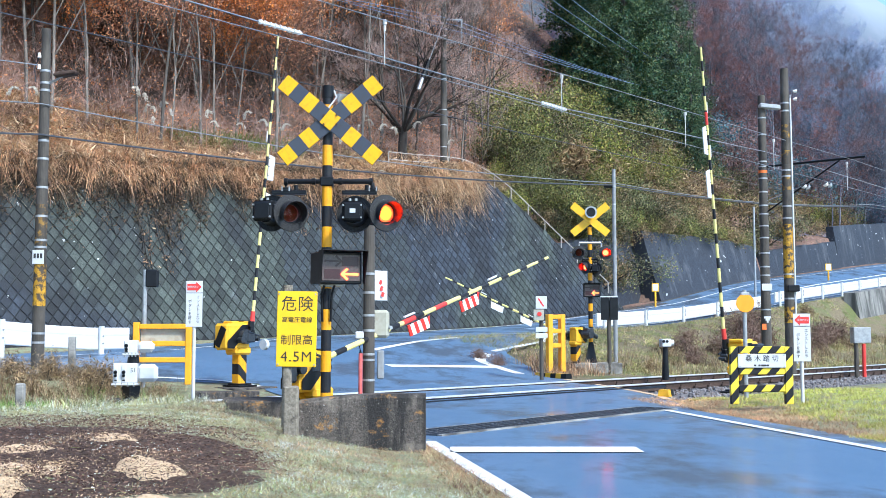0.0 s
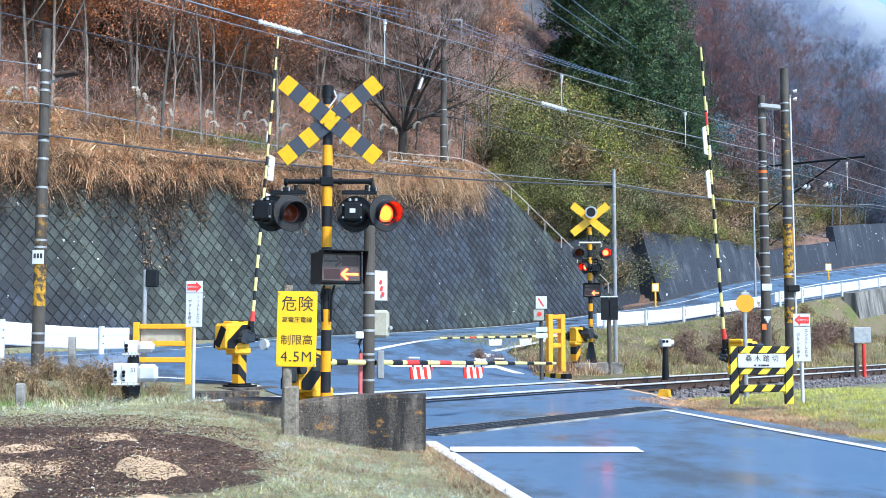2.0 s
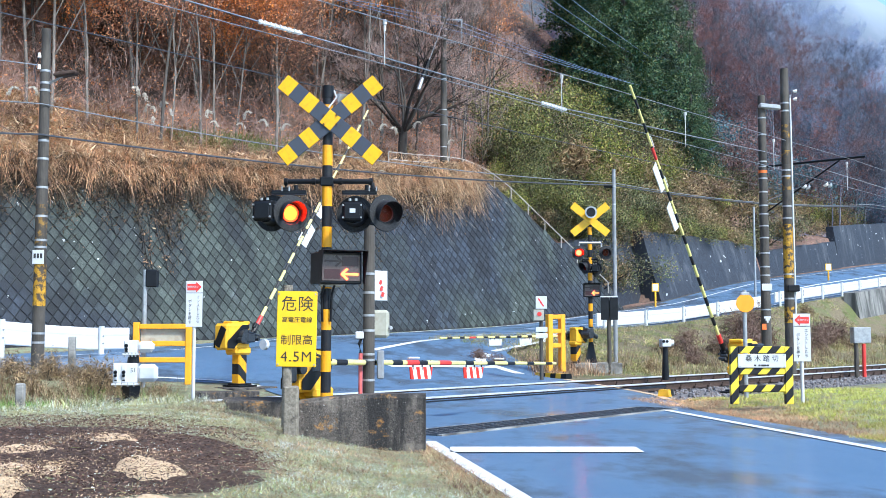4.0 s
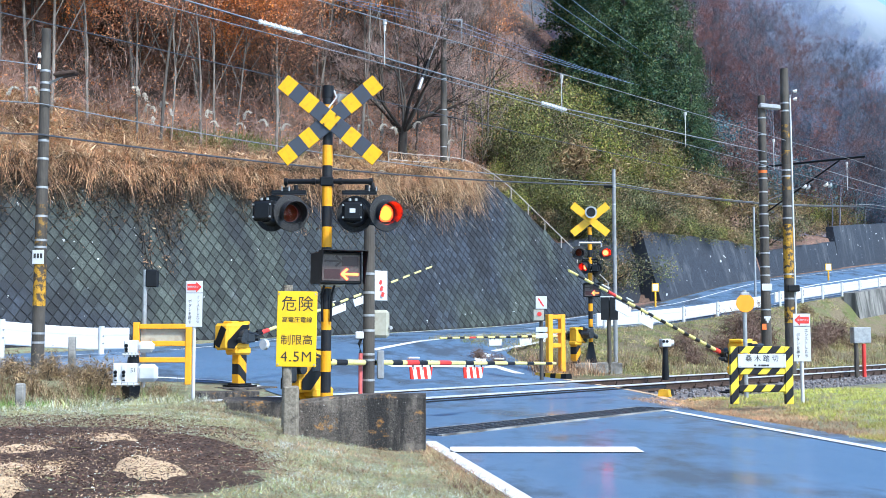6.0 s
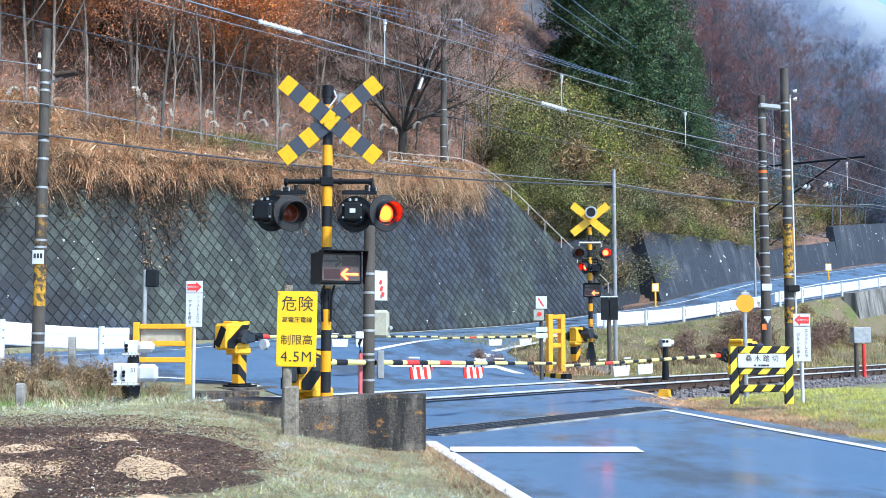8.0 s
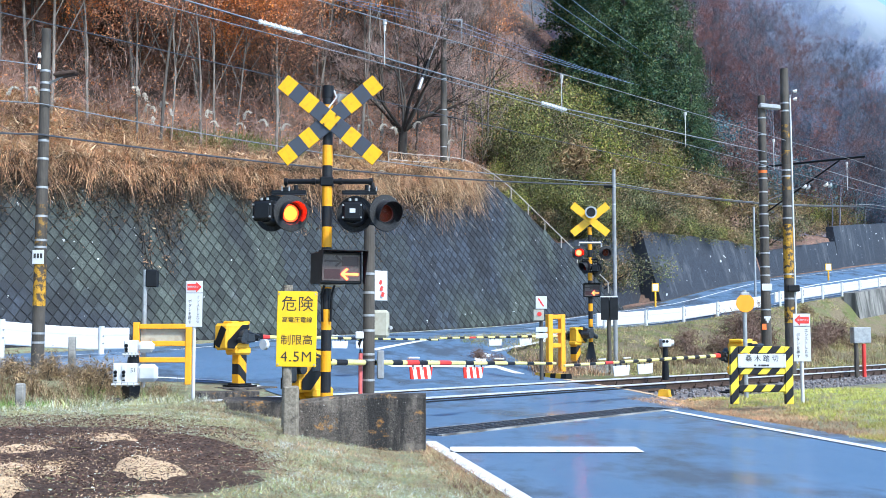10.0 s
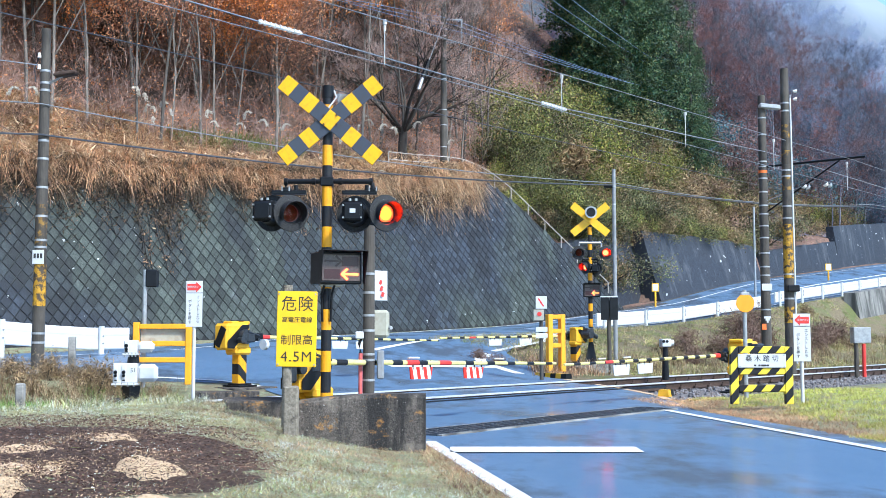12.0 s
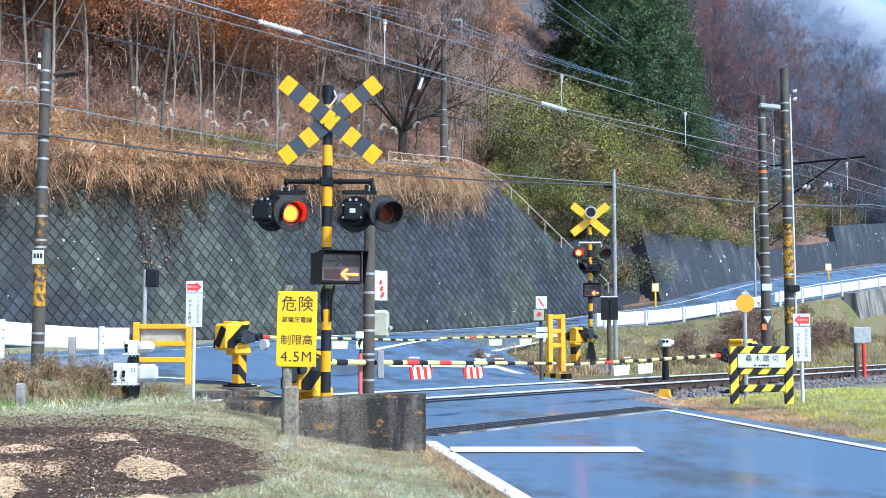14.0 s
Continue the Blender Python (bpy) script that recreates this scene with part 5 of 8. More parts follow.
# ---------- overhead wires ----------
def wire(label, points, r, material="wire", sag=0.0):
    pts = []
    for a, b in zip(points, points[1:]):
        a, b = Vector(a), Vector(b)
        n = 12
        pts += [a.lerp(b, i / n) - Vector((0, 0, sag * 4 * (i / n) * (1 - i / n))) for i in range(n)]
    pts.append(Vector(points[-1]))
    return tagged(part("overhead_wire", tube(B(), pts, r, 5), material), label, "wire", "overhead wires")


def on_line(u, v, z):
    return (*xy(u, v), z)


wire("grey messenger wire above the track", [on_line(-10, 11.6, 5.75), on_line(31.5, 11.35, 5.9), on_line(80, 11.6, 6.0)], 0.008, "wire_bright", 0.1)
contact = wire("copper-grey contact wire above the track", [on_line(-10, 11.6, 5.03), on_line(31.5, 11.35, 5.08), on_line(80, 11.6, 5.3)], 0.007, "wire_bright")
for u in (12.33, 17.1, 21.85, 26.4, 31.3):
    x, y = xy(u, 11.5)
    z = 5.72 + 0.1 * abs(u - 12) / 20
    bm = rod(B(), (x, y, 5.05), (x, y, z), 0.008, seg=6)
    rod(bm, (x, y, z - 0.04), (x, y, z + 0.03), 0.035, 0.03, 10)
    rod(bm, (x, y, z - 0.14), (x, y, z - 0.04), 0.018, seg=8)
    tagged(part("dropper", bm, "wire_pale"), "thin dropper holding up the contact wire", "wire", "droppers")
wire("thick pale feeder cable beside the track", [on_line(-10, 13.9, 6.3), on_line(12.3, 13.9, 6.07), on_line(20.3, 13.9, 6.01), on_line(31.4, 13.9, 6.39), on_line(60, 13.9, 6.25)], 0.014, "wire_bright")
for u, z in ((11.9, 6.074), (19.9, 6.013)):
    a, b = Vector(on_line(u, 13.9, z)), Vector(on_line(u + 0.95, 13.9, z - 0.004))
    bm = rod(B(), a, b, 0.02, 0.02, 8)
    for k in range(9):
        f = (k + 0.5) / 9
        rod(bm, a.lerp(b, f - 0.035), a.lerp(b, f + 0.035), 0.046, 0.03, 10)
    tagged(part("strain_insulator", bm, "porcelain"), "long ribbed white strain insulator in the feeder cable", "insulator", "strain insulators")
wire("thin power line along the railway", [on_line(2, 16, 5.9), on_line(42, 16, 6.1)], 0.010, "wire", 0.1)
P_LEFT, P_MID = (-7.5, 20.85), (4.72, 31.0)
wire("black telephone cable between the poles", [(-14, 14.5, 4.6), (*P_LEFT, 4.72), (*P_MID, 5.14), (15.0, 40.0, 5.6), (32, 55, 6.0)], 0.019, "wire", 0.2)
wire("thin grey telephone cable between the poles", [(-14, 14.5, 5.5), (*P_LEFT, 5.3), (*P_MID, 5.2), (16.0, 42.0, 5.9), (34, 58, 6.6)], 0.012, "wire_bright", 0.24)
wire("service wire to the pole lamp", [(-14, 15.0, 5.9), (-7.62, 20.9, 6.05)], 0.012, "wire_bright", 0.05)
hill, ridge = (0.43, 50.5, 15.4), (22.1, 95.0, 21.3)
for k in range(3):
    wire("thin blue-grey power line over the hillside", [(hill[0] - 24, hill[1] - 8 + k, 19.5 + 0.8 * k), (hill[0] + 0.35 * k, hill[1], hill[2] - 0.35 * k), (ridge[0] + 0.65 * k, ridge[1], ridge[2])], 0.014, "wire_blue", 0.5)
    wire("thin blue-grey power line over the hillside", [(3.0 + 1.2 * k, 60, 20.5), (ridge[0] + 0.65 * k, ridge[1], ridge[2] + 0.05), (60, 118, 20.5 + 0.5 * k)], 0.014, "wire_blue", 0.5)


# ---------- guard rails ----------
def guard_rail(u0, u1, posts, label, tall=0.0, dip=0.0, low=0.0):
    t = thing("guard_rail", label, "guard rail", pose(0, 0, 0), "guard rails")
    prof = [(-0.04, 0.86 + tall), (-0.055, 0.84 + tall), (-0.06, 0.71), (-0.052, 0.67), (-0.052, 0.60), (-0.06, 0.56), (-0.055, 0.40), (-0.04, 0.38), (0.02, 0.38), (0.02, 0.86 + tall)]
    bm = B()
    prev = None
    n = max(2, int((u1 - u0) / 1.0))
    for i in range(n + 1):
        u = u0 + (u1 - u0) * i / n
        z0 = ground_z(u, 22.0) - dip * smooth(10.5, 15, u)
        ring = [bm.verts.new((*xy(u, 22.0 + dv), z0 + dz - low)) for dv, dz in prof]
        if prev:
            for k in range(len(prof)):
                q = (k + 1) % len(prof)
                bm.faces.new((prev[k], prev[q], ring[q], ring[k]))
        else:
            bm.faces.new(ring)
        prev = ring
    bm.faces.new(prev)
    part("beam", bm, "white", t, "white corrugated steel beam")
    for u in posts:
        x, y = xy(u, 21.9)
        z0 = height(x, y) - dip * smooth(10.5, 15, u)
        post = part("post", rod(B(), (x, y, z0 - 0.2), (x, y, z0 + 0.9 - low), 0.065, seg=12), "white", t)
        a = Vector((*xy(u, 21.99), z0 + 0.6))
        for dz in (-0.08, 0.08):
            part("bolt", rod(B(), (*xy(u, 21.82), z0 + 0.6 - low + dz), (*xy(u, 21.86), z0 + 0.6 + dz), 0.02, seg=6), "grey", post)


guard_rail(-14, 15.1, [-12, -9, -6, -3, 0, 3, 6, 9, 12, 14.35], "white steel guard rail beside the far road, dented end", 0.0, 0.30)
guard_rail(34.8, 49.5, [35.2, 38.2, 41.2, 44.2, 47.0, 49.2], "white steel guard rail along the climbing road", 0.0, 0.0, 0.29)
guard_rail(50.2, 110, [50.6, 53.2, 55.8, 58.4, 61, 64, 67, 70, 74, 78, 82, 90, 100], "white steel guard rail along the climbing road", 0.0, 0.0, 0.2)


# ---------- frames, boards and signs ----------
def frame_fence(name, x, y, w, z0, z1, rails, material, label, beam=0.1, rz=0, depth=0.08):
    t = thing(name, label, "barrier fence", pose(x, y, z0, 0, 0, rz))
    h = z1 - z0
    for k in (-1, 1):
        bm = B()
        box(bm, beam, depth, h, k * (w / 2 - beam / 2), 0, h / 2, 0.008)
        part("post", bm, material, t)
    for z in rails:
        bm = B()
        box(bm, w - 2 * beam, depth * 0.9, beam * 0.85, 0, 0, z - z0, 0.008)
        part("rail", bm, material, t)
    return t


t = frame_fence("side_fence", -4.70, 19.0, 0.98, 0.16, 1.20, (1.13, 0.845, 0.57), "fence_yellow", "yellow-orange steel side fence in the roadside grass", 0.10)
bm = B()
box(bm, 0.76, 0.01, 0.2, 0.0, 0.05, 0.82, 0.003)
part("backing_board", bm, "cream", t, "pale board behind the upper rails")
frame_fence("side_fence", 2.72, 27.4, 0.47, 0.12, 1.50, (1.44, 1.1, 0.75), "fence_yellow", "yellow-orange steel side fence beside the far barrier", 0.12, rz=25, depth=0.16)
t = frame_fence("name_fence", 4.06, 14.5, 0.80, 0.10, 0.83, (0.79, 0.52, 0.30), "board_stripe", "yellow and black striped side fence bearing the crossing's name", 0.105, depth=0.07)
bm = B()
box(bm, 0.61, 0.012, 0.175, 0.0, -0.045, 0.55, 0.004)
plate = part("name_plate", bm, "white", t, "white name plate with black lettering")
words("lettering", "桑 木 踏 切", 0.088, "ink", plate, pose(0, -0.0525, 0.575))
for i, w in enumerate((0.03, 0.025, 0.07, 0.03)):
    bm = B()
    box(bm, w, 0.003, 0.022, -0.09 + 0.055 * i, -0.0525, 0.492)
    part("small_mark", bm, "ink", plate)
for dx in (-0.28, 0.28):
    for dz in (0.48, 0.62):
        part("screw", rod(B(), (dx, -0.05, dz), (dx, -0.056, dz), 0.007, seg=8), "galv", plate)


def height_sign():
    t = thing("warning_sign", "yellow high-voltage height-limit sign with black lettering on a grey post", "sign", pose(-1.305, 10.0, 0.0))
    bm = rod(B(), (-0.075, 0.05, 0.0), (-0.075, 0.05, 1.41), 0.045, seg=16)
    part("post", bm, "old_post", t)
    bm = B()
    box(bm, 0.352, 0.012, 0.665, 0, 0, 1.022, 0.003)
    board = part("board", bm, "sign_yellow", t, "yellow sign board", pose(0, 0, 0, 0, 0.8, 0))
    for text, size, z, sp in (("危険", 0.142, 1.235, 1.06), ("高電圧電線", 0.054, 1.10, 1.0), ("制限高", 0.098, 0.92, 0.95), ("4.5M", 0.128, 0.775, 1.12)):
        words("lettering", text, size, "ink", board, pose(0.002, -0.0075, z), sp)
    for dx in (-0.16, 0.16):
        for dz in (0.71, 1.33):
            part("rivet", rod(B(), (dx, -0.006, dz), (dx, -0.012, dz), 0.008, seg=8), "galv", board)


height_sign()


def button_sign(x, y, z0, top, flip, arrow, label):
    t = thing("button_sign", label, "sign", pose(x, y, z0))
    h = top - z0
    part("post", rod(B(), (0, 0.03, 0), (0, 0.03, h), 0.024, seg=12), "white", t)
    bm = B()
    box(bm, 0.225, 0.012, 0.63, 0, 0, h - 0.315, 0.003)
    board = part("board", bm, "white", t, "white board with vertical writing")
    bm = B()
    box(bm, 0.12, 0.003, 0.09, -arrow * 0.035, -0.008, h - 0.085)
    q = [(arrow * 0.025, -0.008, h - 0.085 + 0.075), (arrow * 0.1, -0.008, h - 0.085), (arrow * 0.025, -0.008, h - 0.085 - 0.075)]
    v = [bm.verts.new(p) for p in q]
    bm.faces.new(v if arrow < 0 else v[::-1])
    arrow_ob = part("arrow", bm, "red", board, "red arrow towards the emergency button")
    words("lettering", "非常ボタン", 0.03, "white", arrow_ob, pose(-arrow * 0.015, -0.0115, h - 0.085))
    words("lettering", "\n".join("ボタンを押す"), 0.05, "ink", board, pose(-0.055, -0.0075, h - 0.425), 1.0, 1.15)
    words("lettering", "\n".join("エンストしたら"), 0.05, "ink", board, pose(0.055, -0.0075, h - 0.39), 1.0, 1.1)
    bm = B()
    box(bm, 0.225, 0.003, 0.008, 0, -0.0075, h - 0.165)
    part("rule", bm, "ink", board)


button_sign(-3.41, 15.5, 0.0, 1.72, 1, 1, "white emergency-button sign with a red arrow on a white post")
button_sign(4.75, 15.0, 0.0, 1.26, 1, -1, "white emergency-button sign with a red arrow on a white post")

t = thing("disc_marker", "orange disc marker on a grey steel post", "sign", pose(4.54, 17.0, 0.0))
part("post", rod(B(), (0, 0.03, 0), (0, 0.03, 1.66), 0.032, seg=12), "galv", t)
part("disc", disc(B(), 0.137, 0.012, pose(0.0, -0.01, 1.46), 36), "orange", t, "plain orange disc")
bm = B()
box(bm, 0.13, 0.04, 0.05, 0, 0.0, 1.6, 0.008)
part("clamp", bm, "galv", t)


def equipment_post():
    """Weathered post beside the near signal with boxes and a sign."""
    t = thing("equipment_post", "weathered brown post with steel bands, junction box and small sign", "pole", pose(-0.785, 12.0, 0.0))
    part("shaft", rod(B(), (0, 0, 0), (0, 0, 2.15), 0.064, 0.058, 18), "pole", t)
    for z in (1.62, 1.42, 1.18, 1.02, 0.77, 0.71, 0.5):
        part("steel_band", rod(B(), (0, 0, z - 0.012), (0, 0, z + 0.012), 0.066, 0.066, 18), "galv", t)
    bm = B()
    box(bm, 0.27, 0.14, 0.3, 0.075, 0.12, 1.09, 0.03)
    bx = part("junction_box", bm, "cream", t, "pale weathered junction box")
    part("latch", rod(B(), (0.215, 0.08, 1.05), (0.235, 0.05, 1.05), 0.02, seg=8), "galv", bx)
    bm = B()
    box(bm, 0.17, 0.012, 0.32, 0.12, 0.1, 1.5, 0.004, rz=40)
    sg = part("side_sign", bm, "white", t, "white sign with a red mark", )
    for k in range(4):
        bm = B()
        box(bm, 0.035, 0.004, 0.05, 0.105 + 0.012 * k, 0.088 - 0.002 * k + 0.003, 1.6 - 0.065 * k, ry=20, rz=40)
        part("red_mark", bm, "red", sg)
    bm = B()
    box(bm, 0.07, 0.09, 0.3, 0.125, 0.02, 0.66, 0.012)
    part("switch_box", bm, "grey", t)
    part("red_pipe", rod(B(), (-0.085, -0.02, 0.0), (-0.085, -0.02, 0.78), 0.022, seg=10), "red_faded", t, "faded red pipe")
    part("cable", tube(B(), [(-0.085, -0.02, 0.78), (-0.1, -0.03, 0.88), (-0.06, 0.02, 0.98), (-0.03, 0.06, 1.0)], 0.016), "black", t)
    bm = B()
    box(bm, 0.09, 0.05, 0.08, -0.095, -0.02, 0.97, 0.01)
    part("push_button_box", bm, "white", t)


equipment_post()


def low_wall():
    """Short weathered concrete wall that holds the bank beside the road."""
    bm = B()
    n = 14
    rows = []
    for i in range(n + 1):
        f = i / n
        x = -1.2 + 1.055 * f
        y = 9.45 + 0.03 * math.sin(f * 3)
        top = 0.425 + 0.05 * f + 0.02 * math.sin(f * math.pi)
        rows.append([bm.verts.new(p) for p in ((x, y, -0.1), (x, y + 0.012, top - 0.03), (x, y + 0.03, top), (x, y + 0.26, top), (x, y + 0.28, top - 0.03), (x, y + 0.28, -0.1))])
    for a, b in zip(rows, rows[1:]):
        for k in range(5):
            bm.faces.new((a[k], b[k], b[k + 1], a[k + 1]))
    bm.faces.new(rows[0])
    bm.faces.new(rows[-1][::-1])
    tagged(part("low_wall", bm, "stained_concrete"), "short stained concrete retaining wall in the grass bank", "wall")


low_wall()


def slab(name, x, y, sx, sy, z0, z1, rz, label, material="stained_concrete"):
    bm = B()
    box(bm, sx, sy, z1 - z0, 0, 0, 0, 0.015)
    ob = part(name, bm, material)
    ob.matrix_basis = pose(x, y, (z0 + z1) / 2, 0, 0, rz)
    return tagged(ob, label, "concrete block")


slab("concrete_pad", -1.5, 11.5, 1.25, 0.8, -0.1, 0.33, 2, "dark concrete pad under the barrier machine")
slab("concrete_pad", -3.65, 20.5, 1.0, 0.9, -0.1, 0.06, 50, "dark concrete pad under the barrier machine")
slab("cable_trough", -3.3, 17.3, 1.0, 0.4, -0.1, 0.13, 8, "dark concrete cable trough beside the track")
slab("cable_trough", -2.45, 15.6, 1.1, 0.4, -0.1, 0.12, 6, "dark concrete cable trough beside the track")
slab("concrete_stub", -1.235, 9.25, 0.125, 0.12, 0.0, 0.555, 4, "old square concrete boundary post in the grass", "old_post")
slab("concrete_stub", -5.05, 13.6, 0.10, 0.10, 0.0, 0.40, 4, "old concrete boundary post in the grass", "concrete")
slab("concrete_stub", -6.8, 20.8, 0.12, 0.12, 0.2, 0.96, 4, "old concrete boundary post in the grass", "concrete")


def hazard_kerb(x, y, l, rz, label):
    t = thing("hazard_kerb", label, "kerb", pose(x, y, flat_road(x, y), 0, 0, rz))
    n = max(1, round(l / 0.2))
    for i in range(n):
        bm = B()
        w = l / n - 0.01
        prof = [(-0.09, 0), (-0.07, 0.11), (0.07, 0.11), (0.09, 0)]
        a = [bm.verts.new((-l / 2 + l * i / n, p, z)) for p, z in prof]
        b = [bm.verts.new((-l / 2 + l * i / n + w, p, z)) for p, z in prof]
        for k in range(4):
            bm.faces.new((a[k], a[(k + 1) % 4], b[(k + 1) % 4], b[k]))
        bm.faces.new(a[::-1])
        bm.faces.new(b)
        part("kerb_block", bm, "yellow" if i % 2 == 0 else "black", t)


hazard_kerb(2.55, 26.3, 1.3, -62, "low kerb of yellow and black blocks at the road mouth")
hazard_kerb(3.6, 18.35, 0.5, 68, "yellow wedge block with a black band at the road edge")


def track_signal(x, y, z0, label, boxes, post, r=0.13):
    t = thing("track_signal", label, "railway signal", pose(x, y, z0, 0, 0, 8))
    bm = rod(B(), (0, 0, 0), (0, 0, post), r, r * 0.65, 12)
    part("pot", bm, "black", t)
    for k, (bx, bz, w, h) in enumerate(boxes):
        bm = B()
        box(bm, w, 0.22, h, bx, 0, bz, 0.015)
        rod(bm, (bx - w / 2, 0, bz), (bx + w / 2 + 0.08, 0, bz), h * 0.42, h * 0.36, 16)
        hd = part("signal_head", bm, "white", t, "white painted signal head")
        for e in (0, 1):
            part("lamp_eye", rod(B(), (bx - w / 2 + 0.03 + 0.075 * e, -0.10, bz + 0.03), (bx - w / 2 + 0.03 + 0.075 * e, -0.125, bz + 0.03), 0.03, seg=12), "black", hd)
    return t


def shunting_signal():
    """Two white painted heads, one over the other, on a black cast pot."""
    t = thing("track_signal", "white railway ground signal with two heads on a black pot", "railway signal", pose(-4.55, 16.5, -0.02, 0, 0, 8))
    part("pot", rod(B(), (0.02, 0, 0), (0.02, 0, 0.27), 0.11, 0.135, 4), "black", t)
    bm = B()
    box(bm, 0.6, 0.3, 0.1, 0.0, 0.05, 0.03, 0.01)
    part("footing", bm, "stained_concrete", t)
    for z, w, h, tail, x0, eyes in ((0.45, 0.34, 0.29, 0.29, -0.05, 2), (0.83, 0.19, 0.19, 0.24, 0.02, 1)):
        bm = B()
        box(bm, w, 0.24, h, x0, 0, z, 0.012)
        head = part("signal_head", bm, "white", t, "white painted signal head")
        bm = B()
        box(bm, tail, 0.18, h * 0.86, x0 + w / 2 + tail / 2 - 0.01, 0.01, z + 0.0, 0.05)
        part("lamp_case", bm, "white", head, "rounded white lamp case behind the head")
        bm = B()
        box(bm, w + 0.04, 0.27, 0.025, x0, 0, z - h / 2 - 0.012, 0.005)
        part("mounting_flange", bm, "white", head)
        for k in range(4):
            dx = x0 - w / 2 + w * (k + 0.5) / 4
            part("bolt", rod(B(), (dx, -0.125, z - h / 2 - 0.05), (dx, -0.125, z - h / 2 + 0.012), 0.011, seg=6), "grey", head)
        for e in range(eyes):
            ex = x0 - w / 2 + 0.04 + 0.115 * e
            bm = B()
            box(bm, 0.062, 0.014, h * 0.86, ex, -0.126, z, 0.006)
            door = part("door", bm, "white", head)
            part("lens_hood", rod(B(), (ex, -0.13, z + 0.02), (ex, -0.18, z + 0.015), 0.026, seg=14), "black", door, "black lens tube")
            part("lens_hood", rod(B(), (ex, -0.13, z - 0.03), (ex, -0.165, z - 0.035), 0.022, seg=14), "black", door, "black lens tube")
            bm = B()
            box(bm, 0.04, 0.004, 0.02, ex, -0.135, z - h * 0.34, 0.0)
            part("label_mark", bm, "ink", door)
    part("neck", rod(B(), (0.05, 0, 0.59), (0.05, 0, 0.74), 0.09, 0.075, 10), "black", t)
    bm = B()
    box(bm, 0.10, 0.004, 0.12, 0.065, -0.1225, 0.49, 0.001)
    plate = part("number_plate", bm, "white", t, "white plate with black figures")
    words("lettering", "51", 0.085, "ink", plate, pose(0.065, -0.1265, 0.49))


shunting_signal()
t = track_signal(4.70, 24.0, 0.05, "small railway ground signal with a white and black head", [(0.0, 0.78, 0.2, 0.17)], 0.7, 0.08)
t = thing("slim_pole", "slim grey post with a black detector box behind the fence", "pole", pose(-5.09, 19.3, 0.1))
part("shaft", rod(B(), (0, 0, 0), (0, 0, 2.0), 0.038, seg=12), "galv", t)
bm = B()
box(bm, 0.2, 0.14, 0.3, 0.12, 0, 1.85, 0.02)
part("detector_box", bm, "black", t)
t = thing("board_stand", "black notice boards seen from behind on a weathered post", "sign", pose(4.26, 29.0, height(4.26, 29.0)))
part("post", rod(B(), (0, 0.04, 0), (0, 0.04, 1.9 - height(4.26, 29.0)), 0.055, 0.05, 12), "pole", t)
for dx in (-0.115, 0.115):
    bm = B()
    box(bm, 0.21, 0.02, 0.58, dx, -0.03, 1.68 - height(4.26, 29.0), 0.006)
    part("board", bm, "black", t)
bm = B()
box(bm, 0.46, 0.03, 0.03, 0, -0.02, 1.98 - height(4.26, 29.0), 0.004)
part("cap_rail", bm, "white", t)
z0 = height(2.19, 25.2)
t = thing("button_post", "grey post with red emergency-button box and small white plates", "sign", pose(2.19, 25.2, z0))
part("post", rod(B(), (0, 0.04, 0), (0, 0.04, 1.85 - z0), 0.045, seg=12), "pole", t)
for name, w, h, z, mt in (("sign_board", 0.25, 0.28, 1.72, "white"), ("button_box", 0.22, 0.24, 1.44, "cream"), ("plate", 0.26, 0.11, 1.12, "white"), ("plate", 0.26, 0.11, 0.98, "white")):
    bm = B()
    box(bm, w, 0.03 if name != "button_box" else 0.12, h, 0 if name != "button_box" else -0.06, -0.02, z - z0, 0.006)
    ob = part(name, bm, mt, t)
    if name == "sign_board":
        for k in range(3):
            bm = B()
            box(bm, 0.035, 0.004, 0.07, -0.05 + 0.04 * k, -0.037, z - z0 + 0.06 - 0.06 * k, ry=-30)
            part("red_mark", bm, "red", ob)
    if name == "button_box":
        part("push_button", rod(B(), (-0.05, -0.08, z - z0 + 0.02), (-0.05, -0.1, z - z0 + 0.02), 0.05, seg=14), "red", ob)
z0 = height(11.05, 30.0)
t = thing("trackside_box", "grey trackside cabinet on a post beside a red pipe", "cabinet", pose(11.05, 30.0, z0))
bm = B()
box(bm, 0.46, 0.3, 0.42, 0, 0, 1.0 - z0, 0.015)
part("cabinet", bm, "galv", t)
part("post", rod(B(), (-0.14, -0.05, 0), (-0.14, -0.05, 1.15 - z0), 0.06, 0.055, 10), "pole", t)
part("red_pipe", rod(B(), (0.04, -0.1, 0), (0.04, -0.1, 0.78 - z0), 0.05, seg=10), "red", t, "bright red pipe")


def road_sign(x, y, h, label):
    z0 = height(x, y)
    t = thing("road_sign", label, "sign", pose(x, y, z0))
    part("post", rod(B(), (0, 0.03, 0), (0, 0.03, h), 0.05, seg=10), "yellow", t)
    bm = B()
    box(bm, 0.36, 0.03, 0.42, 0, 0, h - 0.2, 0.006)
    bd = part("board", bm, "sign_yellow", t)
    bm = B()
    box(bm, 0.28, 0.01, 0.34, 0, -0.02, h - 0.2, 0.004)
    part("face", bm, "white", bd)


road_sign(10.9, 58.0, 1.2, "small yellow-framed sign on a yellow post")
road_sign(23.4, 68.5, 1.0, "small yellow-framed sign beside the far road")


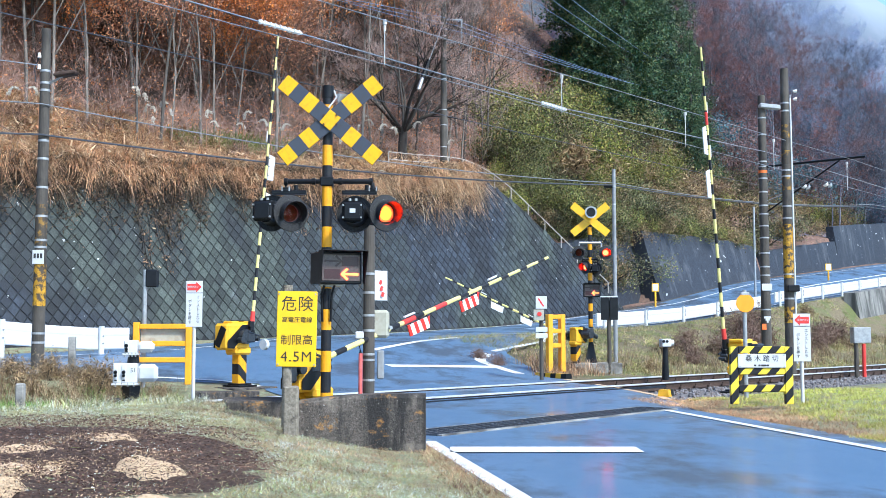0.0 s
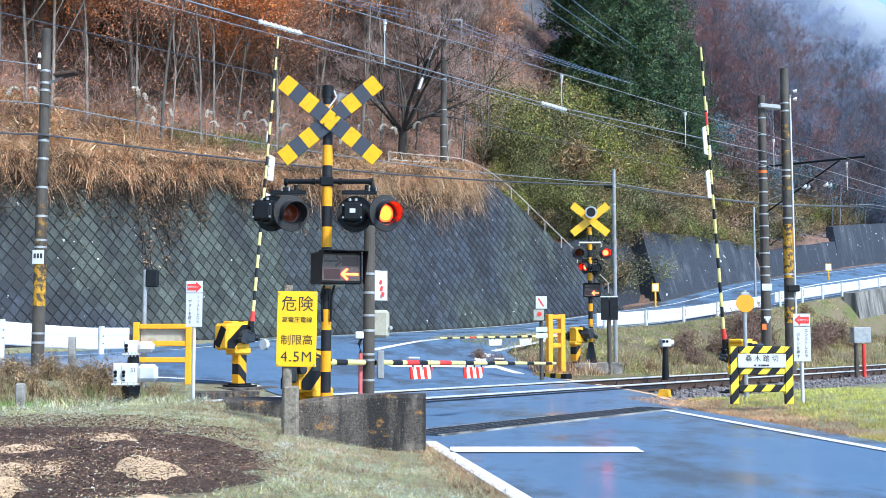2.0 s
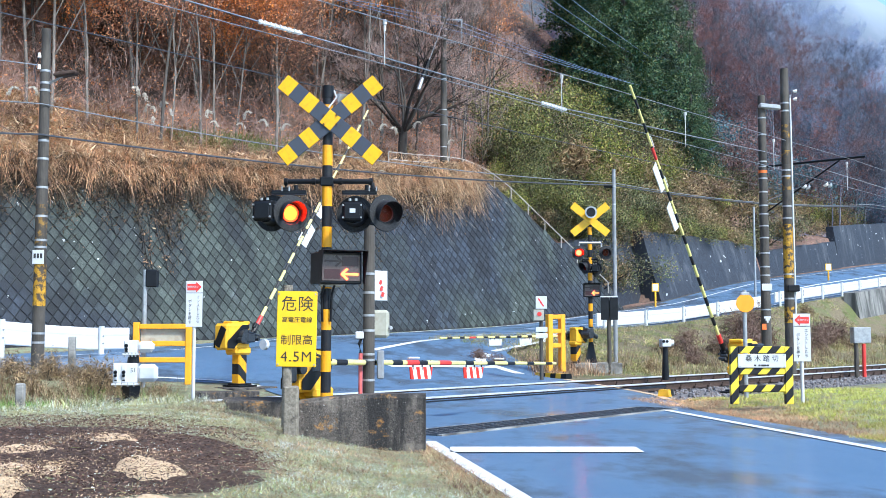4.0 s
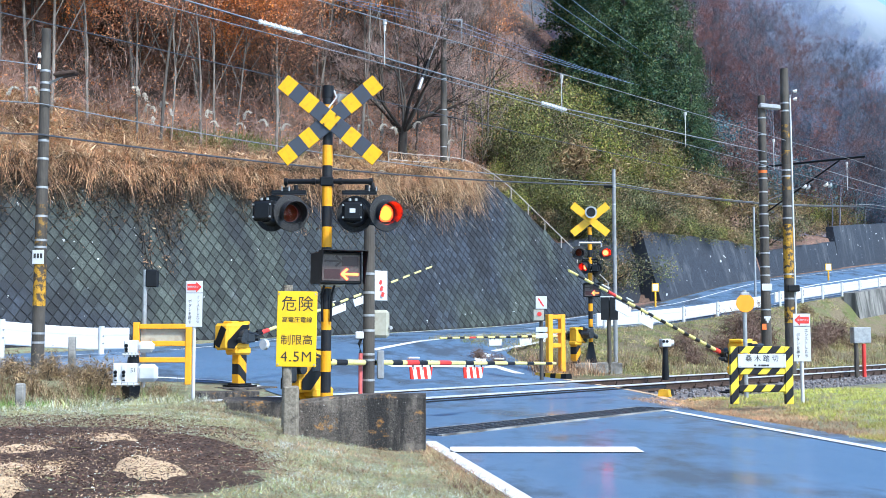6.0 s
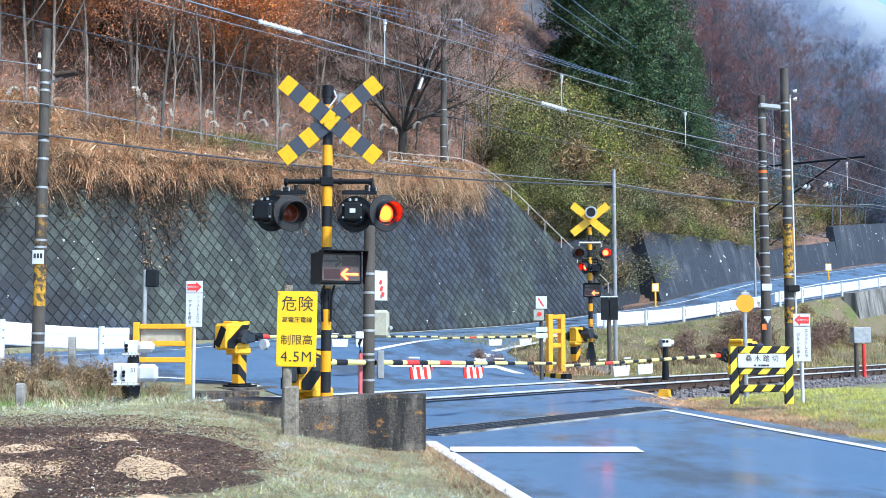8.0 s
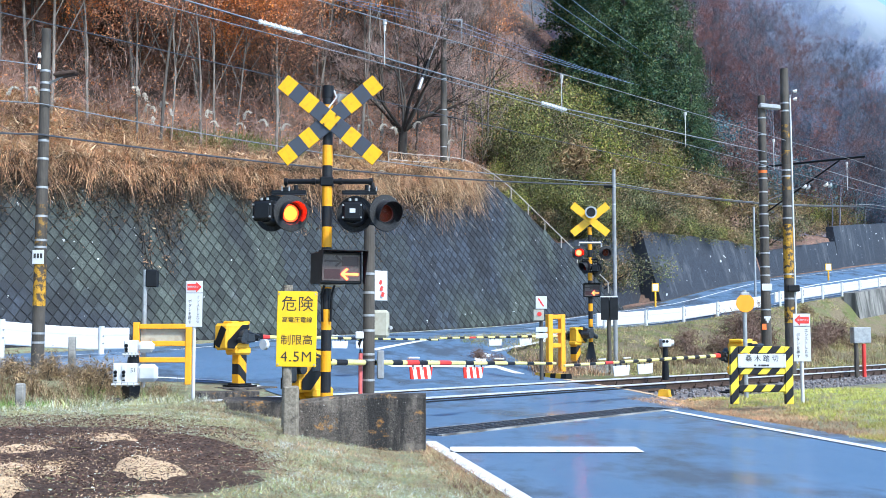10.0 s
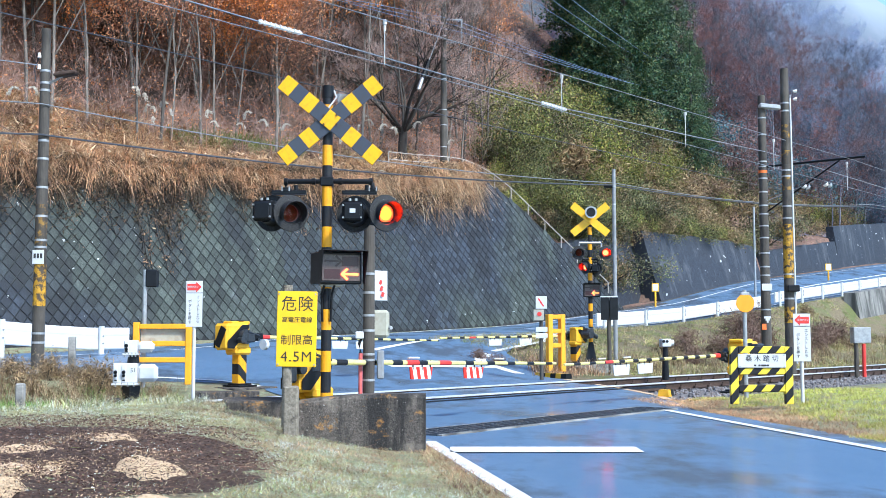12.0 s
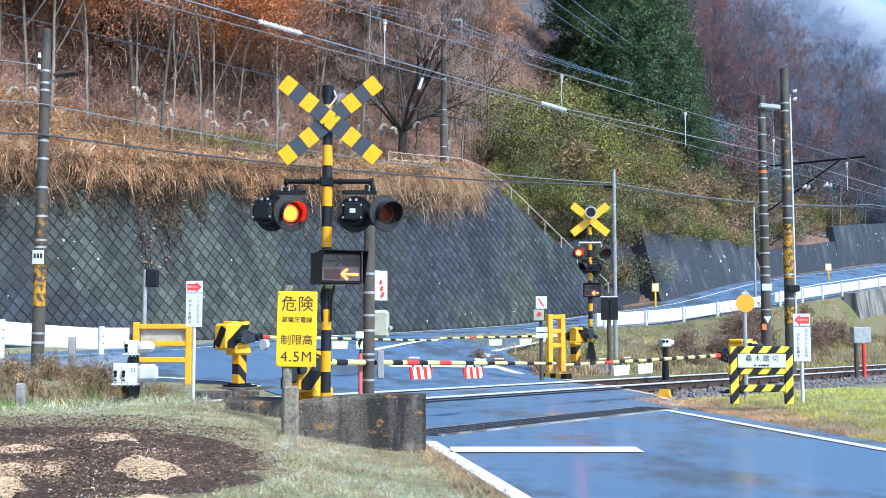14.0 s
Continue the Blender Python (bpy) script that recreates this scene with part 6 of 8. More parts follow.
# ---------- stair railing down the end of the wall ----------
def railing():
    t = thing("stair_railing", "pale steel pipe railing running down the end of the wall", "railing", pose(0, 0, 0))
    def edge(u):
        h = wall_top(u) - road_rise(u)
        return Vector((*xy(u, 29.95 + 0.28 * h + 0.22), wall_top(u)))
    pts = [edge(38.6 + 1.06 * i) for i in range(11)]
    for dz, r in ((0.1, 0.024), (0.72, 0.022)):
        part("pipe", tube(B(), [p + Vector((0, 0, dz)) for p in pts], r, 6), "rail_paint", t)
    for p in pts:
        part("post", rod(B(), p - Vector((0, 0, 0.3)), p + Vector((0, 0, 0.73)), 0.024, seg=8), "rail_paint", t)
    top = [edge(38.6) + Vector((dx, dy, 0)) for dx, dy in ((-2.6, -1.4), (-1.3, -0.6), (0, 0))]
    for dz in (0.4, 0.72):
        part("pipe", tube(B(), [p + Vector((0, 0, dz)) for p in top], 0.02, 6), "rail_paint", t)
    for p in top[:2]:
        part("post", rod(B(), p - Vector((0, 0, 0.5)), p + Vector((0, 0, 0.73)), 0.02, seg=8), "rail_paint", t)


railing()


# ---------- walls and banks beyond ----------
def far_wall(name, u0, u1, v0, h0, h1, label, batter=0.3):
    bm = B()
    rows = []
    n = 24
    for i in range(n + 1):
        u = u0 + (u1 - u0) * i / n
        h = h0 + (h1 - h0) * i / n + 0.15 * noise.noise((u, 3, 1))
        z = road_rise(u) + bank_rise(u, v0) - 0.2
        rows.append([bm.verts.new(p) for p in ((*xy(u, v0), z), (*xy(u, v0 + batter * h), z + h), (*xy(u, v0 + batter * h + 0.5), z + h), (*xy(u, v0 + batter * h + 0.5), z))])
    for a, b in zip(rows, rows[1:]):
        for k in range(3):
            bm.faces.new((a[k], b[k], b[k + 1], a[k + 1]))
    bm.faces.new(rows[0])
    bm.faces.new(rows[-1][::-1])
    setting(name, bm, "far_wall", label, "wall")


far_wall("retaining_wall_2", 54.6, 67.5, 30.3, 4.1, 2.3, "dark streaked retaining wall below the wooded slope")
far_wall("retaining_wall_3", 82, 150, 30.8, 3.3, 4.6, "dark distant retaining wall beside the climbing road", 0.15)
far_wall("retaining_wall_4", 46.0, 54.7, 31.5, 3.6, 4.3, "dark shaded wall set back in the slope", 0.2)
far_wall("retaining_wall_6", 69, 82.2, 30.75, 1.9, 2.2, "low pale streaked wall between the taller walls", 0.2)


def abutment():
    """Pale streaked concrete wall that carries the far end of the climbing road."""
    bm = B()
    rows = []
    for i in range(13):
        u = 57 + 2.5 * i
        x, y = xy(u, 21.2)
        z = height(x, y)
        top = road_rise(u) + 0.22
        rows.append([bm.verts.new((*xy(u, v), zz)) for v, zz in ((20.2, top - 3.2), (20.7, top), (21.3, top), (21.3, top - 3.2))])
    for a, b in zip(rows, rows[1:]):
        for k in range(3):
            bm.faces.new((a[k], b[k], b[k + 1], a[k + 1]))
    bm.faces.new(rows[0])
    bm.faces.new(rows[-1][::-1])
    setting("retaining_wall_5", bm, "abutment", "pale streaked concrete wall below the climbing road", "wall")


abutment()


# ---------- plants ----------
def raw_mesh(name, verts, faces_per, material, n_side):
    """A mesh of polygons of n_side corners from an array of corners in order."""
    verts = np.asarray(verts, dtype=np.float32).reshape(-1, 3)
    me = bpy.data.meshes.new(name)
    n = len(verts) // n_side
    me.vertices.add(len(verts))
    me.vertices.foreach_set("co", verts.ravel())
    me.loops.add(len(verts))
    me.loops.foreach_set("vertex_index", np.arange(len(verts), dtype=np.int32))
    me.polygons.add(n)
    me.polygons.foreach_set("loop_start", np.arange(0, len(verts), n_side, dtype=np.int32))
    me.update(calc_edges=True)
    me.materials.append(M[material])
    return me


def blades(rng, base, h, lean, bend, width, droop=0.0):
    """Ribbons of grass: arrays of base points, heights, lean directions; returns joined strips (vertices, faces)."""
    n = len(base)
    ts = np.array([0.0, 0.4, 0.75, 1.0])
    side = np.stack([-lean[:, 1], lean[:, 0], np.zeros(n)], 1)
    twist = rng.uniform(-1, 1, n)[:, None]
    side = side * np.sqrt(1 - 0.6 * twist ** 2) + np.concatenate([lean, np.zeros((n, 1))], 1) * twist * 0.7
    rows = []
    for t in ts:
        up = h * (t - droop * t * t)
        out = h * bend * t ** 1.7
        c = base + np.stack([lean[:, 0] * out, lean[:, 1] * out, up], 1)
        w = (width * (1 - 0.85 * t))[:, None] if isinstance(width, np.ndarray) else width * (1 - 0.85 * t)
        rows += [c - side * w / 2, c + side * w / 2]
    v = np.stack(rows, 1).reshape(-1, 3)
    f = np.array([[0, 1, 3, 2], [2, 3, 5, 4], [4, 5, 7, 6]])
    faces = (np.arange(n)[:, None, None] * 8 + f[None]).reshape(-1, 4)
    return v, faces


def strip_mesh(name, v, faces, material):
    me = bpy.data.meshes.new(name)
    me.vertices.add(len(v))
    me.vertices.foreach_set("co", np.asarray(v, np.float32).ravel())
    me.loops.add(len(faces) * 4)
    me.loops.foreach_set("vertex_index", np.asarray(faces, np.int32).ravel())
    me.polygons.add(len(faces))
    me.polygons.foreach_set("loop_start", np.arange(0, len(faces) * 4, 4, dtype=np.int32))
    me.update(calc_edges=True)
    me.materials.append(M[material])
    return me


def grass(name, seed, n, where, h, bend, width, material, label, clump=0.0, droop=0.0, toward=None, many=(8, 22), stray=0.8):
    """where(rng) gives a point (x, y, z) or None."""
    rng = np.random.default_rng(seed)
    pts, lean, size = [], [], []
    while len(pts) < n:
        p = where(rng)
        if p is None:
            continue
        k = 1 if not clump else int(rng.integers(*many))
        a0 = rng.uniform(0, math.tau) if toward is None else toward + rng.normal(0, stray)
        s0 = rng.uniform(0.45, 1.35) if many[1] > 22 else 1.0
        for _ in range(k):
            q = (p[0] + rng.normal(0, clump) if clump else p[0], p[1] + rng.normal(0, clump) if clump else p[1], p[2])
            pts.append(q)
            if toward is None and stray <= 0.8:
                a = rng.uniform(0, math.tau)
            else:
                a = a0 + rng.normal(0, 0.55)
            lean.append((math.cos(a), math.sin(a)))
            size.append(s0)
    base = np.array(pts)
    lean = np.array(lean)
    m = len(base)
    hh = rng.uniform(h[0], h[1], m) * np.array(size)
    bb = rng.uniform(bend[0], bend[1], m)
    dd = rng.uniform(0.35 * droop, droop, m) if droop else 0.0
    v, f = blades(rng, base, hh, lean, bb, rng.uniform(width[0], width[1], m), dd)
    return tagged(new(name, strip_mesh(name, v, f, material)), label, "grass", kind="stuff")


def leaf_quads(rng, centres, size, flat=0.0, aspect=0.5):
    """Small four-cornered leaves turned at random about their centres."""
    n = len(centres)
    a = rng.normal(size=(n, 3))
    a /= np.linalg.norm(a, axis=1, keepdims=True)
    b = rng.normal(size=(n, 3))
    if flat:
        a[:, 2] *= 1 - flat
        b[:, 2] *= 1 - flat
    b -= a * (a * b).sum(1, keepdims=True)
    b /= np.linalg.norm(b, axis=1, keepdims=True) + 1e-6
    s = rng.uniform(size[0], size[1], (n, 1))
    a, b = a * s / 2, b * s / 2 * aspect
    return np.stack([centres - a, centres + b, centres + a, centres - b], 1)


def grow(rng, H, levels, spread, r0, upward=0.35, first=0.3, kids=(5, 8), crooked=0.12, thin=0.55, limbs=0):
    """Wood of a bare tree: list of bent branches [(points, radii)], and the twig tips."""
    branches, tips = [], []

    def go(p, d, length, r, lev):
        pts, rad = [p.copy()], [r]
        n = 5 if lev == 0 else 4 if lev == 1 else 3
        for i in range(n):
            d = d + rng.normal(0, crooked, 3) + np.array([0, 0, upward * 0.12])
            d /= np.linalg.norm(d)
            p = p + d * length / n
            pts.append(p.copy())
            rad.append(r * (1 - 0.8 * (i + 1) / n) + 0.004)
        branches.append((pts, rad, lev))
        if lev >= levels:
            tips.append(p)
            tips.append((pts[-2] + p) / 2)
            return
        k = int(rng.integers(kids[0], kids[1] + 1))
        if lev == 0:
            k = int(k * 1.6)
        for j in range(k):
            t = first + (1 - first) * (j + rng.uniform(0, 1)) / k if lev == 0 else rng.uniform(0.3, 1.0)
            x = t * n
            i = min(n - 1, int(x))
            q = pts[i] + (pts[i + 1] - pts[i]) * (x - i)
            axis = pts[i + 1] - pts[i]
            axis /= np.linalg.norm(axis)
            s = rng.normal(size=3)
            s -= axis * (s @ axis)
            s /= np.linalg.norm(s)
            ang = rng.uniform(0.5, 1.0) * spread
            nd = axis * math.cos(ang) + s * math.sin(ang)
            nd[2] += upward
            nd /= np.linalg.norm(nd)
            go(q, nd, length * rng.uniform(0.38, 0.6) * (1.1 - 0.4 * t if lev == 0 else 1), max(0.006, rad[i] * thin), lev + 1)
    if limbs:
        # a short stout trunk that divides low down into wide limbs
        top = np.array([0.1, 0.0, 0.22 * H])
        branches.append(([np.zeros(3), top * 0.3, top * 0.65, top], [r0 * 1.25, r0, r0 * 0.85, r0 * 0.8], 0))
        for j in range(limbs):
            a = j * math.tau / limbs + rng.uniform(-0.3, 0.3)
            e = (0.5, 1.1, 0.75)[j % 3] + rng.uniform(-0.12, 0.2)
            d = np.array([math.cos(a) * math.cos(e), math.sin(a) * math.cos(e), math.sin(e)])
            go(top * rng.uniform(0.75, 1.0), d, H * rng.uniform(0.5, 0.68), r0 * rng.uniform(0.26, 0.4), 1)
        return branches, np.array(tips)
    go(np.zeros(3), np.array([rng.normal(0, 0.035), rng.normal(0, 0.035), 1.0]), H, r0, 0)
    return branches, np.array(tips)


def wood_mesh(name, branches, material):
    vs, fs = [], []
    for pts, rad, lev in branches:
        seg = 8 if lev == 0 else 5 if lev == 1 else 3
        prev = None
        for i, p in enumerate(pts):
            d = pts[min(i + 1, len(pts) - 1)] - pts[max(0, i - 1)]
            d = d / (np.linalg.norm(d) + 1e-9)
            s = np.cross(d, (0.3, 0.9, 0.2))
            s /= np.linalg.norm(s) + 1e-9
            t = np.cross(d, s)
            n = len(vs)
            for k in range(seg):
                a = k * math.tau / seg
                vs.append(tuple(p + rad[i] * (math.cos(a) * s + math.sin(a) * t)))
            if prev is not None:
                fs += [(prev + k, prev + (k + 1) % seg, n + (k + 1) % seg, n + k) for k in range(seg)]
            prev = n
    me = bpy.data.meshes.new(name)
    me.from_pydata(vs, [], fs)
    me.materials.append(M[material])
    for p in me.polygons:
        p.use_smooth = True
    return me


def twig_quads(rng, tips, per, length, width):
    c = np.repeat(tips, per, axis=0)
    n = len(c)
    d = rng.normal(size=(n, 3)) * 0.6
    d[:, 2] += 0.75
    d /= np.linalg.norm(d, axis=1, keepdims=True)
    s = np.cross(d, rng.normal(size=(n, 3)))
    s /= np.linalg.norm(s, axis=1, keepdims=True) + 1e-6
    L = rng.uniform(length[0], length[1], (n, 1))
    return np.stack([c - s * width, c + s * width, c + d * L + s * width * 0.2, c + d * L - s * width * 0.2], 1)


def make_tree(seed, H, r0, kind, levels=3, spread=1.0, upward=0.3, first=0.3, kids=(5, 7), crooked=0.06, thin=0.4, limbs=0):
    rng = np.random.default_rng(seed)
    branches, tips = grow(rng, H, levels, spread, r0, upward, first, kids, crooked, thin, limbs)
    t = thing("bare_tree" if kind != "leafy" else "oak_tree", "", "tree", pose(0, 0, -500))
    trunk = new("trunk", wood_mesh("trunk", branches, {"dark": "bark_dark", "far": "bark_haze_blue", "far_red": "bark_haze_blue", "mist": "twig_haze_pale"}.get(kind, "bark")))
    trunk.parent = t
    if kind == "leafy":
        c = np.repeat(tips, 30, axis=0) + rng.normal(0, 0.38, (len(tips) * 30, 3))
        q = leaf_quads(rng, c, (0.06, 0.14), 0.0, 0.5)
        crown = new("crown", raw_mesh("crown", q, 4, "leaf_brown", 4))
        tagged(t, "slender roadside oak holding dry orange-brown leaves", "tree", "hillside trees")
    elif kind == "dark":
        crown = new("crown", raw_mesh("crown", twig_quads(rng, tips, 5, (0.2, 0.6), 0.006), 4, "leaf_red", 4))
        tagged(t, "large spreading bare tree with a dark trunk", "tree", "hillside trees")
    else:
        crown = new("crown", raw_mesh("crown", twig_quads(rng, tips, 9, (0.25, 0.8), 0.0065), 4, {"far": "twig_haze_blue", "far_red": "far_red", "mist": "twig_haze_pale"}.get(kind, "leaf_red"), 4))
        tagged(t, "bare winter tree with fine twigs, reddish near and haze-tinted far off", "tree", "hillside trees")
    crown.parent = t
    return t


def plant(t, x, y, s=1.0, rz=0.0, used=set()):
    m = pose(x, y, height(x, y) - 0.15, 0, 0, rz)
    if t.name in used:
        o = copy_thing(t, m)
    else:
        used.add(t.name)
        o = t
        o.matrix_basis = m
    o.scale = (s, s, s)
    return o


def forest():
    bare = [make_tree(11 + i, 10.5 + 1.2 * (i % 3), 0.062, "bare", 3, 0.5, 0.42, 0.42, (6, 8), 0.045, 0.36) for i in range(6)]
    oak = [make_tree(31 + i, 8.5 + i % 3, 0.06, "leafy", 3, 0.8, 0.3, 0.25, (5, 7), 0.05, 0.36) for i in range(5)]
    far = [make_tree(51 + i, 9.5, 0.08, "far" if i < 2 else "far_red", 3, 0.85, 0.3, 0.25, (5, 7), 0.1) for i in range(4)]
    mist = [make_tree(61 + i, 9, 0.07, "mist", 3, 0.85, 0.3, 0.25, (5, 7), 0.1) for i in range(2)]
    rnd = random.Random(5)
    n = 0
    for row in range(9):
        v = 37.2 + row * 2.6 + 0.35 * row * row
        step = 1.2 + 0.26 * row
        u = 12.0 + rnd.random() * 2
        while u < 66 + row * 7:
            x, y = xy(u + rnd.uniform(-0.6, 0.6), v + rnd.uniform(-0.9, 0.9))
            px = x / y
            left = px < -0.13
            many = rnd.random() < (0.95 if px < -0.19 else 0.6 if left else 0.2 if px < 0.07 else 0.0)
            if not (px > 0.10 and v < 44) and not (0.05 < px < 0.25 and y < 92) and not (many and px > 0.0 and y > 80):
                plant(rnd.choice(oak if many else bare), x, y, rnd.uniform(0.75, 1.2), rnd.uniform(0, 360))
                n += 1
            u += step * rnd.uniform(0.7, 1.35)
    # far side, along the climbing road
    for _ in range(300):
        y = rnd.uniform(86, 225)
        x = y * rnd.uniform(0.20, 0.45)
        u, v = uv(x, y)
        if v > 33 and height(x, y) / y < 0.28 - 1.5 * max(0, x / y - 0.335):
            # deeper trees take the paler set, with more haze in its colour
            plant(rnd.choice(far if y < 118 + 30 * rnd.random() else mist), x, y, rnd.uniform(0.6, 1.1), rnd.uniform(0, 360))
    big = make_tree(79, 8.8, 0.26, "dark", 4, 0.8, 0.14, 0.12, (5, 6), 0.13, 0.52, 11)
    plant(big, -2.0, 54.0, 1.0, 40)


forest()


def cedars():
    rng = np.random.default_rng(3)
    t = thing("cedar_tree", "tall dense dark green cedar on the slope", "tree", pose(0, 0, -500), "cedars")
    H = 24.0
    trunk = part("trunk", rod(B(), (0, 0, 0), (0, 0, H), 0.4, 0.05, 12), "bark_dark", t)
    cs = []
    z = 2.5
    while z < H:
        R = 4.6 * (1 - z / H) ** 0.62 + 0.25
        k = max(4, int(9 * R / 3))
        for j in range(k):
            a = rng.uniform(0, math.tau)
            rr = R * rng.uniform(0.65, 1.12)
            m = int(110 * rr) + 24
            f = np.sqrt(rng.uniform(0.05, 1, m))
            d = np.array([math.cos(a), math.sin(a)])
            p = np.zeros((m, 3))
            wid = 0.42 * (0.4 + f * 0.8)
            p[:, 0] = d[0] * rr * f + rng.normal(0, 1, m) * wid * 0.6
            p[:, 1] = d[1] * rr * f + rng.normal(0, 1, m) * wid * 0.6
            p[:, 2] = z - 0.22 * rr * f + 0.25 * rr * f * f + rng.normal(0, 0.28, m)
            p = np.repeat(p[::12], 12, axis=0)[:m]
            p += rng.normal(0, 0.11, p.shape) * (1, 1, 0.9)
            cs.append(p)
        z += rng.uniform(0.45, 0.75)
    cs = np.concatenate(cs)
    crown = new("crown", raw_mesh("crown", leaf_quads(rng, cs, (0.12, 0.28), 0.0, 0.36), 4, "cedar", 4))
    crown.parent = t
    for i, (px, y, s) in enumerate(((0.163, 77, 1.0), (0.138, 84, 1.0), (0.186, 86, 0.95), (0.222, 80, 0.5))):
        plant(t, px * y, y, s, 70 * i)


cedars()


def bush_thing(seed, n, r, material, label, size=(0.1, 0.2), aspect=0.4, name="bush"):
    rng = np.random.default_rng(seed)
    t = thing(name, label, name, pose(0, 0, -500), "bushes on the slope" if name == "bush" else name + " clumps")
    lumps = rng.normal(0, 0.45, (9, 3)) * (r, r, r * 0.6) + (0, 0, r * 0.7)
    c = lumps[rng.integers(0, 9, n)] + rng.normal(0, 0.24 * r, (n, 3))
    c[:, 2] = np.abs(c[:, 2])
    ob = new("leaves", raw_mesh("leaves", leaf_quads(rng, c, size, 0.0, aspect), 4, material, 4))
    ob.parent = t
    bm = B()
    for l in lumps:
        rod(bm, (0, 0, -0.2), tuple(l), 0.03, 0.01, 5)
    tagged(part("woody_base", bm, "bark_dark", t), kind="stuff")
    return t


def bushes():
    rnd = random.Random(9)
    green = [bush_thing(s, 5200, 1.25, "leaf_green", "dense olive-green evergreen bush", (0.05, 0.12)) for s in (1, 2, 3)]
    dry = [bush_thing(s, 2200, 1.1, "straw_weed", "tangled dry brown bush", (0.1, 0.3), 0.14) for s in (4, 5)]
    red = [bush_thing(s, 1800, 0.8, "twig_brown", "bare reddish brush beside the track", (0.12, 0.4), 0.07) for s in (6, 7)]
    for _ in range(170):
        v = rnd.uniform(31.8, 41)
        r = rnd.uniform(0.045, 0.25)
        y = v / (SU - CU * r)
        x = y * r
        u = uv(x, y)[0]
        if u > 40 and (u > 50 or v > 34.2):
            plant(rnd.choice(green if rnd.random() < (0.55 if r > 0.15 else 0.85) else dry), x, y, rnd.uniform(0.55, 1.6) * (1.25 if v > 36 else 1), rnd.uniform(0, 360))
    for _ in range(70):
        u = rnd.uniform(48.5, 69)
        inner = 32.7 if u < 54.6 else 31.7
        x, y = xy(u, inner + rnd.uniform(0.0, 1.6))
        plant(rnd.choice(green if rnd.random() < 0.5 else dry), x, y, rnd.uniform(0.5, 1.0), rnd.uniform(0, 360))
    for _ in range(80):
        u = rnd.uniform(70, 130)
        x, y = xy(u, 32.5 + rnd.uniform(0, 6) + 0.06 * (u - 74))
        plant(rnd.choice(green if rnd.random() < 0.5 else dry), x, y, rnd.uniform(0.9, 1.7), rnd.uniform(0, 360))
    for _ in range(26):
        u = rnd.uniform(20, 60)
        x, y = xy(u, rnd.uniform(35.5, 37.5))
        if x / y < 0.05:
            plant(rnd.choice(red + dry), x, y, rnd.uniform(0.5, 0.9), rnd.uniform(0, 360))
    for u, v, s in ((33, 17.4, 0.8), (34.5, 17.0, 0.9), (36.5, 16.6, 1.0), (38, 17.5, 0.9), (40, 16.5, 0.8), (43, 17.2, 0.7), (44.8, 17.4, 1.1), (45.8, 17.6, 1.0), (39.6, 18.6, 1.15), (40.6, 18.9, 1.0), (22.6, 17.2, 0.35), (22.9, 18.0, 0.4), (31, 16.2, 0.6)):
        x, y = xy(u, v)
        plant(rnd.choice(red), x, y, s, rnd.uniform(0, 360))


bushes()


def far_brush():
    """Rounded crowns of bare and evergreen woods on the far slope."""
    rnd = random.Random(19)
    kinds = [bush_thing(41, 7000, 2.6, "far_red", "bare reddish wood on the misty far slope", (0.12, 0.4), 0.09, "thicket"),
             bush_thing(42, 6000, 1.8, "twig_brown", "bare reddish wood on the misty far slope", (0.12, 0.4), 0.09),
             bush_thing(43, 7000, 2.4, "twig_haze_blue", "bare wood on the far slope, tinted grey-blue as haze", (0.12, 0.4), 0.09, "thicket"),
             bush_thing(44, 3600, 2.2, "evergreen_haze_teal", "evergreen wood on the far slope, tinted blue-green as haze", (0.1, 0.22), 0.4, "thicket")]
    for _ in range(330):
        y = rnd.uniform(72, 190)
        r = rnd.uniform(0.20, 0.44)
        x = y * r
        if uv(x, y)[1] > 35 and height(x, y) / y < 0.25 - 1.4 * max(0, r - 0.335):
            # bluer kinds deeper in and further right, coloured as haze would tint them
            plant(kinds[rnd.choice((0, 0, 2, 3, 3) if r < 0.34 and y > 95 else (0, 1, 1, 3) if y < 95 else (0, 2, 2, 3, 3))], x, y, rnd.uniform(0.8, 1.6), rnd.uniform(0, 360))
    weeds = [bush_thing(47, 1500, 1.0, "straw_weed", "bushy dry brown weeds beside the guard rail", (0.06, 0.34), 0.12, "shrub"),
             bush_thing(48, 1500, 1.0, "straw_weed", "bushy dry brown weeds beside the guard rail", (0.1, 0.4), 0.09, "shrub")]
    for i in range(26):
        x = rnd.uniform(-8.6, -4.9)
        y = rnd.uniform(17.4, 20.4) if x < -5.4 else rnd.uniform(17.2, 18.4)
        if i > 21:
            x, y = -4.9 + 0.14 * (i - 21), 18.35
        plant(weeds[i % 2], x, y, rnd.uniform(0.24, 0.44) * (1 if i < 22 else 0.5), rnd.uniform(0, 360))


far_brush()


def slope_brush():
    rnd = random.Random(29)
    low = [bush_thing(61, 1500, 0.8, "straw_weed", "low dry shrub on the grassy bank", (0.08, 0.3), 0.14, "shrub"),
           bush_thing(62, 1500, 0.8, "slope_mix", "low yellowing shrub on the grassy bank", (0.06, 0.18), 0.4, "shrub")]
    for i in range(24):
        u = rnd.uniform(26, 62)
        x, y = xy(u, rnd.uniform(15.0, 17.5 + 3 * smooth(32, 36, u)))
        plant(low[i % 2], x, y, rnd.uniform(0.2, 0.55), rnd.uniform(0, 360))


slope_brush()


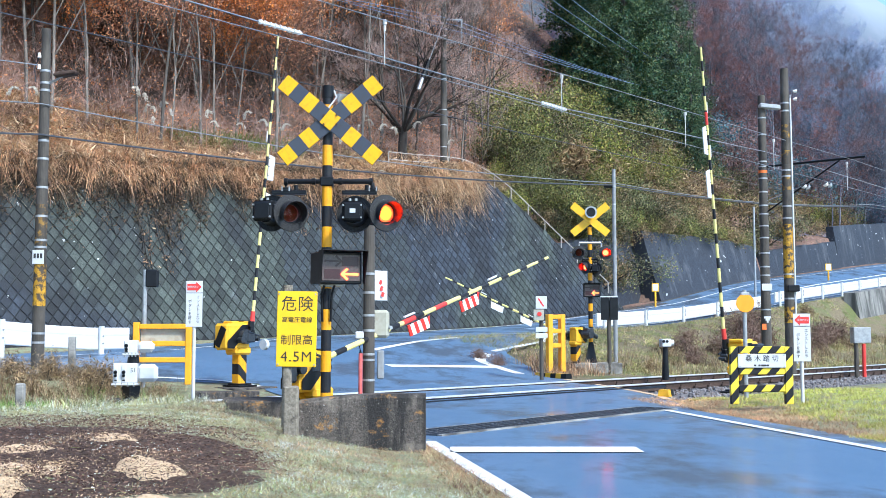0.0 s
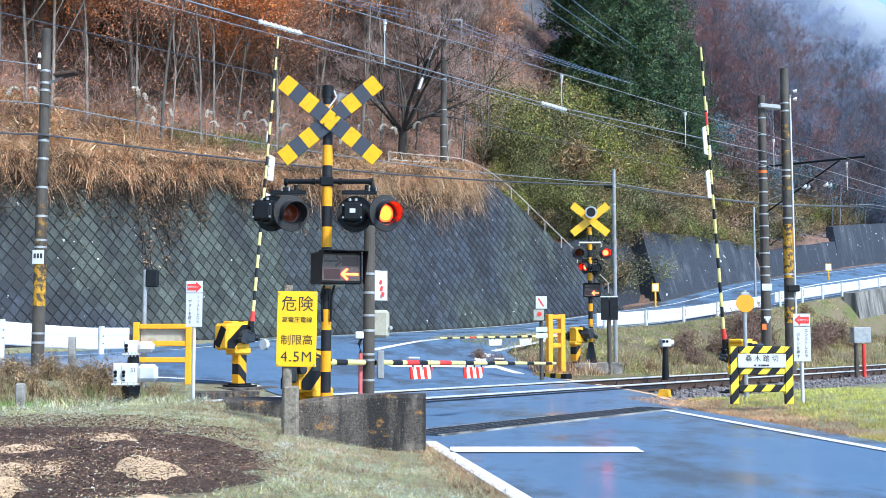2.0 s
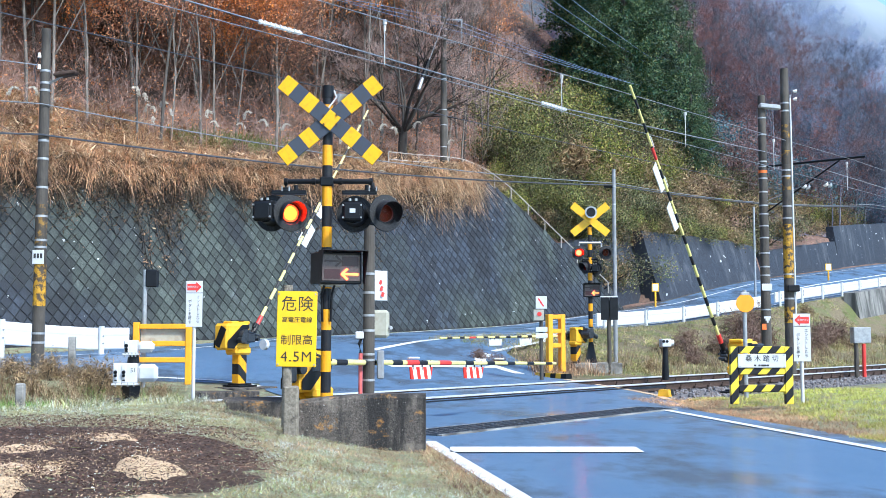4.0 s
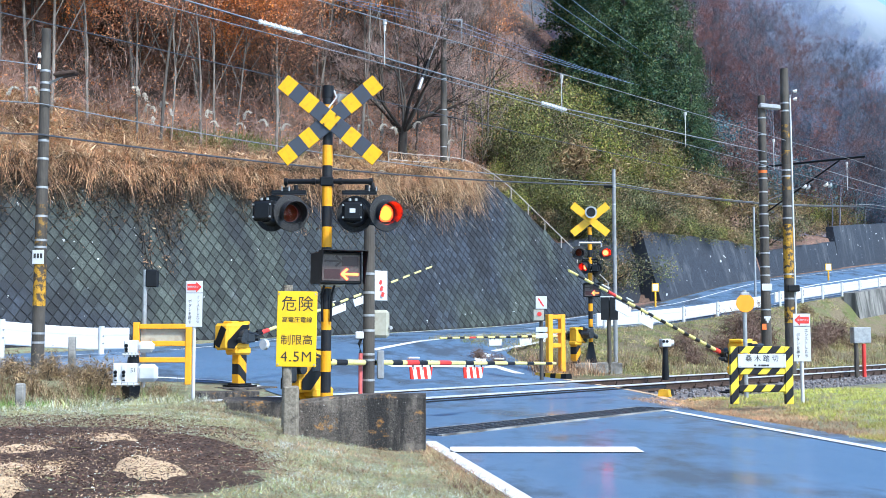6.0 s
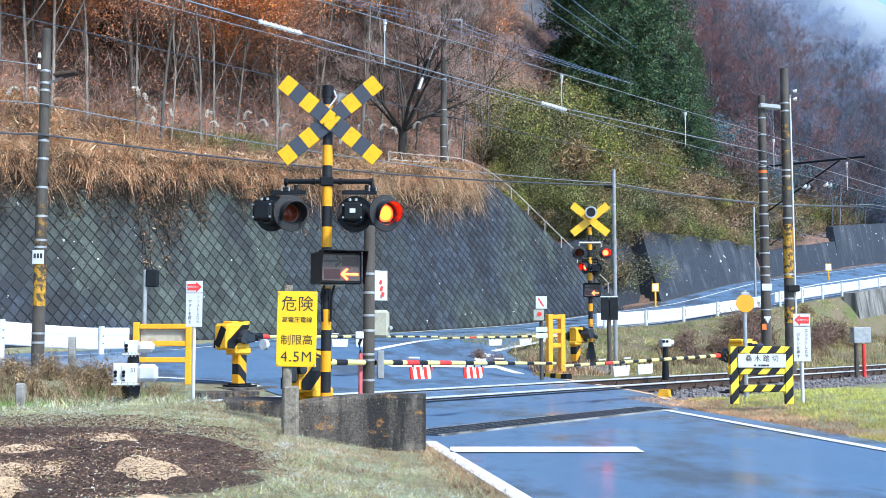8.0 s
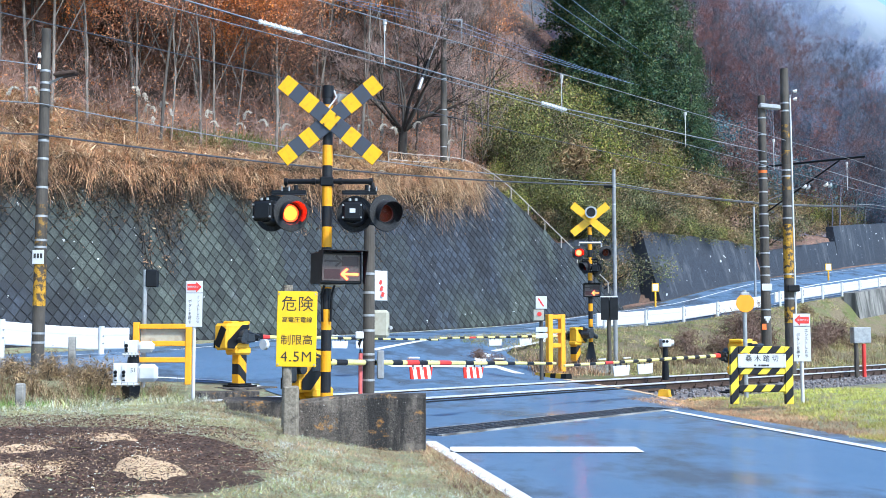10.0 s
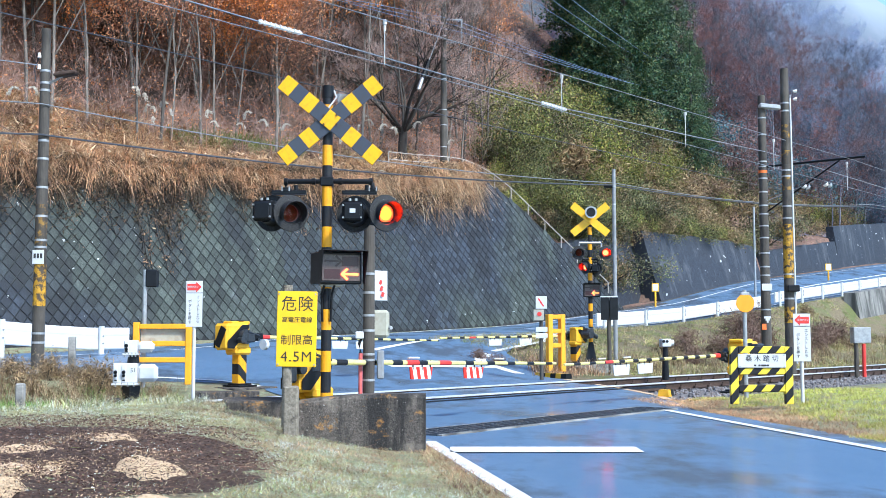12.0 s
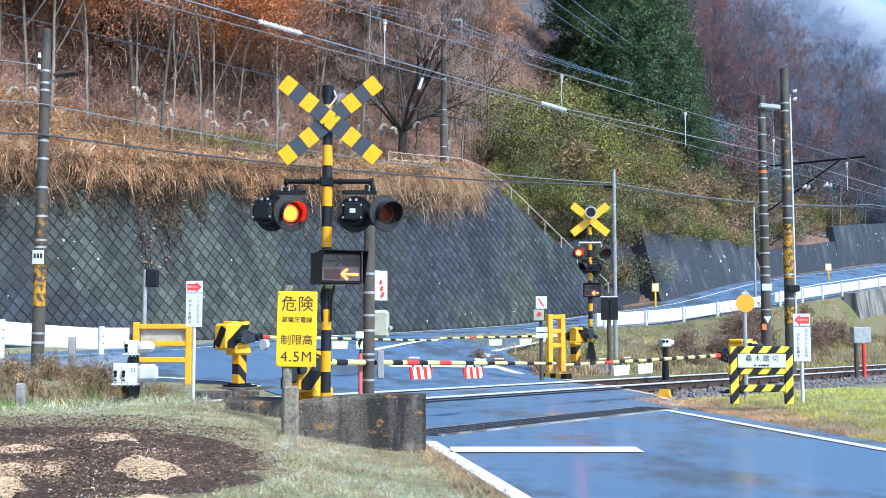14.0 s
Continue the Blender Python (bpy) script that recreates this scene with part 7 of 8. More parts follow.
def on_ground(u0, u1, v0, v1, keep=None):
    def where(rng):
        u, v = rng.uniform(u0, u1), rng.uniform(v0, v1)
        x, y = xy(u, v)
        if keep and not keep(x, y, u, v):
            return None
        return x, y, height(x, y) - 0.03
    return where


def wall_fringe(rng):
    u = rng.uniform(11, 39.6)
    v = 30.25 + 0.28 * (wall_top(u) - road_rise(u)) + abs(rng.normal(0, 0.6)) - 0.3
    x, y = xy(u, v)
    return x, y, max(height(x, y), wall_top(u) - 0.15) - 0.05


def wall_strip(rng):
    u = rng.uniform(11, 40)
    v = rng.uniform(31.6, 36.9 + 1.2 * smooth(31, 24, u))
    x, y = xy(u, v)
    return x, y, height(x, y) - 0.02


def hanging(rng):
    u = rng.uniform(12, 38)
    h = wall_top(u) - road_rise(u)
    lump = 0.5 + 0.5 * noise.noise((u * 0.42, 0, 7)) + 0.5 * noise.noise((u * 1.3, 4, 7))
    d = abs(rng.normal(0, 0.95)) * max(0.15, lump) * 1.6 + 0.7 * smooth(26, 16, u) * rng.random()
    p = wall_point(u, max(1.5, h - d), 0.05)
    return tuple(p)


TOWARD = math.atan2(-SU, CU)
def either(rng):
    return wall_strip(rng) if rng.random() < 0.62 else wall_fringe(rng)


grass("hanging_grass", 1, 24000, wall_fringe, (0.3, 0.95), (0.6, 1.7), (0.014, 0.034), "straw", "long dry grass arching over the top of the wall", 0.07, 2.1, None, (40, 110), 0.8)
grass("terrace_grass", 2, 21000, wall_strip, (0.6, 1.4), (0.6, 1.7), (0.02, 0.045), "straw", "tall tufted brown grass along the top of the wall", 0.06, 1.9, None, (80, 170), 0.8)
grass("bright_grass", 5, 6500, either, (0.6, 1.5), (0.6, 1.9), (0.02, 0.05), "straw_bright", "pale bleached grass leaves on top of the wall", 0.05, 2.0, None, (6, 45), 0.8)


def straw_tangle():
    rng = np.random.default_rng(33)
    c = np.array([either(rng) for _ in range(15000)]) + np.stack([rng.normal(0, 0.1, 15000), rng.normal(0, 0.1, 15000), rng.uniform(-0.1, 0.55, 15000)], 1)
    for name, pts, mt in (("straw_tangle", c[:10500], "straw"), ("bleached_tangle", c[10500:], "straw_bright")):
        tagged(new(name, raw_mesh(name, leaf_quads(rng, pts, (0.15, 0.5), 0.0, 0.09), 4, mt, 4)), "tangled broken dry grass on top of the wall", "grass", kind="stuff")


straw_tangle()


def upper_strip(rng):
    u = rng.uniform(16, 31)
    x, y = xy(u, 37.0 + rng.uniform(-0.6, 1.7) * smooth(32, 23, u))
    return x, y, height(x, y)


grass("upper_grass", 7, 12000, upper_strip, (0.5, 1.3), (0.5, 1.6), (0.018, 0.042), "straw", "tall dry grass at the back of the terrace", 0.08, 1.5, None, (30, 110), 0.8)
grass("upper_bright_grass", 8, 3500, upper_strip, (0.6, 1.4), (0.5, 1.7), (0.02, 0.045), "straw_bright", "pale tall grass at the back of the terrace", 0.08, 1.5, None, (8, 40), 0.8)


def terrace_edge(rng):
    u = rng.uniform(27.5, 35)
    x, y = xy(u, 37.4 + rng.normal(0, 0.2))
    return x, y, height(x, y) + 0.1


grass("terrace_greens", 6, 2600, terrace_edge, (0.3, 0.7), (0.3, 1.2), (0.03, 0.06), "grass_green", "green grass along the back of the terrace", 0.2)


def wall_tangle():
    """Dead creepers matted over the upper part of the wall."""
    rng = np.random.default_rng(31)
    pts = []
    while len(pts) < 24000:
        p = hanging(rng)
        pts.append((p[0], p[1], p[2] + 0.1))
    q = twig_quads(rng, np.array(pts), 1, (0.15, 0.55), 0.009)
    tagged(new("creeper_tangle", raw_mesh("creeper_tangle", q, 4, "vine", 4)), "matted dead brown creepers on the upper wall", "vine", kind="stuff")
    c = np.array(pts)[:15000] + rng.normal(0, 0.08, (15000, 3))
    tagged(new("creeper_leaves", raw_mesh("creeper_leaves", leaf_quads(rng, c, (0.06, 0.16), 0, 0.5), 4, "vine", 4)), "withered creeper leaves on the upper wall", "vine", kind="stuff")


wall_tangle()


def hanging_straw(rng):
    u = rng.uniform(12, 39)
    lump = noise.noise((u * 0.9, 0, 7)) + 0.6 * noise.noise((u * 2.3, 4, 7))
    if lump < 0.0:
        return None
    h = wall_top(u) - road_rise(u) - abs(rng.normal(0, 0.7)) * (lump + 0.3)
    return tuple(wall_point(u, max(1.8, h), 0.06))


def brink(rng):
    u = rng.uniform(11.5, 40)
    h = wall_top(u) - road_rise(u)
    v = 29.95 + 0.28 * h + rng.uniform(-0.1, 2.6) ** 1.0
    x, y = xy(u, v)
    return x, y, max(height(x, y), wall_top(u)) - 0.05 - 0.25 * rng.random() * (v < 30.1 + 0.28 * h)


grass("brink_tufts", 51, 15000, brink, (0.5, 1.15), (0.5, 1.2), (0.012, 0.028), "rust_straw", "reddish-brown tufts drooping over the brink of the wall", 0.07, 1.35, TOWARD, (30, 90), 0.9)
grass("brink_pale_tufts", 52, 4200, brink, (0.5, 1.2), (0.5, 1.2), (0.012, 0.026), "straw_bright", "pale tufts drooping over the brink of the wall", 0.05, 1.35, TOWARD, (6, 26), 0.9)


def face_tuft(rng):
    u = rng.uniform(11.5, 39.5)
    drop = abs(rng.normal(0, 0.42)) * (0.8 + 0.9 * noise.noise((u * 0.8, 2, 7)))
    return tuple(wall_point(u, wall_top(u) - road_rise(u) - max(-0.1, drop), 0.16))


grass("face_tufts", 54, 9500, face_tuft, (0.35, 0.85), (0.3, 0.9), (0.012, 0.026), "rust_straw", "rust-brown tufts hanging down the face of the wall", 0.09, 2.0, TOWARD, (14, 50), 0.8)


def right_mane(rng):
    u = 36.5 + 3.4 * rng.random() ** 0.7 if rng.random() < 0.6 else rng.uniform(30, 39.5)
    h = wall_top(u) - road_rise(u) - abs(rng.normal(0, 0.6)) + 0.35
    return tuple(wall_point(u, h, 0.08))


grass("tan_mane", 41, 6500, right_mane, (0.4, 1.1), (0.35, 1.5), (0.014, 0.03), "straw", "long tan grass drooping over the end of the wall", 0.16, 2.6, TOWARD, (20, 60), 1.4)
grass("pale_mane", 42, 2600, right_mane, (0.4, 1.1), (0.35, 1.5), (0.012, 0.026), "straw_bright", "bleached grass drooping over the end of the wall", 0.14, 2.6, TOWARD, (10, 30), 1.4)
grass("hanging_straw", 4, 4200, hanging_straw, (0.3, 0.8), (0.4, 1.4), (0.016, 0.036), "straw", "long straw-coloured grass hanging down the wall", 0.12, 2.4, TOWARD, (8, 30), 1.2)


def vines():
    rnd = random.Random(12)
    for i in range(26):
        u = rnd.uniform(14, 38) if i > 7 else rnd.uniform(20.5, 24.5)
        h = wall_top(u) - road_rise(u) - 0.3
        ln = rnd.uniform(0.8, 2.2) if i > 7 else rnd.uniform(2.0, 4.0)
        pts = []
        uu = u
        for k in range(9):
            pts.append(wall_point(uu, max(0.2, h - ln * k / 8), 0.07))
            uu += rnd.uniform(-0.12, 0.16)
        t = thing("hanging_vine", "dead leafless vine hanging down the wall", "vine", pose(0, 0, 0), "hanging vines")
        part("stem", tube(B(), pts, 0.016, 5), "bark_dark", t)
        rng = np.random.default_rng(i)
        c = np.repeat(np.array([tuple(p) for p in pts]), 14, axis=0) + rng.normal(0, 0.11, (126, 3))
        ob = new("dry_leaves", raw_mesh("dry_leaves", leaf_quads(rng, c, (0.05, 0.16), 0, 0.3), 4, "vine" if i % 3 else "straw", 4))
        ob.parent = t


vines()


def undergrowth():
    """Thin stems, twigs and leaf tatters between the trees of the hillside."""
    rng = np.random.default_rng(55)
    n = 105000
    v = 36.6 + 34 * rng.uniform(0, 1, n) ** 1.6
    u = rng.uniform(8, 92, n)
    pts = np.array([(*xy(a, b), 0.0) for a, b in zip(u, v)])
    keep = (pts[:, 0] / pts[:, 1] > -0.44) & (pts[:, 0] / pts[:, 1] < 0.30)
    pts = pts[keep]
    pts[:, 2] = [height(p[0], p[1]) for p in pts] + rng.uniform(0, 1, len(pts)) ** 2 * 3.2
    q = twig_quads(rng, pts, 1, (0.25, 0.95), 0.007)
    tagged(new("undergrowth", raw_mesh("undergrowth", q, 4, "leaf_red", 4)), "tangled bare undergrowth on the hillside", "undergrowth", kind="stuff")
    m = len(pts)
    c = pts[rng.integers(0, m, 40000)] + rng.normal(0, 0.4, (40000, 3))
    c = c[(c[:, 0] / c[:, 1] < 0.12)]
    q = leaf_quads(rng, c, (0.06, 0.13), 0.0, 0.5)
    tagged(new("dry_undergrowth_leaves", raw_mesh("dry_undergrowth_leaves", q, 4, "leaf_brown", 4)), "dry orange leaves in the undergrowth", "undergrowth", kind="stuff")


undergrowth()


def fallen_leaves():
    rng = np.random.default_rng(58)
    n = 60000
    v = 36.4 + 26 * rng.uniform(0, 1, n) ** 1.5
    u = rng.uniform(8, 70, n)
    pts = np.array([(*xy(a, b), 0.0) for a, b in zip(u, v)])
    r = pts[:, 0] / pts[:, 1]
    pts = pts[(r > -0.44) & (r < 0.12)]
    pts[:, 2] = [height(p[0], p[1]) + 0.03 for p in pts] + rng.uniform(0, 0.25, len(pts))
    half = len(pts) * 2 // 5
    for name, part_pts, mt, lab in (("fallen_leaves", pts[:half], "leaf_brown", "fallen orange leaves on the hillside"), ("dark_leaf_litter", pts[half:], "vine", "rotting dark leaf litter and sticks on the hillside")):
        q = leaf_quads(rng, part_pts, (0.07, 0.2), 0.0, 0.45 if mt == "leaf_brown" else 0.2)
        tagged(new(name, raw_mesh(name, q, 4, mt, 4)), lab, "leaf litter", kind="stuff")


fallen_leaves()


def far_undergrowth():
    rng = np.random.default_rng(56)
    y = rng.uniform(92, 190, 30000)
    x = y * rng.uniform(0.19, 0.44, 30000)
    v = SU * y - CU * x
    pts = np.stack([x, y, np.zeros(30000)], 1)[(v > 33.5) & (x / y < 0.36)][:7000]
    pts[:, 2] = [height(p[0], p[1]) for p in pts] + rng.uniform(0, 1, len(pts)) ** 2 * 5
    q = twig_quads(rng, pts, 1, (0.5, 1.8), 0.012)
    # same haze-tinted twig tones as the far woods
    tagged(new("far_undergrowth", raw_mesh("far_undergrowth", q, 4, "twig_haze_blue", 4)), "brush on the far slope, tinted grey-blue as haze", "undergrowth", kind="stuff")


far_undergrowth()


def plumes():
    rnd = random.Random(3)
    first = None
    for i in range(30):
        u = rnd.uniform(14, 40)
        v = rnd.uniform(31.4, 37.6)
        x, y = xy(u, v)
        m = pose(x, y, height(x, y) - 0.05, rnd.uniform(-6, 6), rnd.uniform(-6, 6), rnd.uniform(0, 360))
        if first is None:
            first = thing("pampas_stalk", "pampas grass stalk with a pale feathery plume", "grass", m, "pampas stalks")
            part("stalk", tube(B(), [(0, 0, 0), (0.03, 0, 0.9), (0.1, 0, 1.75)], 0.012, 5), "straw", first)
            rng = np.random.default_rng(1)
            t = rng.uniform(0, 1, 160)
            c = np.stack([0.1 + 0.30 * t ** 2 + rng.normal(0, 0.02, 160), rng.normal(0, 0.02, 160), 1.6 + 0.55 * t - 0.35 * t ** 3], 1)
            ob = new("plume", raw_mesh("plume", leaf_quads(rng, c, (0.06, 0.14), 0, 0.3), 4, "plume", 4))
            ob.parent = first
        else:
            o = copy_thing(first, m)
            s = rnd.uniform(0.8, 1.25)
            o.scale = (s, s, s)


plumes()


# ---------- verges ----------
def in_mulch(x, y):
    return ((x + 2.75) / 1.82) ** 2 + ((y - 6.1) / 2.48) ** 2 < 1 + 0.12 * noise.noise((x * 1.3, y * 1.3, 0))


def near_bank(rng):
    y = rng.uniform(4.2, 14.5)
    x = rng.uniform(-0.42 * y, 0.12 * y)
    u, v = uv(x, y)
    if v > 10.4 or x > left_edge(y) - 0.03 - 0.08 * rng.random() or (in_mulch(x, y) and rng.random() > 0.10):
        return None
    if -1.6 < x < -0.15 and 9.44 < y < 9.75:
        return None
    return x, y, height(x, y) - 0.03


def right_verge(rng):
    y = rng.uniform(7, 17.8)
    x = right_edge(y) + 0.46 + rng.uniform(0, 5.5) ** 2 / 5.5
    u, v = uv(x, y)
    if v > 9.1 or x / y > 0.45:
        return None
    return x, y, height(x, y) - 0.03


def patchy(scale, level, seed, sign=1):
    def where(rng):
        p = near_bank(rng)
        if p is None or sign * noise.noise((p[0] * scale, p[1] * scale, seed)) + rng.normal(0, 0.12) < level:
            return None
        return p
    return where


grass("bank_grass", 11, 32000, patchy(1.1, -0.05, 2), (0.012, 0.045), (0.4, 1.5), (0.003, 0.006), "bank_green", "short green and yellow grass on the field bank", 0.035)
grass("bank_straw", 12, 26000, patchy(1.1, -0.05, 2, -1), (0.012, 0.045), (0.6, 2.0), (0.0028, 0.006), "straw_light", "dry pale grass on the field bank", 0.04)
grass("brown_grass", 28, 15000, patchy(1.7, 0.0, 9), (0.014, 0.055), (0.6, 2.0), (0.003, 0.006), "straw_weed", "dead brown grass on the field bank", 0.04)
grass("clover", 30, 2500, lambda rng: (lambda x, y: (x, y, height(x, y)))(rng.uniform(-6.6, -5.2), rng.uniform(13.6, 15.6)), (0.03, 0.1), (0.3, 1.2), (0.012, 0.025), "clover", "bright green clover beside the concrete post", 0.05)
grass("frosty_grass", 27, 30000, patchy(1.4, 0.08, 6), (0.01, 0.035), (0.5, 1.6), (0.003, 0.006), "frost", "frosted grass on the field bank", 0.03)
grass("bank_tufts", 29, 40000, near_bank, (0.01, 0.034), (0.4, 1.6), (0.003, 0.006), "bank_green", "tufted short grass on the field bank", 0.022, 0.6, None, (6, 16))
def frosted_leaves():
    """Small frosted leaves and rosettes pressed flat between the grass of the bank."""
    rng = np.random.default_rng(71)
    c = []
    while len(c) < 46000:
        p = near_bank(rng)
        if p is None or noise.noise((p[0] * 0.9, p[1] * 0.9, 14)) + rng.normal(0, 0.18) < -0.05:
            continue
        k = int(rng.integers(5, 14))
        for q in rng.normal(0, 0.022, (k, 2)):
            c.append((p[0] + q[0], p[1] + q[1], p[2] + 0.034 + 0.012 * rng.random()))
    me = raw_mesh("frosted_leaves", leaf_quads(rng, np.array(c), (0.005, 0.015), 0.4, 0.5), 4, "rosette", 4)
    tagged(new("frosted_leaves", me), "low frosted green leaves in the bank grass", "grass", kind="stuff")


frosted_leaves()


def road_fringe(rng):
    y = rng.uniform(4.2, 10.2)
    x = left_edge(y) - 0.075 - abs(rng.normal(0, 0.10))
    return x, y, height(x, y) - 0.012


def bank_brow(rng):
    x = rng.uniform(-8.0, -2.5)
    v = rng.uniform(9.5, 10.7)
    y = (v + CU * x) / SU
    return (x, y, height(x, y) - 0.02) if y > 4 and abs(x / y) < 0.45 else None


def rusty_patch(rng):
    p = near_bank(rng)
    if p is None or p[1] < 6.5 + 2.5 * noise.noise((p[0] * 1.5, p[1] * 1.5, 5)) or p[0] < -2.6:
        return None
    return p


grass("edge_straw", 43, 7000, road_fringe, (0.015, 0.05), (0.6, 2.2), (0.0025, 0.006), "straw", "flattened brown grass creeping over the road edge", 0.03)
grass("edge_pale_straw", 44, 3500, road_fringe, (0.015, 0.045), (0.6, 2.2), (0.0025, 0.005), "straw_light", "pale dead grass along the road edge", 0.03)
grass("rusty_grass", 45, 16000, rusty_patch, (0.015, 0.055), (0.5, 2.0), (0.003, 0.006), "straw", "rusty brown grass on the upper bank", 0.035)
grass("brow_grass", 46, 9000, bank_brow, (0.05, 0.15), (0.3, 1.2), (0.004, 0.008), "bank_green", "longer frosted grass along the brow of the bank", 0.05, 0.5, None, (8, 24))
grass("brow_frost", 47, 5000, bank_brow, (0.04, 0.12), (0.4, 1.4), (0.003, 0.007), "frost", "frost-white grass along the brow of the bank", 0.06, 0.6, None, (8, 24))
grass("verge_grass", 13, 24000, lambda rng: (lambda p: p if p and p[0] > right_edge(p[1]) + 0.75 + 0.9 * noise.noise((p[0] * 1.1, p[1] * 1.1, 4)) + 0.12 * max(0, p[1] - 11) else None)(right_verge(rng)), (0.02, 0.065), (0.3, 1.2), (0.005, 0.010), "verge_green", "yellow-green grass on the roadside verge", 0.06)
grass("verge_straw", 14, 16000, lambda rng: (lambda p: p if p and p[0] < right_edge(p[1]) + 0.7 + 0.9 * rng.random() + 0.12 * max(0, p[1] - 11) else None)(right_verge(rng)), (0.02, 0.07), (0.6, 1.8), (0.004, 0.008), "rust_straw", "dry brown grass along the road edge", 0.06)
grass("verge_frost", 53, 5000, right_verge, (0.015, 0.05), (0.5, 1.6), (0.004, 0.008), "straw_light", "pale flattened grass on the roadside verge", 0.07)
grass("trackside_weeds", 15, 4500, on_ground(2.5, 12.0, 13.7, 21.3, lambda x, y, u, v: x < -3.9 - 0.28 * (y - 18) and not (u > 9.6 and v > 16.8) and v < 21.2 - 0.3 * max(0, u - 5)), (0.08, 0.34), (0.4, 1.6), (0.006, 0.012), "straw_weed", "tall dry weeds between the track and the road", 0.09)
grass("brown_weeds", 26, 5500, on_ground(3.5, 11.2, 14.6, 20.8, lambda x, y, u, v: x < -5.3 - 0.2 * (y - 18) and noise.noise((x * 0.8, y * 0.8, 3)) > -0.15), (0.2, 0.5), (0.4, 1.5), (0.007, 0.014), "straw_weed", "bushy brown weeds beside the pole", 0.12, 0.9, None, (20, 50))
grass("trackside_greens", 16, 4500, on_ground(2.5, 12.0, 13.7, 21.3, lambda x, y, u, v: x < -4.2 - 0.28 * (y - 18) and not (u > 9.6 and v > 16.8)), (0.06, 0.22), (0.4, 1.2), (0.01, 0.02), "grass_green", "low green weeds beside the track", 0.08)
grass("slope_grass", 17, 34000, on_ground(24.6, 56, 14.0, 21.6), (0.05, 0.17), (0.5, 1.8), (0.009, 0.018), "slope_mix", "short brown-green grass on the bank below the road", 0.12)
grass("slope_weeds", 18, 5000, on_ground(23, 70, 13.6, 17.5, lambda x, y, u, v: not (u < 25.6 and v < 16.2)), (0.2, 0.6), (0.2, 0.8), (0.008, 0.016), "straw_weed", "dry brown weeds along the far side of the track", 0.12)
grass("curb_weeds", 19, 1500, on_ground(21.2, 24.5, 15.0, 20.5, lambda x, y, u, v: x > 2.25), (0.1, 0.4), (0.3, 1.0), (0.007, 0.015), "straw", "dry weeds round the barrier machine", 0.1)


def mulch_bed():
    bm = B()
    n, rings = 60, 18
    grid = []
    for k in range(rings + 1):
        f = k / rings
        row = []
        for i in range(n):
            a = i * math.tau / n
            wob = 1 + 0.10 * noise.noise((math.cos(a) * 2, math.sin(a) * 2, 5))
            x, y = -2.75 + 2.0 * f * wob * math.cos(a), 6.1 + 2.7 * f * wob * math.sin(a)
            lump = 0.05 * noise.noise((x * 1.8, y * 1.8, 2)) + 0.03 * noise.noise((x * 6, y * 6, 4))
            row.append(bm.verts.new((x, y, height(x, y) - 0.04 + (0.075 + lump) * (1 - f ** 3))))
        grid.append(row)
    for a, b in zip(grid, grid[1:]):
        for i in range(n):
            q = (i + 1) % n
            bm.faces.new((a[i], b[i], b[q], a[q]))
    ob = setting("mulch_bed", bm, "mulch", "bed of dark rotting mulch in the field", "ground")
    for p in ob.data.polygons:
        p.use_smooth = True
    rng = np.random.default_rng(21)
    c = []
    while len(c) < 30000:
        x, y = -2.75 + rng.uniform(-2.1, 2.1), 6.1 + rng.uniform(-2.8, 2.8)
        if in_mulch(x, y):
            c.append((x, y, height(x, y) + 0.035 + 0.05 * noise.noise((x * 1.8, y * 1.8, 2)) + rng.uniform(-0.01, 0.045)))
    me = raw_mesh("mulch_chips", leaf_quads(rng, np.array(c), (0.006, 0.026), 0.3, 0.35), 4, "mulch_chip", 4)
    tagged(new("mulch_chips", me), "loose dark bark chips and stalks", "mulch", kind="stuff")
    c = []
    while len(c) < 1300:
        x, y = -2.75 + rng.uniform(-2.1, 2.1), 6.1 + rng.uniform(-2.8, 2.8)
        if in_mulch(x, y) and noise.noise((x * 2.1, y * 2.1, 12)) > 0.05:
            c.append((x, y, height(x, y) + 0.05 + 0.05 * noise.noise((x * 1.8, y * 1.8, 2)) + rng.uniform(0, 0.03)))
    me = raw_mesh("frosted_sprouts", leaf_quads(rng, np.array(c), (0.006, 0.02), 0.2, 0.3), 4, "frost", 4)
    tagged(new("frosted_sprouts", me), "frosted sprouts and dead stalks on the mulch", "grass", kind="stuff")
    for name, n, mt, lab, size in (("dead_stalks", 15000, "mulch_chip", "rotting dark stalks and roots on the mulch", (0.02, 0.09)), ("pale_stalks", 1300, "straw_light", "bleached stalks strewn over the mulch", (0.02, 0.08))):
        c = []
        while len(c) < n:
            a, f = rng.uniform(0, math.tau), rng.random() ** (0.5 if mt == "mulch_chip" else 0.22)
            x, y = -2.75 + 1.95 * f * math.cos(a), 6.1 + 2.6 * f * math.sin(a)
            c.append((x, y, height(x, y) + 0.035 + 0.05 * noise.noise((x * 1.8, y * 1.8, 2)) + rng.uniform(0, 0.035)))
        me = raw_mesh(name, leaf_quads(rng, np.array(c), size, 0.75, 0.06), 4, mt, 4)
        tagged(new(name, me), lab, "mulch", kind="stuff")
    heaps = ((-2.04, 7.0, 0.17, 0.26), (-1.46, 5.6, 0.17, 0.25), (-2.37, 6.4, 0.2, 0.28), (-2.05, 5.4, 0.12, 0.24), (-1.87, 5.45, 0.07, 0.14), (-1.19, 4.28, 0.19, 0.3), (-1.78, 4.55, 0.06, 0.22))
    c = []
    while len(c) < 5500:
        x, y, rx, ry = heaps[int(rng.integers(0, len(heaps)))]
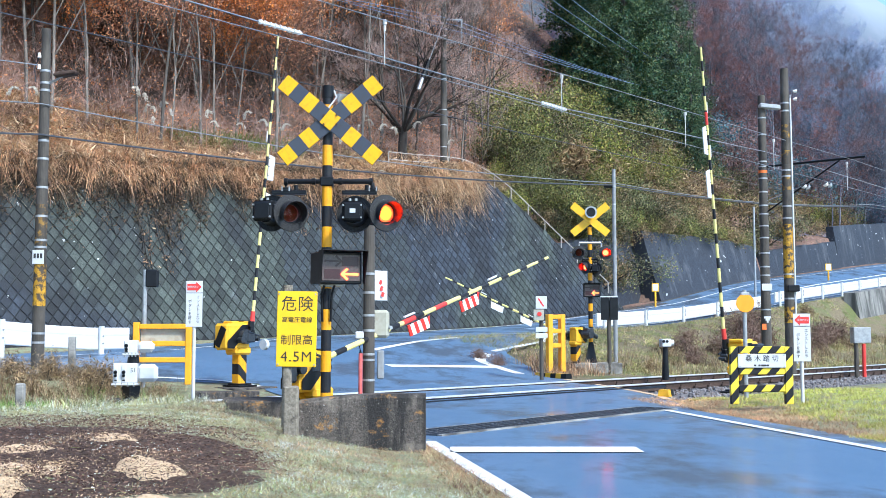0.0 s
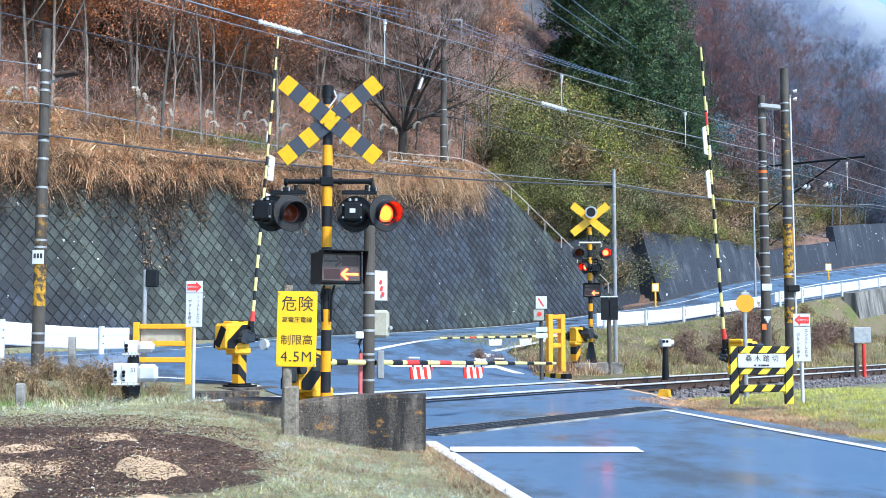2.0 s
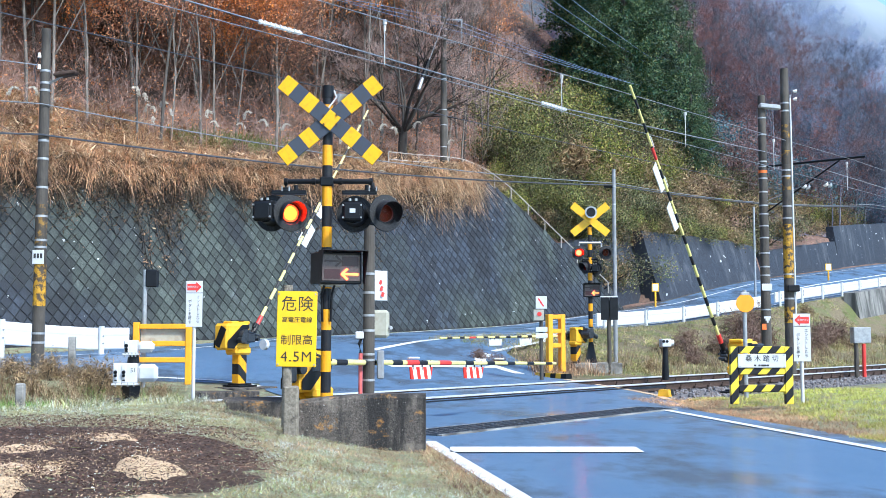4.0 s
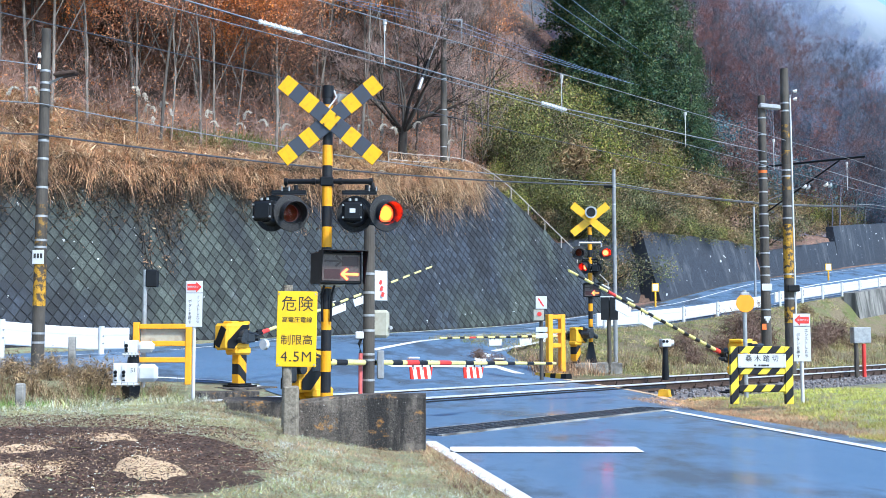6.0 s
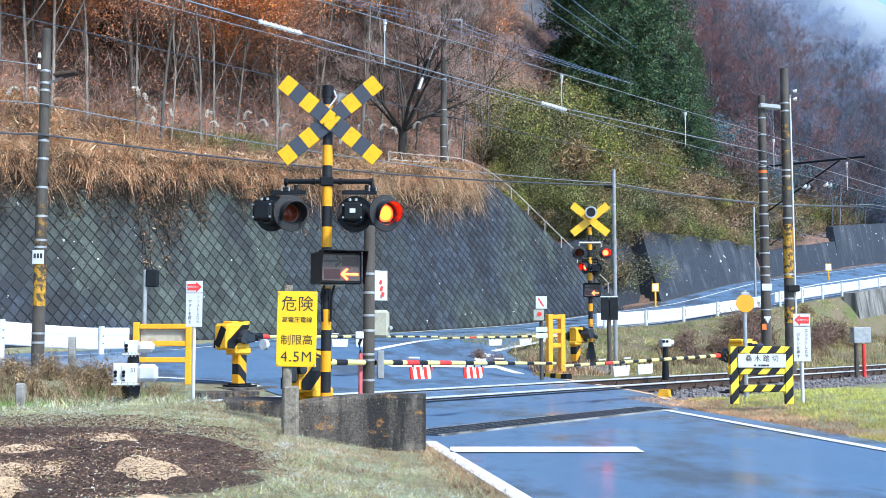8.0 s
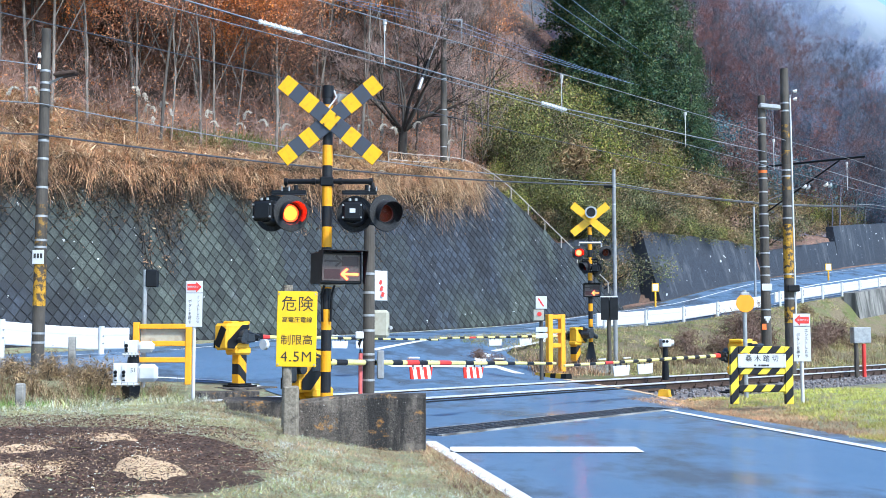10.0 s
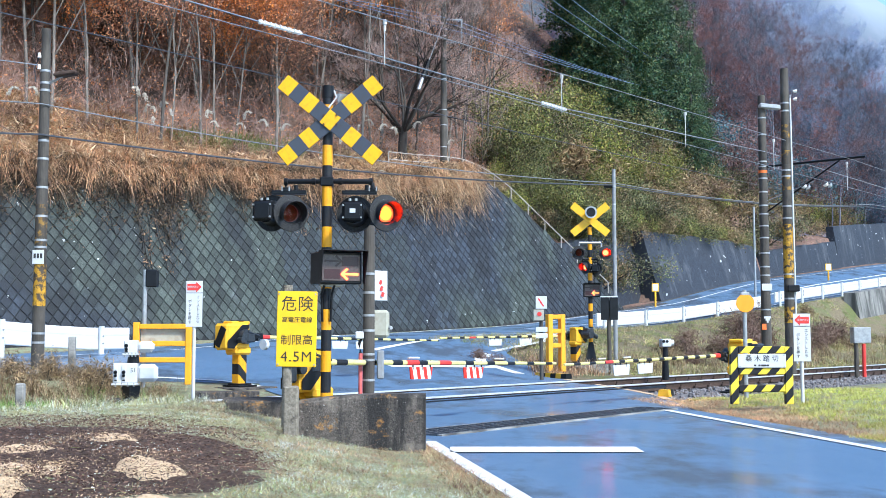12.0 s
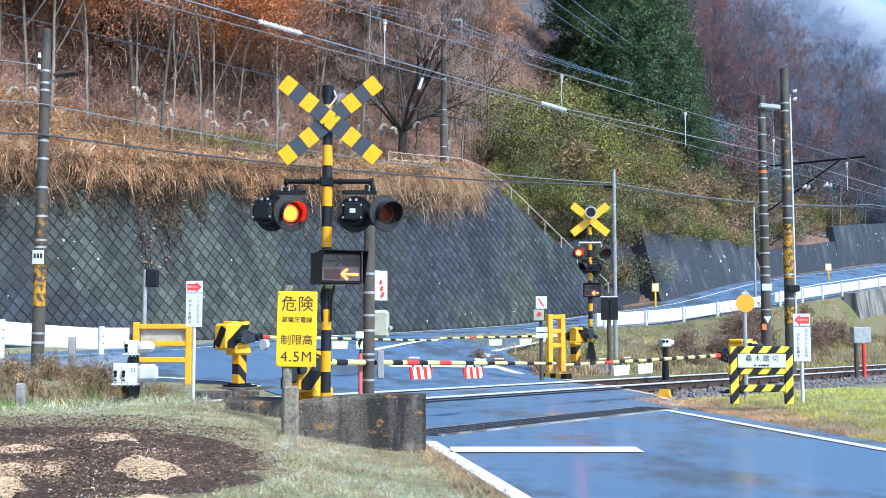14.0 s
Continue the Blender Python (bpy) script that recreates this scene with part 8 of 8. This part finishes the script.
        px, py = x + rng.normal(0, 0.75) * rx * 1.2, y + rng.normal(0, 0.75) * ry * 1.2
        c.append((px, py, height(px, py) + 0.045 + 0.05 * noise.noise((px * 1.8, py * 1.8, 2)) + rng.uniform(-0.005, 0.025)))
    me = raw_mesh("shaving_crumbs", leaf_quads(rng, np.array(c), (0.005, 0.016), 0.3, 0.5), 4, "shaving_crumb", 4)
    tagged(new("shaving_crumbs", me), "pale wood shavings scattered over the mulch", "wood shavings", kind="stuff")
    for i, (x, y, rx, ry) in enumerate(heaps):
        bm = B()
        rows = []
        for k in range(15):
            f = k / 14
            row = []
            for j in range(48):
                a = j * math.tau / 48
                w = 1 + 0.75 * noise.noise((math.cos(a) * 2.2 + i * 7, math.sin(a) * 1.5, 3))
                px, py = x + rx * f * w * math.cos(a), y + ry * f * w * math.sin(a)
                zz = height(px, py) + 0.046 + 0.05 * noise.noise((px * 1.8, py * 1.8, 2)) + 0.028 * noise.noise((px * 6, py * 6, 4))
                row.append(bm.verts.new((px, py, zz + 0.015 * (1 - f * f) - 0.05 * f ** 3 + 0.008 * noise.noise((px * 9, py * 9, 8)) + 0.004 * noise.noise((px * 31, py * 31, 8)))))
            rows.append(row)
        for a, b in zip(rows, rows[1:]):
            for j in range(48):
                q = (j + 1) % 48
                bm.faces.new((a[j], b[j], b[q], a[q]))
        ob = tagged(part("shavings_patch", bm, "sawdust"), "low heap of pale brown sawdust on the mulch", "sawdust", "sawdust heaps")
        for p in ob.data.polygons:
            p.use_smooth = True


mulch_bed()


# ---------- distance ----------
def distance():
    bm = B()
    rows = []
    n, m = 60, 16
    for j in range(m + 1):
        f = j / m
        row = []
        for i in range(n + 1):
            a = radians(-40 + 110 * i / n)
            r = 520 + 380 * f
            crest = 190 + 40 * math.sin(a * 3 + 1) - 70 * smooth(radians(14), radians(26), a)
            row.append(bm.verts.new((r * math.sin(a), r * math.cos(a), -10 + crest * f ** 0.8 * 1.5 + 4 * noise.noise((i * 0.6, j * 0.6, 0)))))
        rows.append(row)
    for a, b in zip(rows, rows[1:]):
        for i in range(n):
            bm.faces.new((a[i], a[i + 1], b[i + 1], b[i]))
    ob = setting("backdrop", bm, "haze_hill_glow", "glowing backdrop of a distant wooded mountainside, blue mist painted in", "mountain")
    for p in ob.data.polygons:
        p.use_smooth = True


distance()


# ---------- what moves ----------
def motions():
    swing = {
        "near_left": [(0, 16.1), (0.1, 14.0), (0.2, 12.1), (0.3, 9.7), (0.4, 7.6), (0.5, 5.8), (0.6, 4.4), (0.7, 3.3), (0.8, 2.1), (0.9, 0.8), (1.0, -0.5), (1.1, -1.4), (1.3, -1.2), (14, -1.2)],
        "far_right": [(0, 15.8), (0.1, 13.3), (0.2, 11.2), (0.3, 8.8), (0.4, 6.4), (0.5, 4.4), (0.6, 3.1), (0.7, 1.8), (0.8, 0.75), (0.9, -0.3), (1.0, -2.0), (1.1, -1.5), (1.3, -0.7), (14, -0.7)],
        "near_right": [(0, 81.5), (2.6, 81.5), (2.7, 80.0), (2.8, 77.6), (3.0, 72.5), (3.2, 67.8), (5.3, 26.6), (5.7, 18.9), (6.1, 11.5), (6.5, 4.3), (6.7, 1.3), (6.9, -0.95), (7.0, -1.4), (7.1, -0.7), (7.2, 0.65), (7.3, 0.5), (7.4, -0.45), (7.5, -1.2), (7.6, -1.3), (7.7, -0.2), (7.8, 0.45), (7.9, -0.2), (8.0, -0.85), (8.1, -1.2), (8.2, -0.6), (8.36, 0.1), (8.62, -1.1), (8.9, -0.2), (9.2, -1.0), (9.45, -0.45), (9.75, -0.9), (10.3, -0.65), (14, -0.7)],
        "far_left": [(0, 83.8), (2.5, 83.8), (2.7, 81.5), (3.0, 75.2), (3.2, 71.2), (5.3, 29.4), (5.7, 21.9), (6.1, 13.7), (6.5, 6.1), (6.7, 2.9), (6.9, 1.05), (7.0, -0.3), (7.1, -1.15), (7.2, -1.9), (7.3, -1.3), (7.4, 0.05), (7.5, 0.1), (7.6, -0.5), (7.7, -1.6), (7.8, -1.85), (7.9, -0.9), (8.0, 0.05), (8.1, -0.15), (8.2, -1.0), (8.36, -1.5), (8.62, -0.2), (8.93, -1.3), (9.2, -0.4), (9.5, -1.05), (9.9, -0.65), (10.3, -0.7), (14, -0.85)],
    }
    for key, rows in swing.items():
        arm, zp = ARMS[key]
        walk(arm, [(t, pose(0, 0, zp, 0, -a, 0)) for t, a in rows])
    first, half, tick, late = 0.045, 0.61, 1 / FPS, 4   # one change comes a tick late
    for bulbs, lit in ((BULBS_A, True), (BULBS_B, False)):
        for ob, y in bulbs:
            rows = [(0.0, 0 if lit else 176)]
            state, t, k = lit, first, 0
            while t < 13.9:
                mid = (round(t * FPS) + (k == late)) / FPS
                rows += [(mid - tick, 0 if state else 176), (mid, 88), (mid + tick, 176 if state else 0)]
                state = not state
                t, k = t + half, k + 1
            rows.append((14.0, 0 if state else 176))
            walk(ob, [(q, pose(0, y, 0, 0, 0, s)) for q, s in rows])


motions()
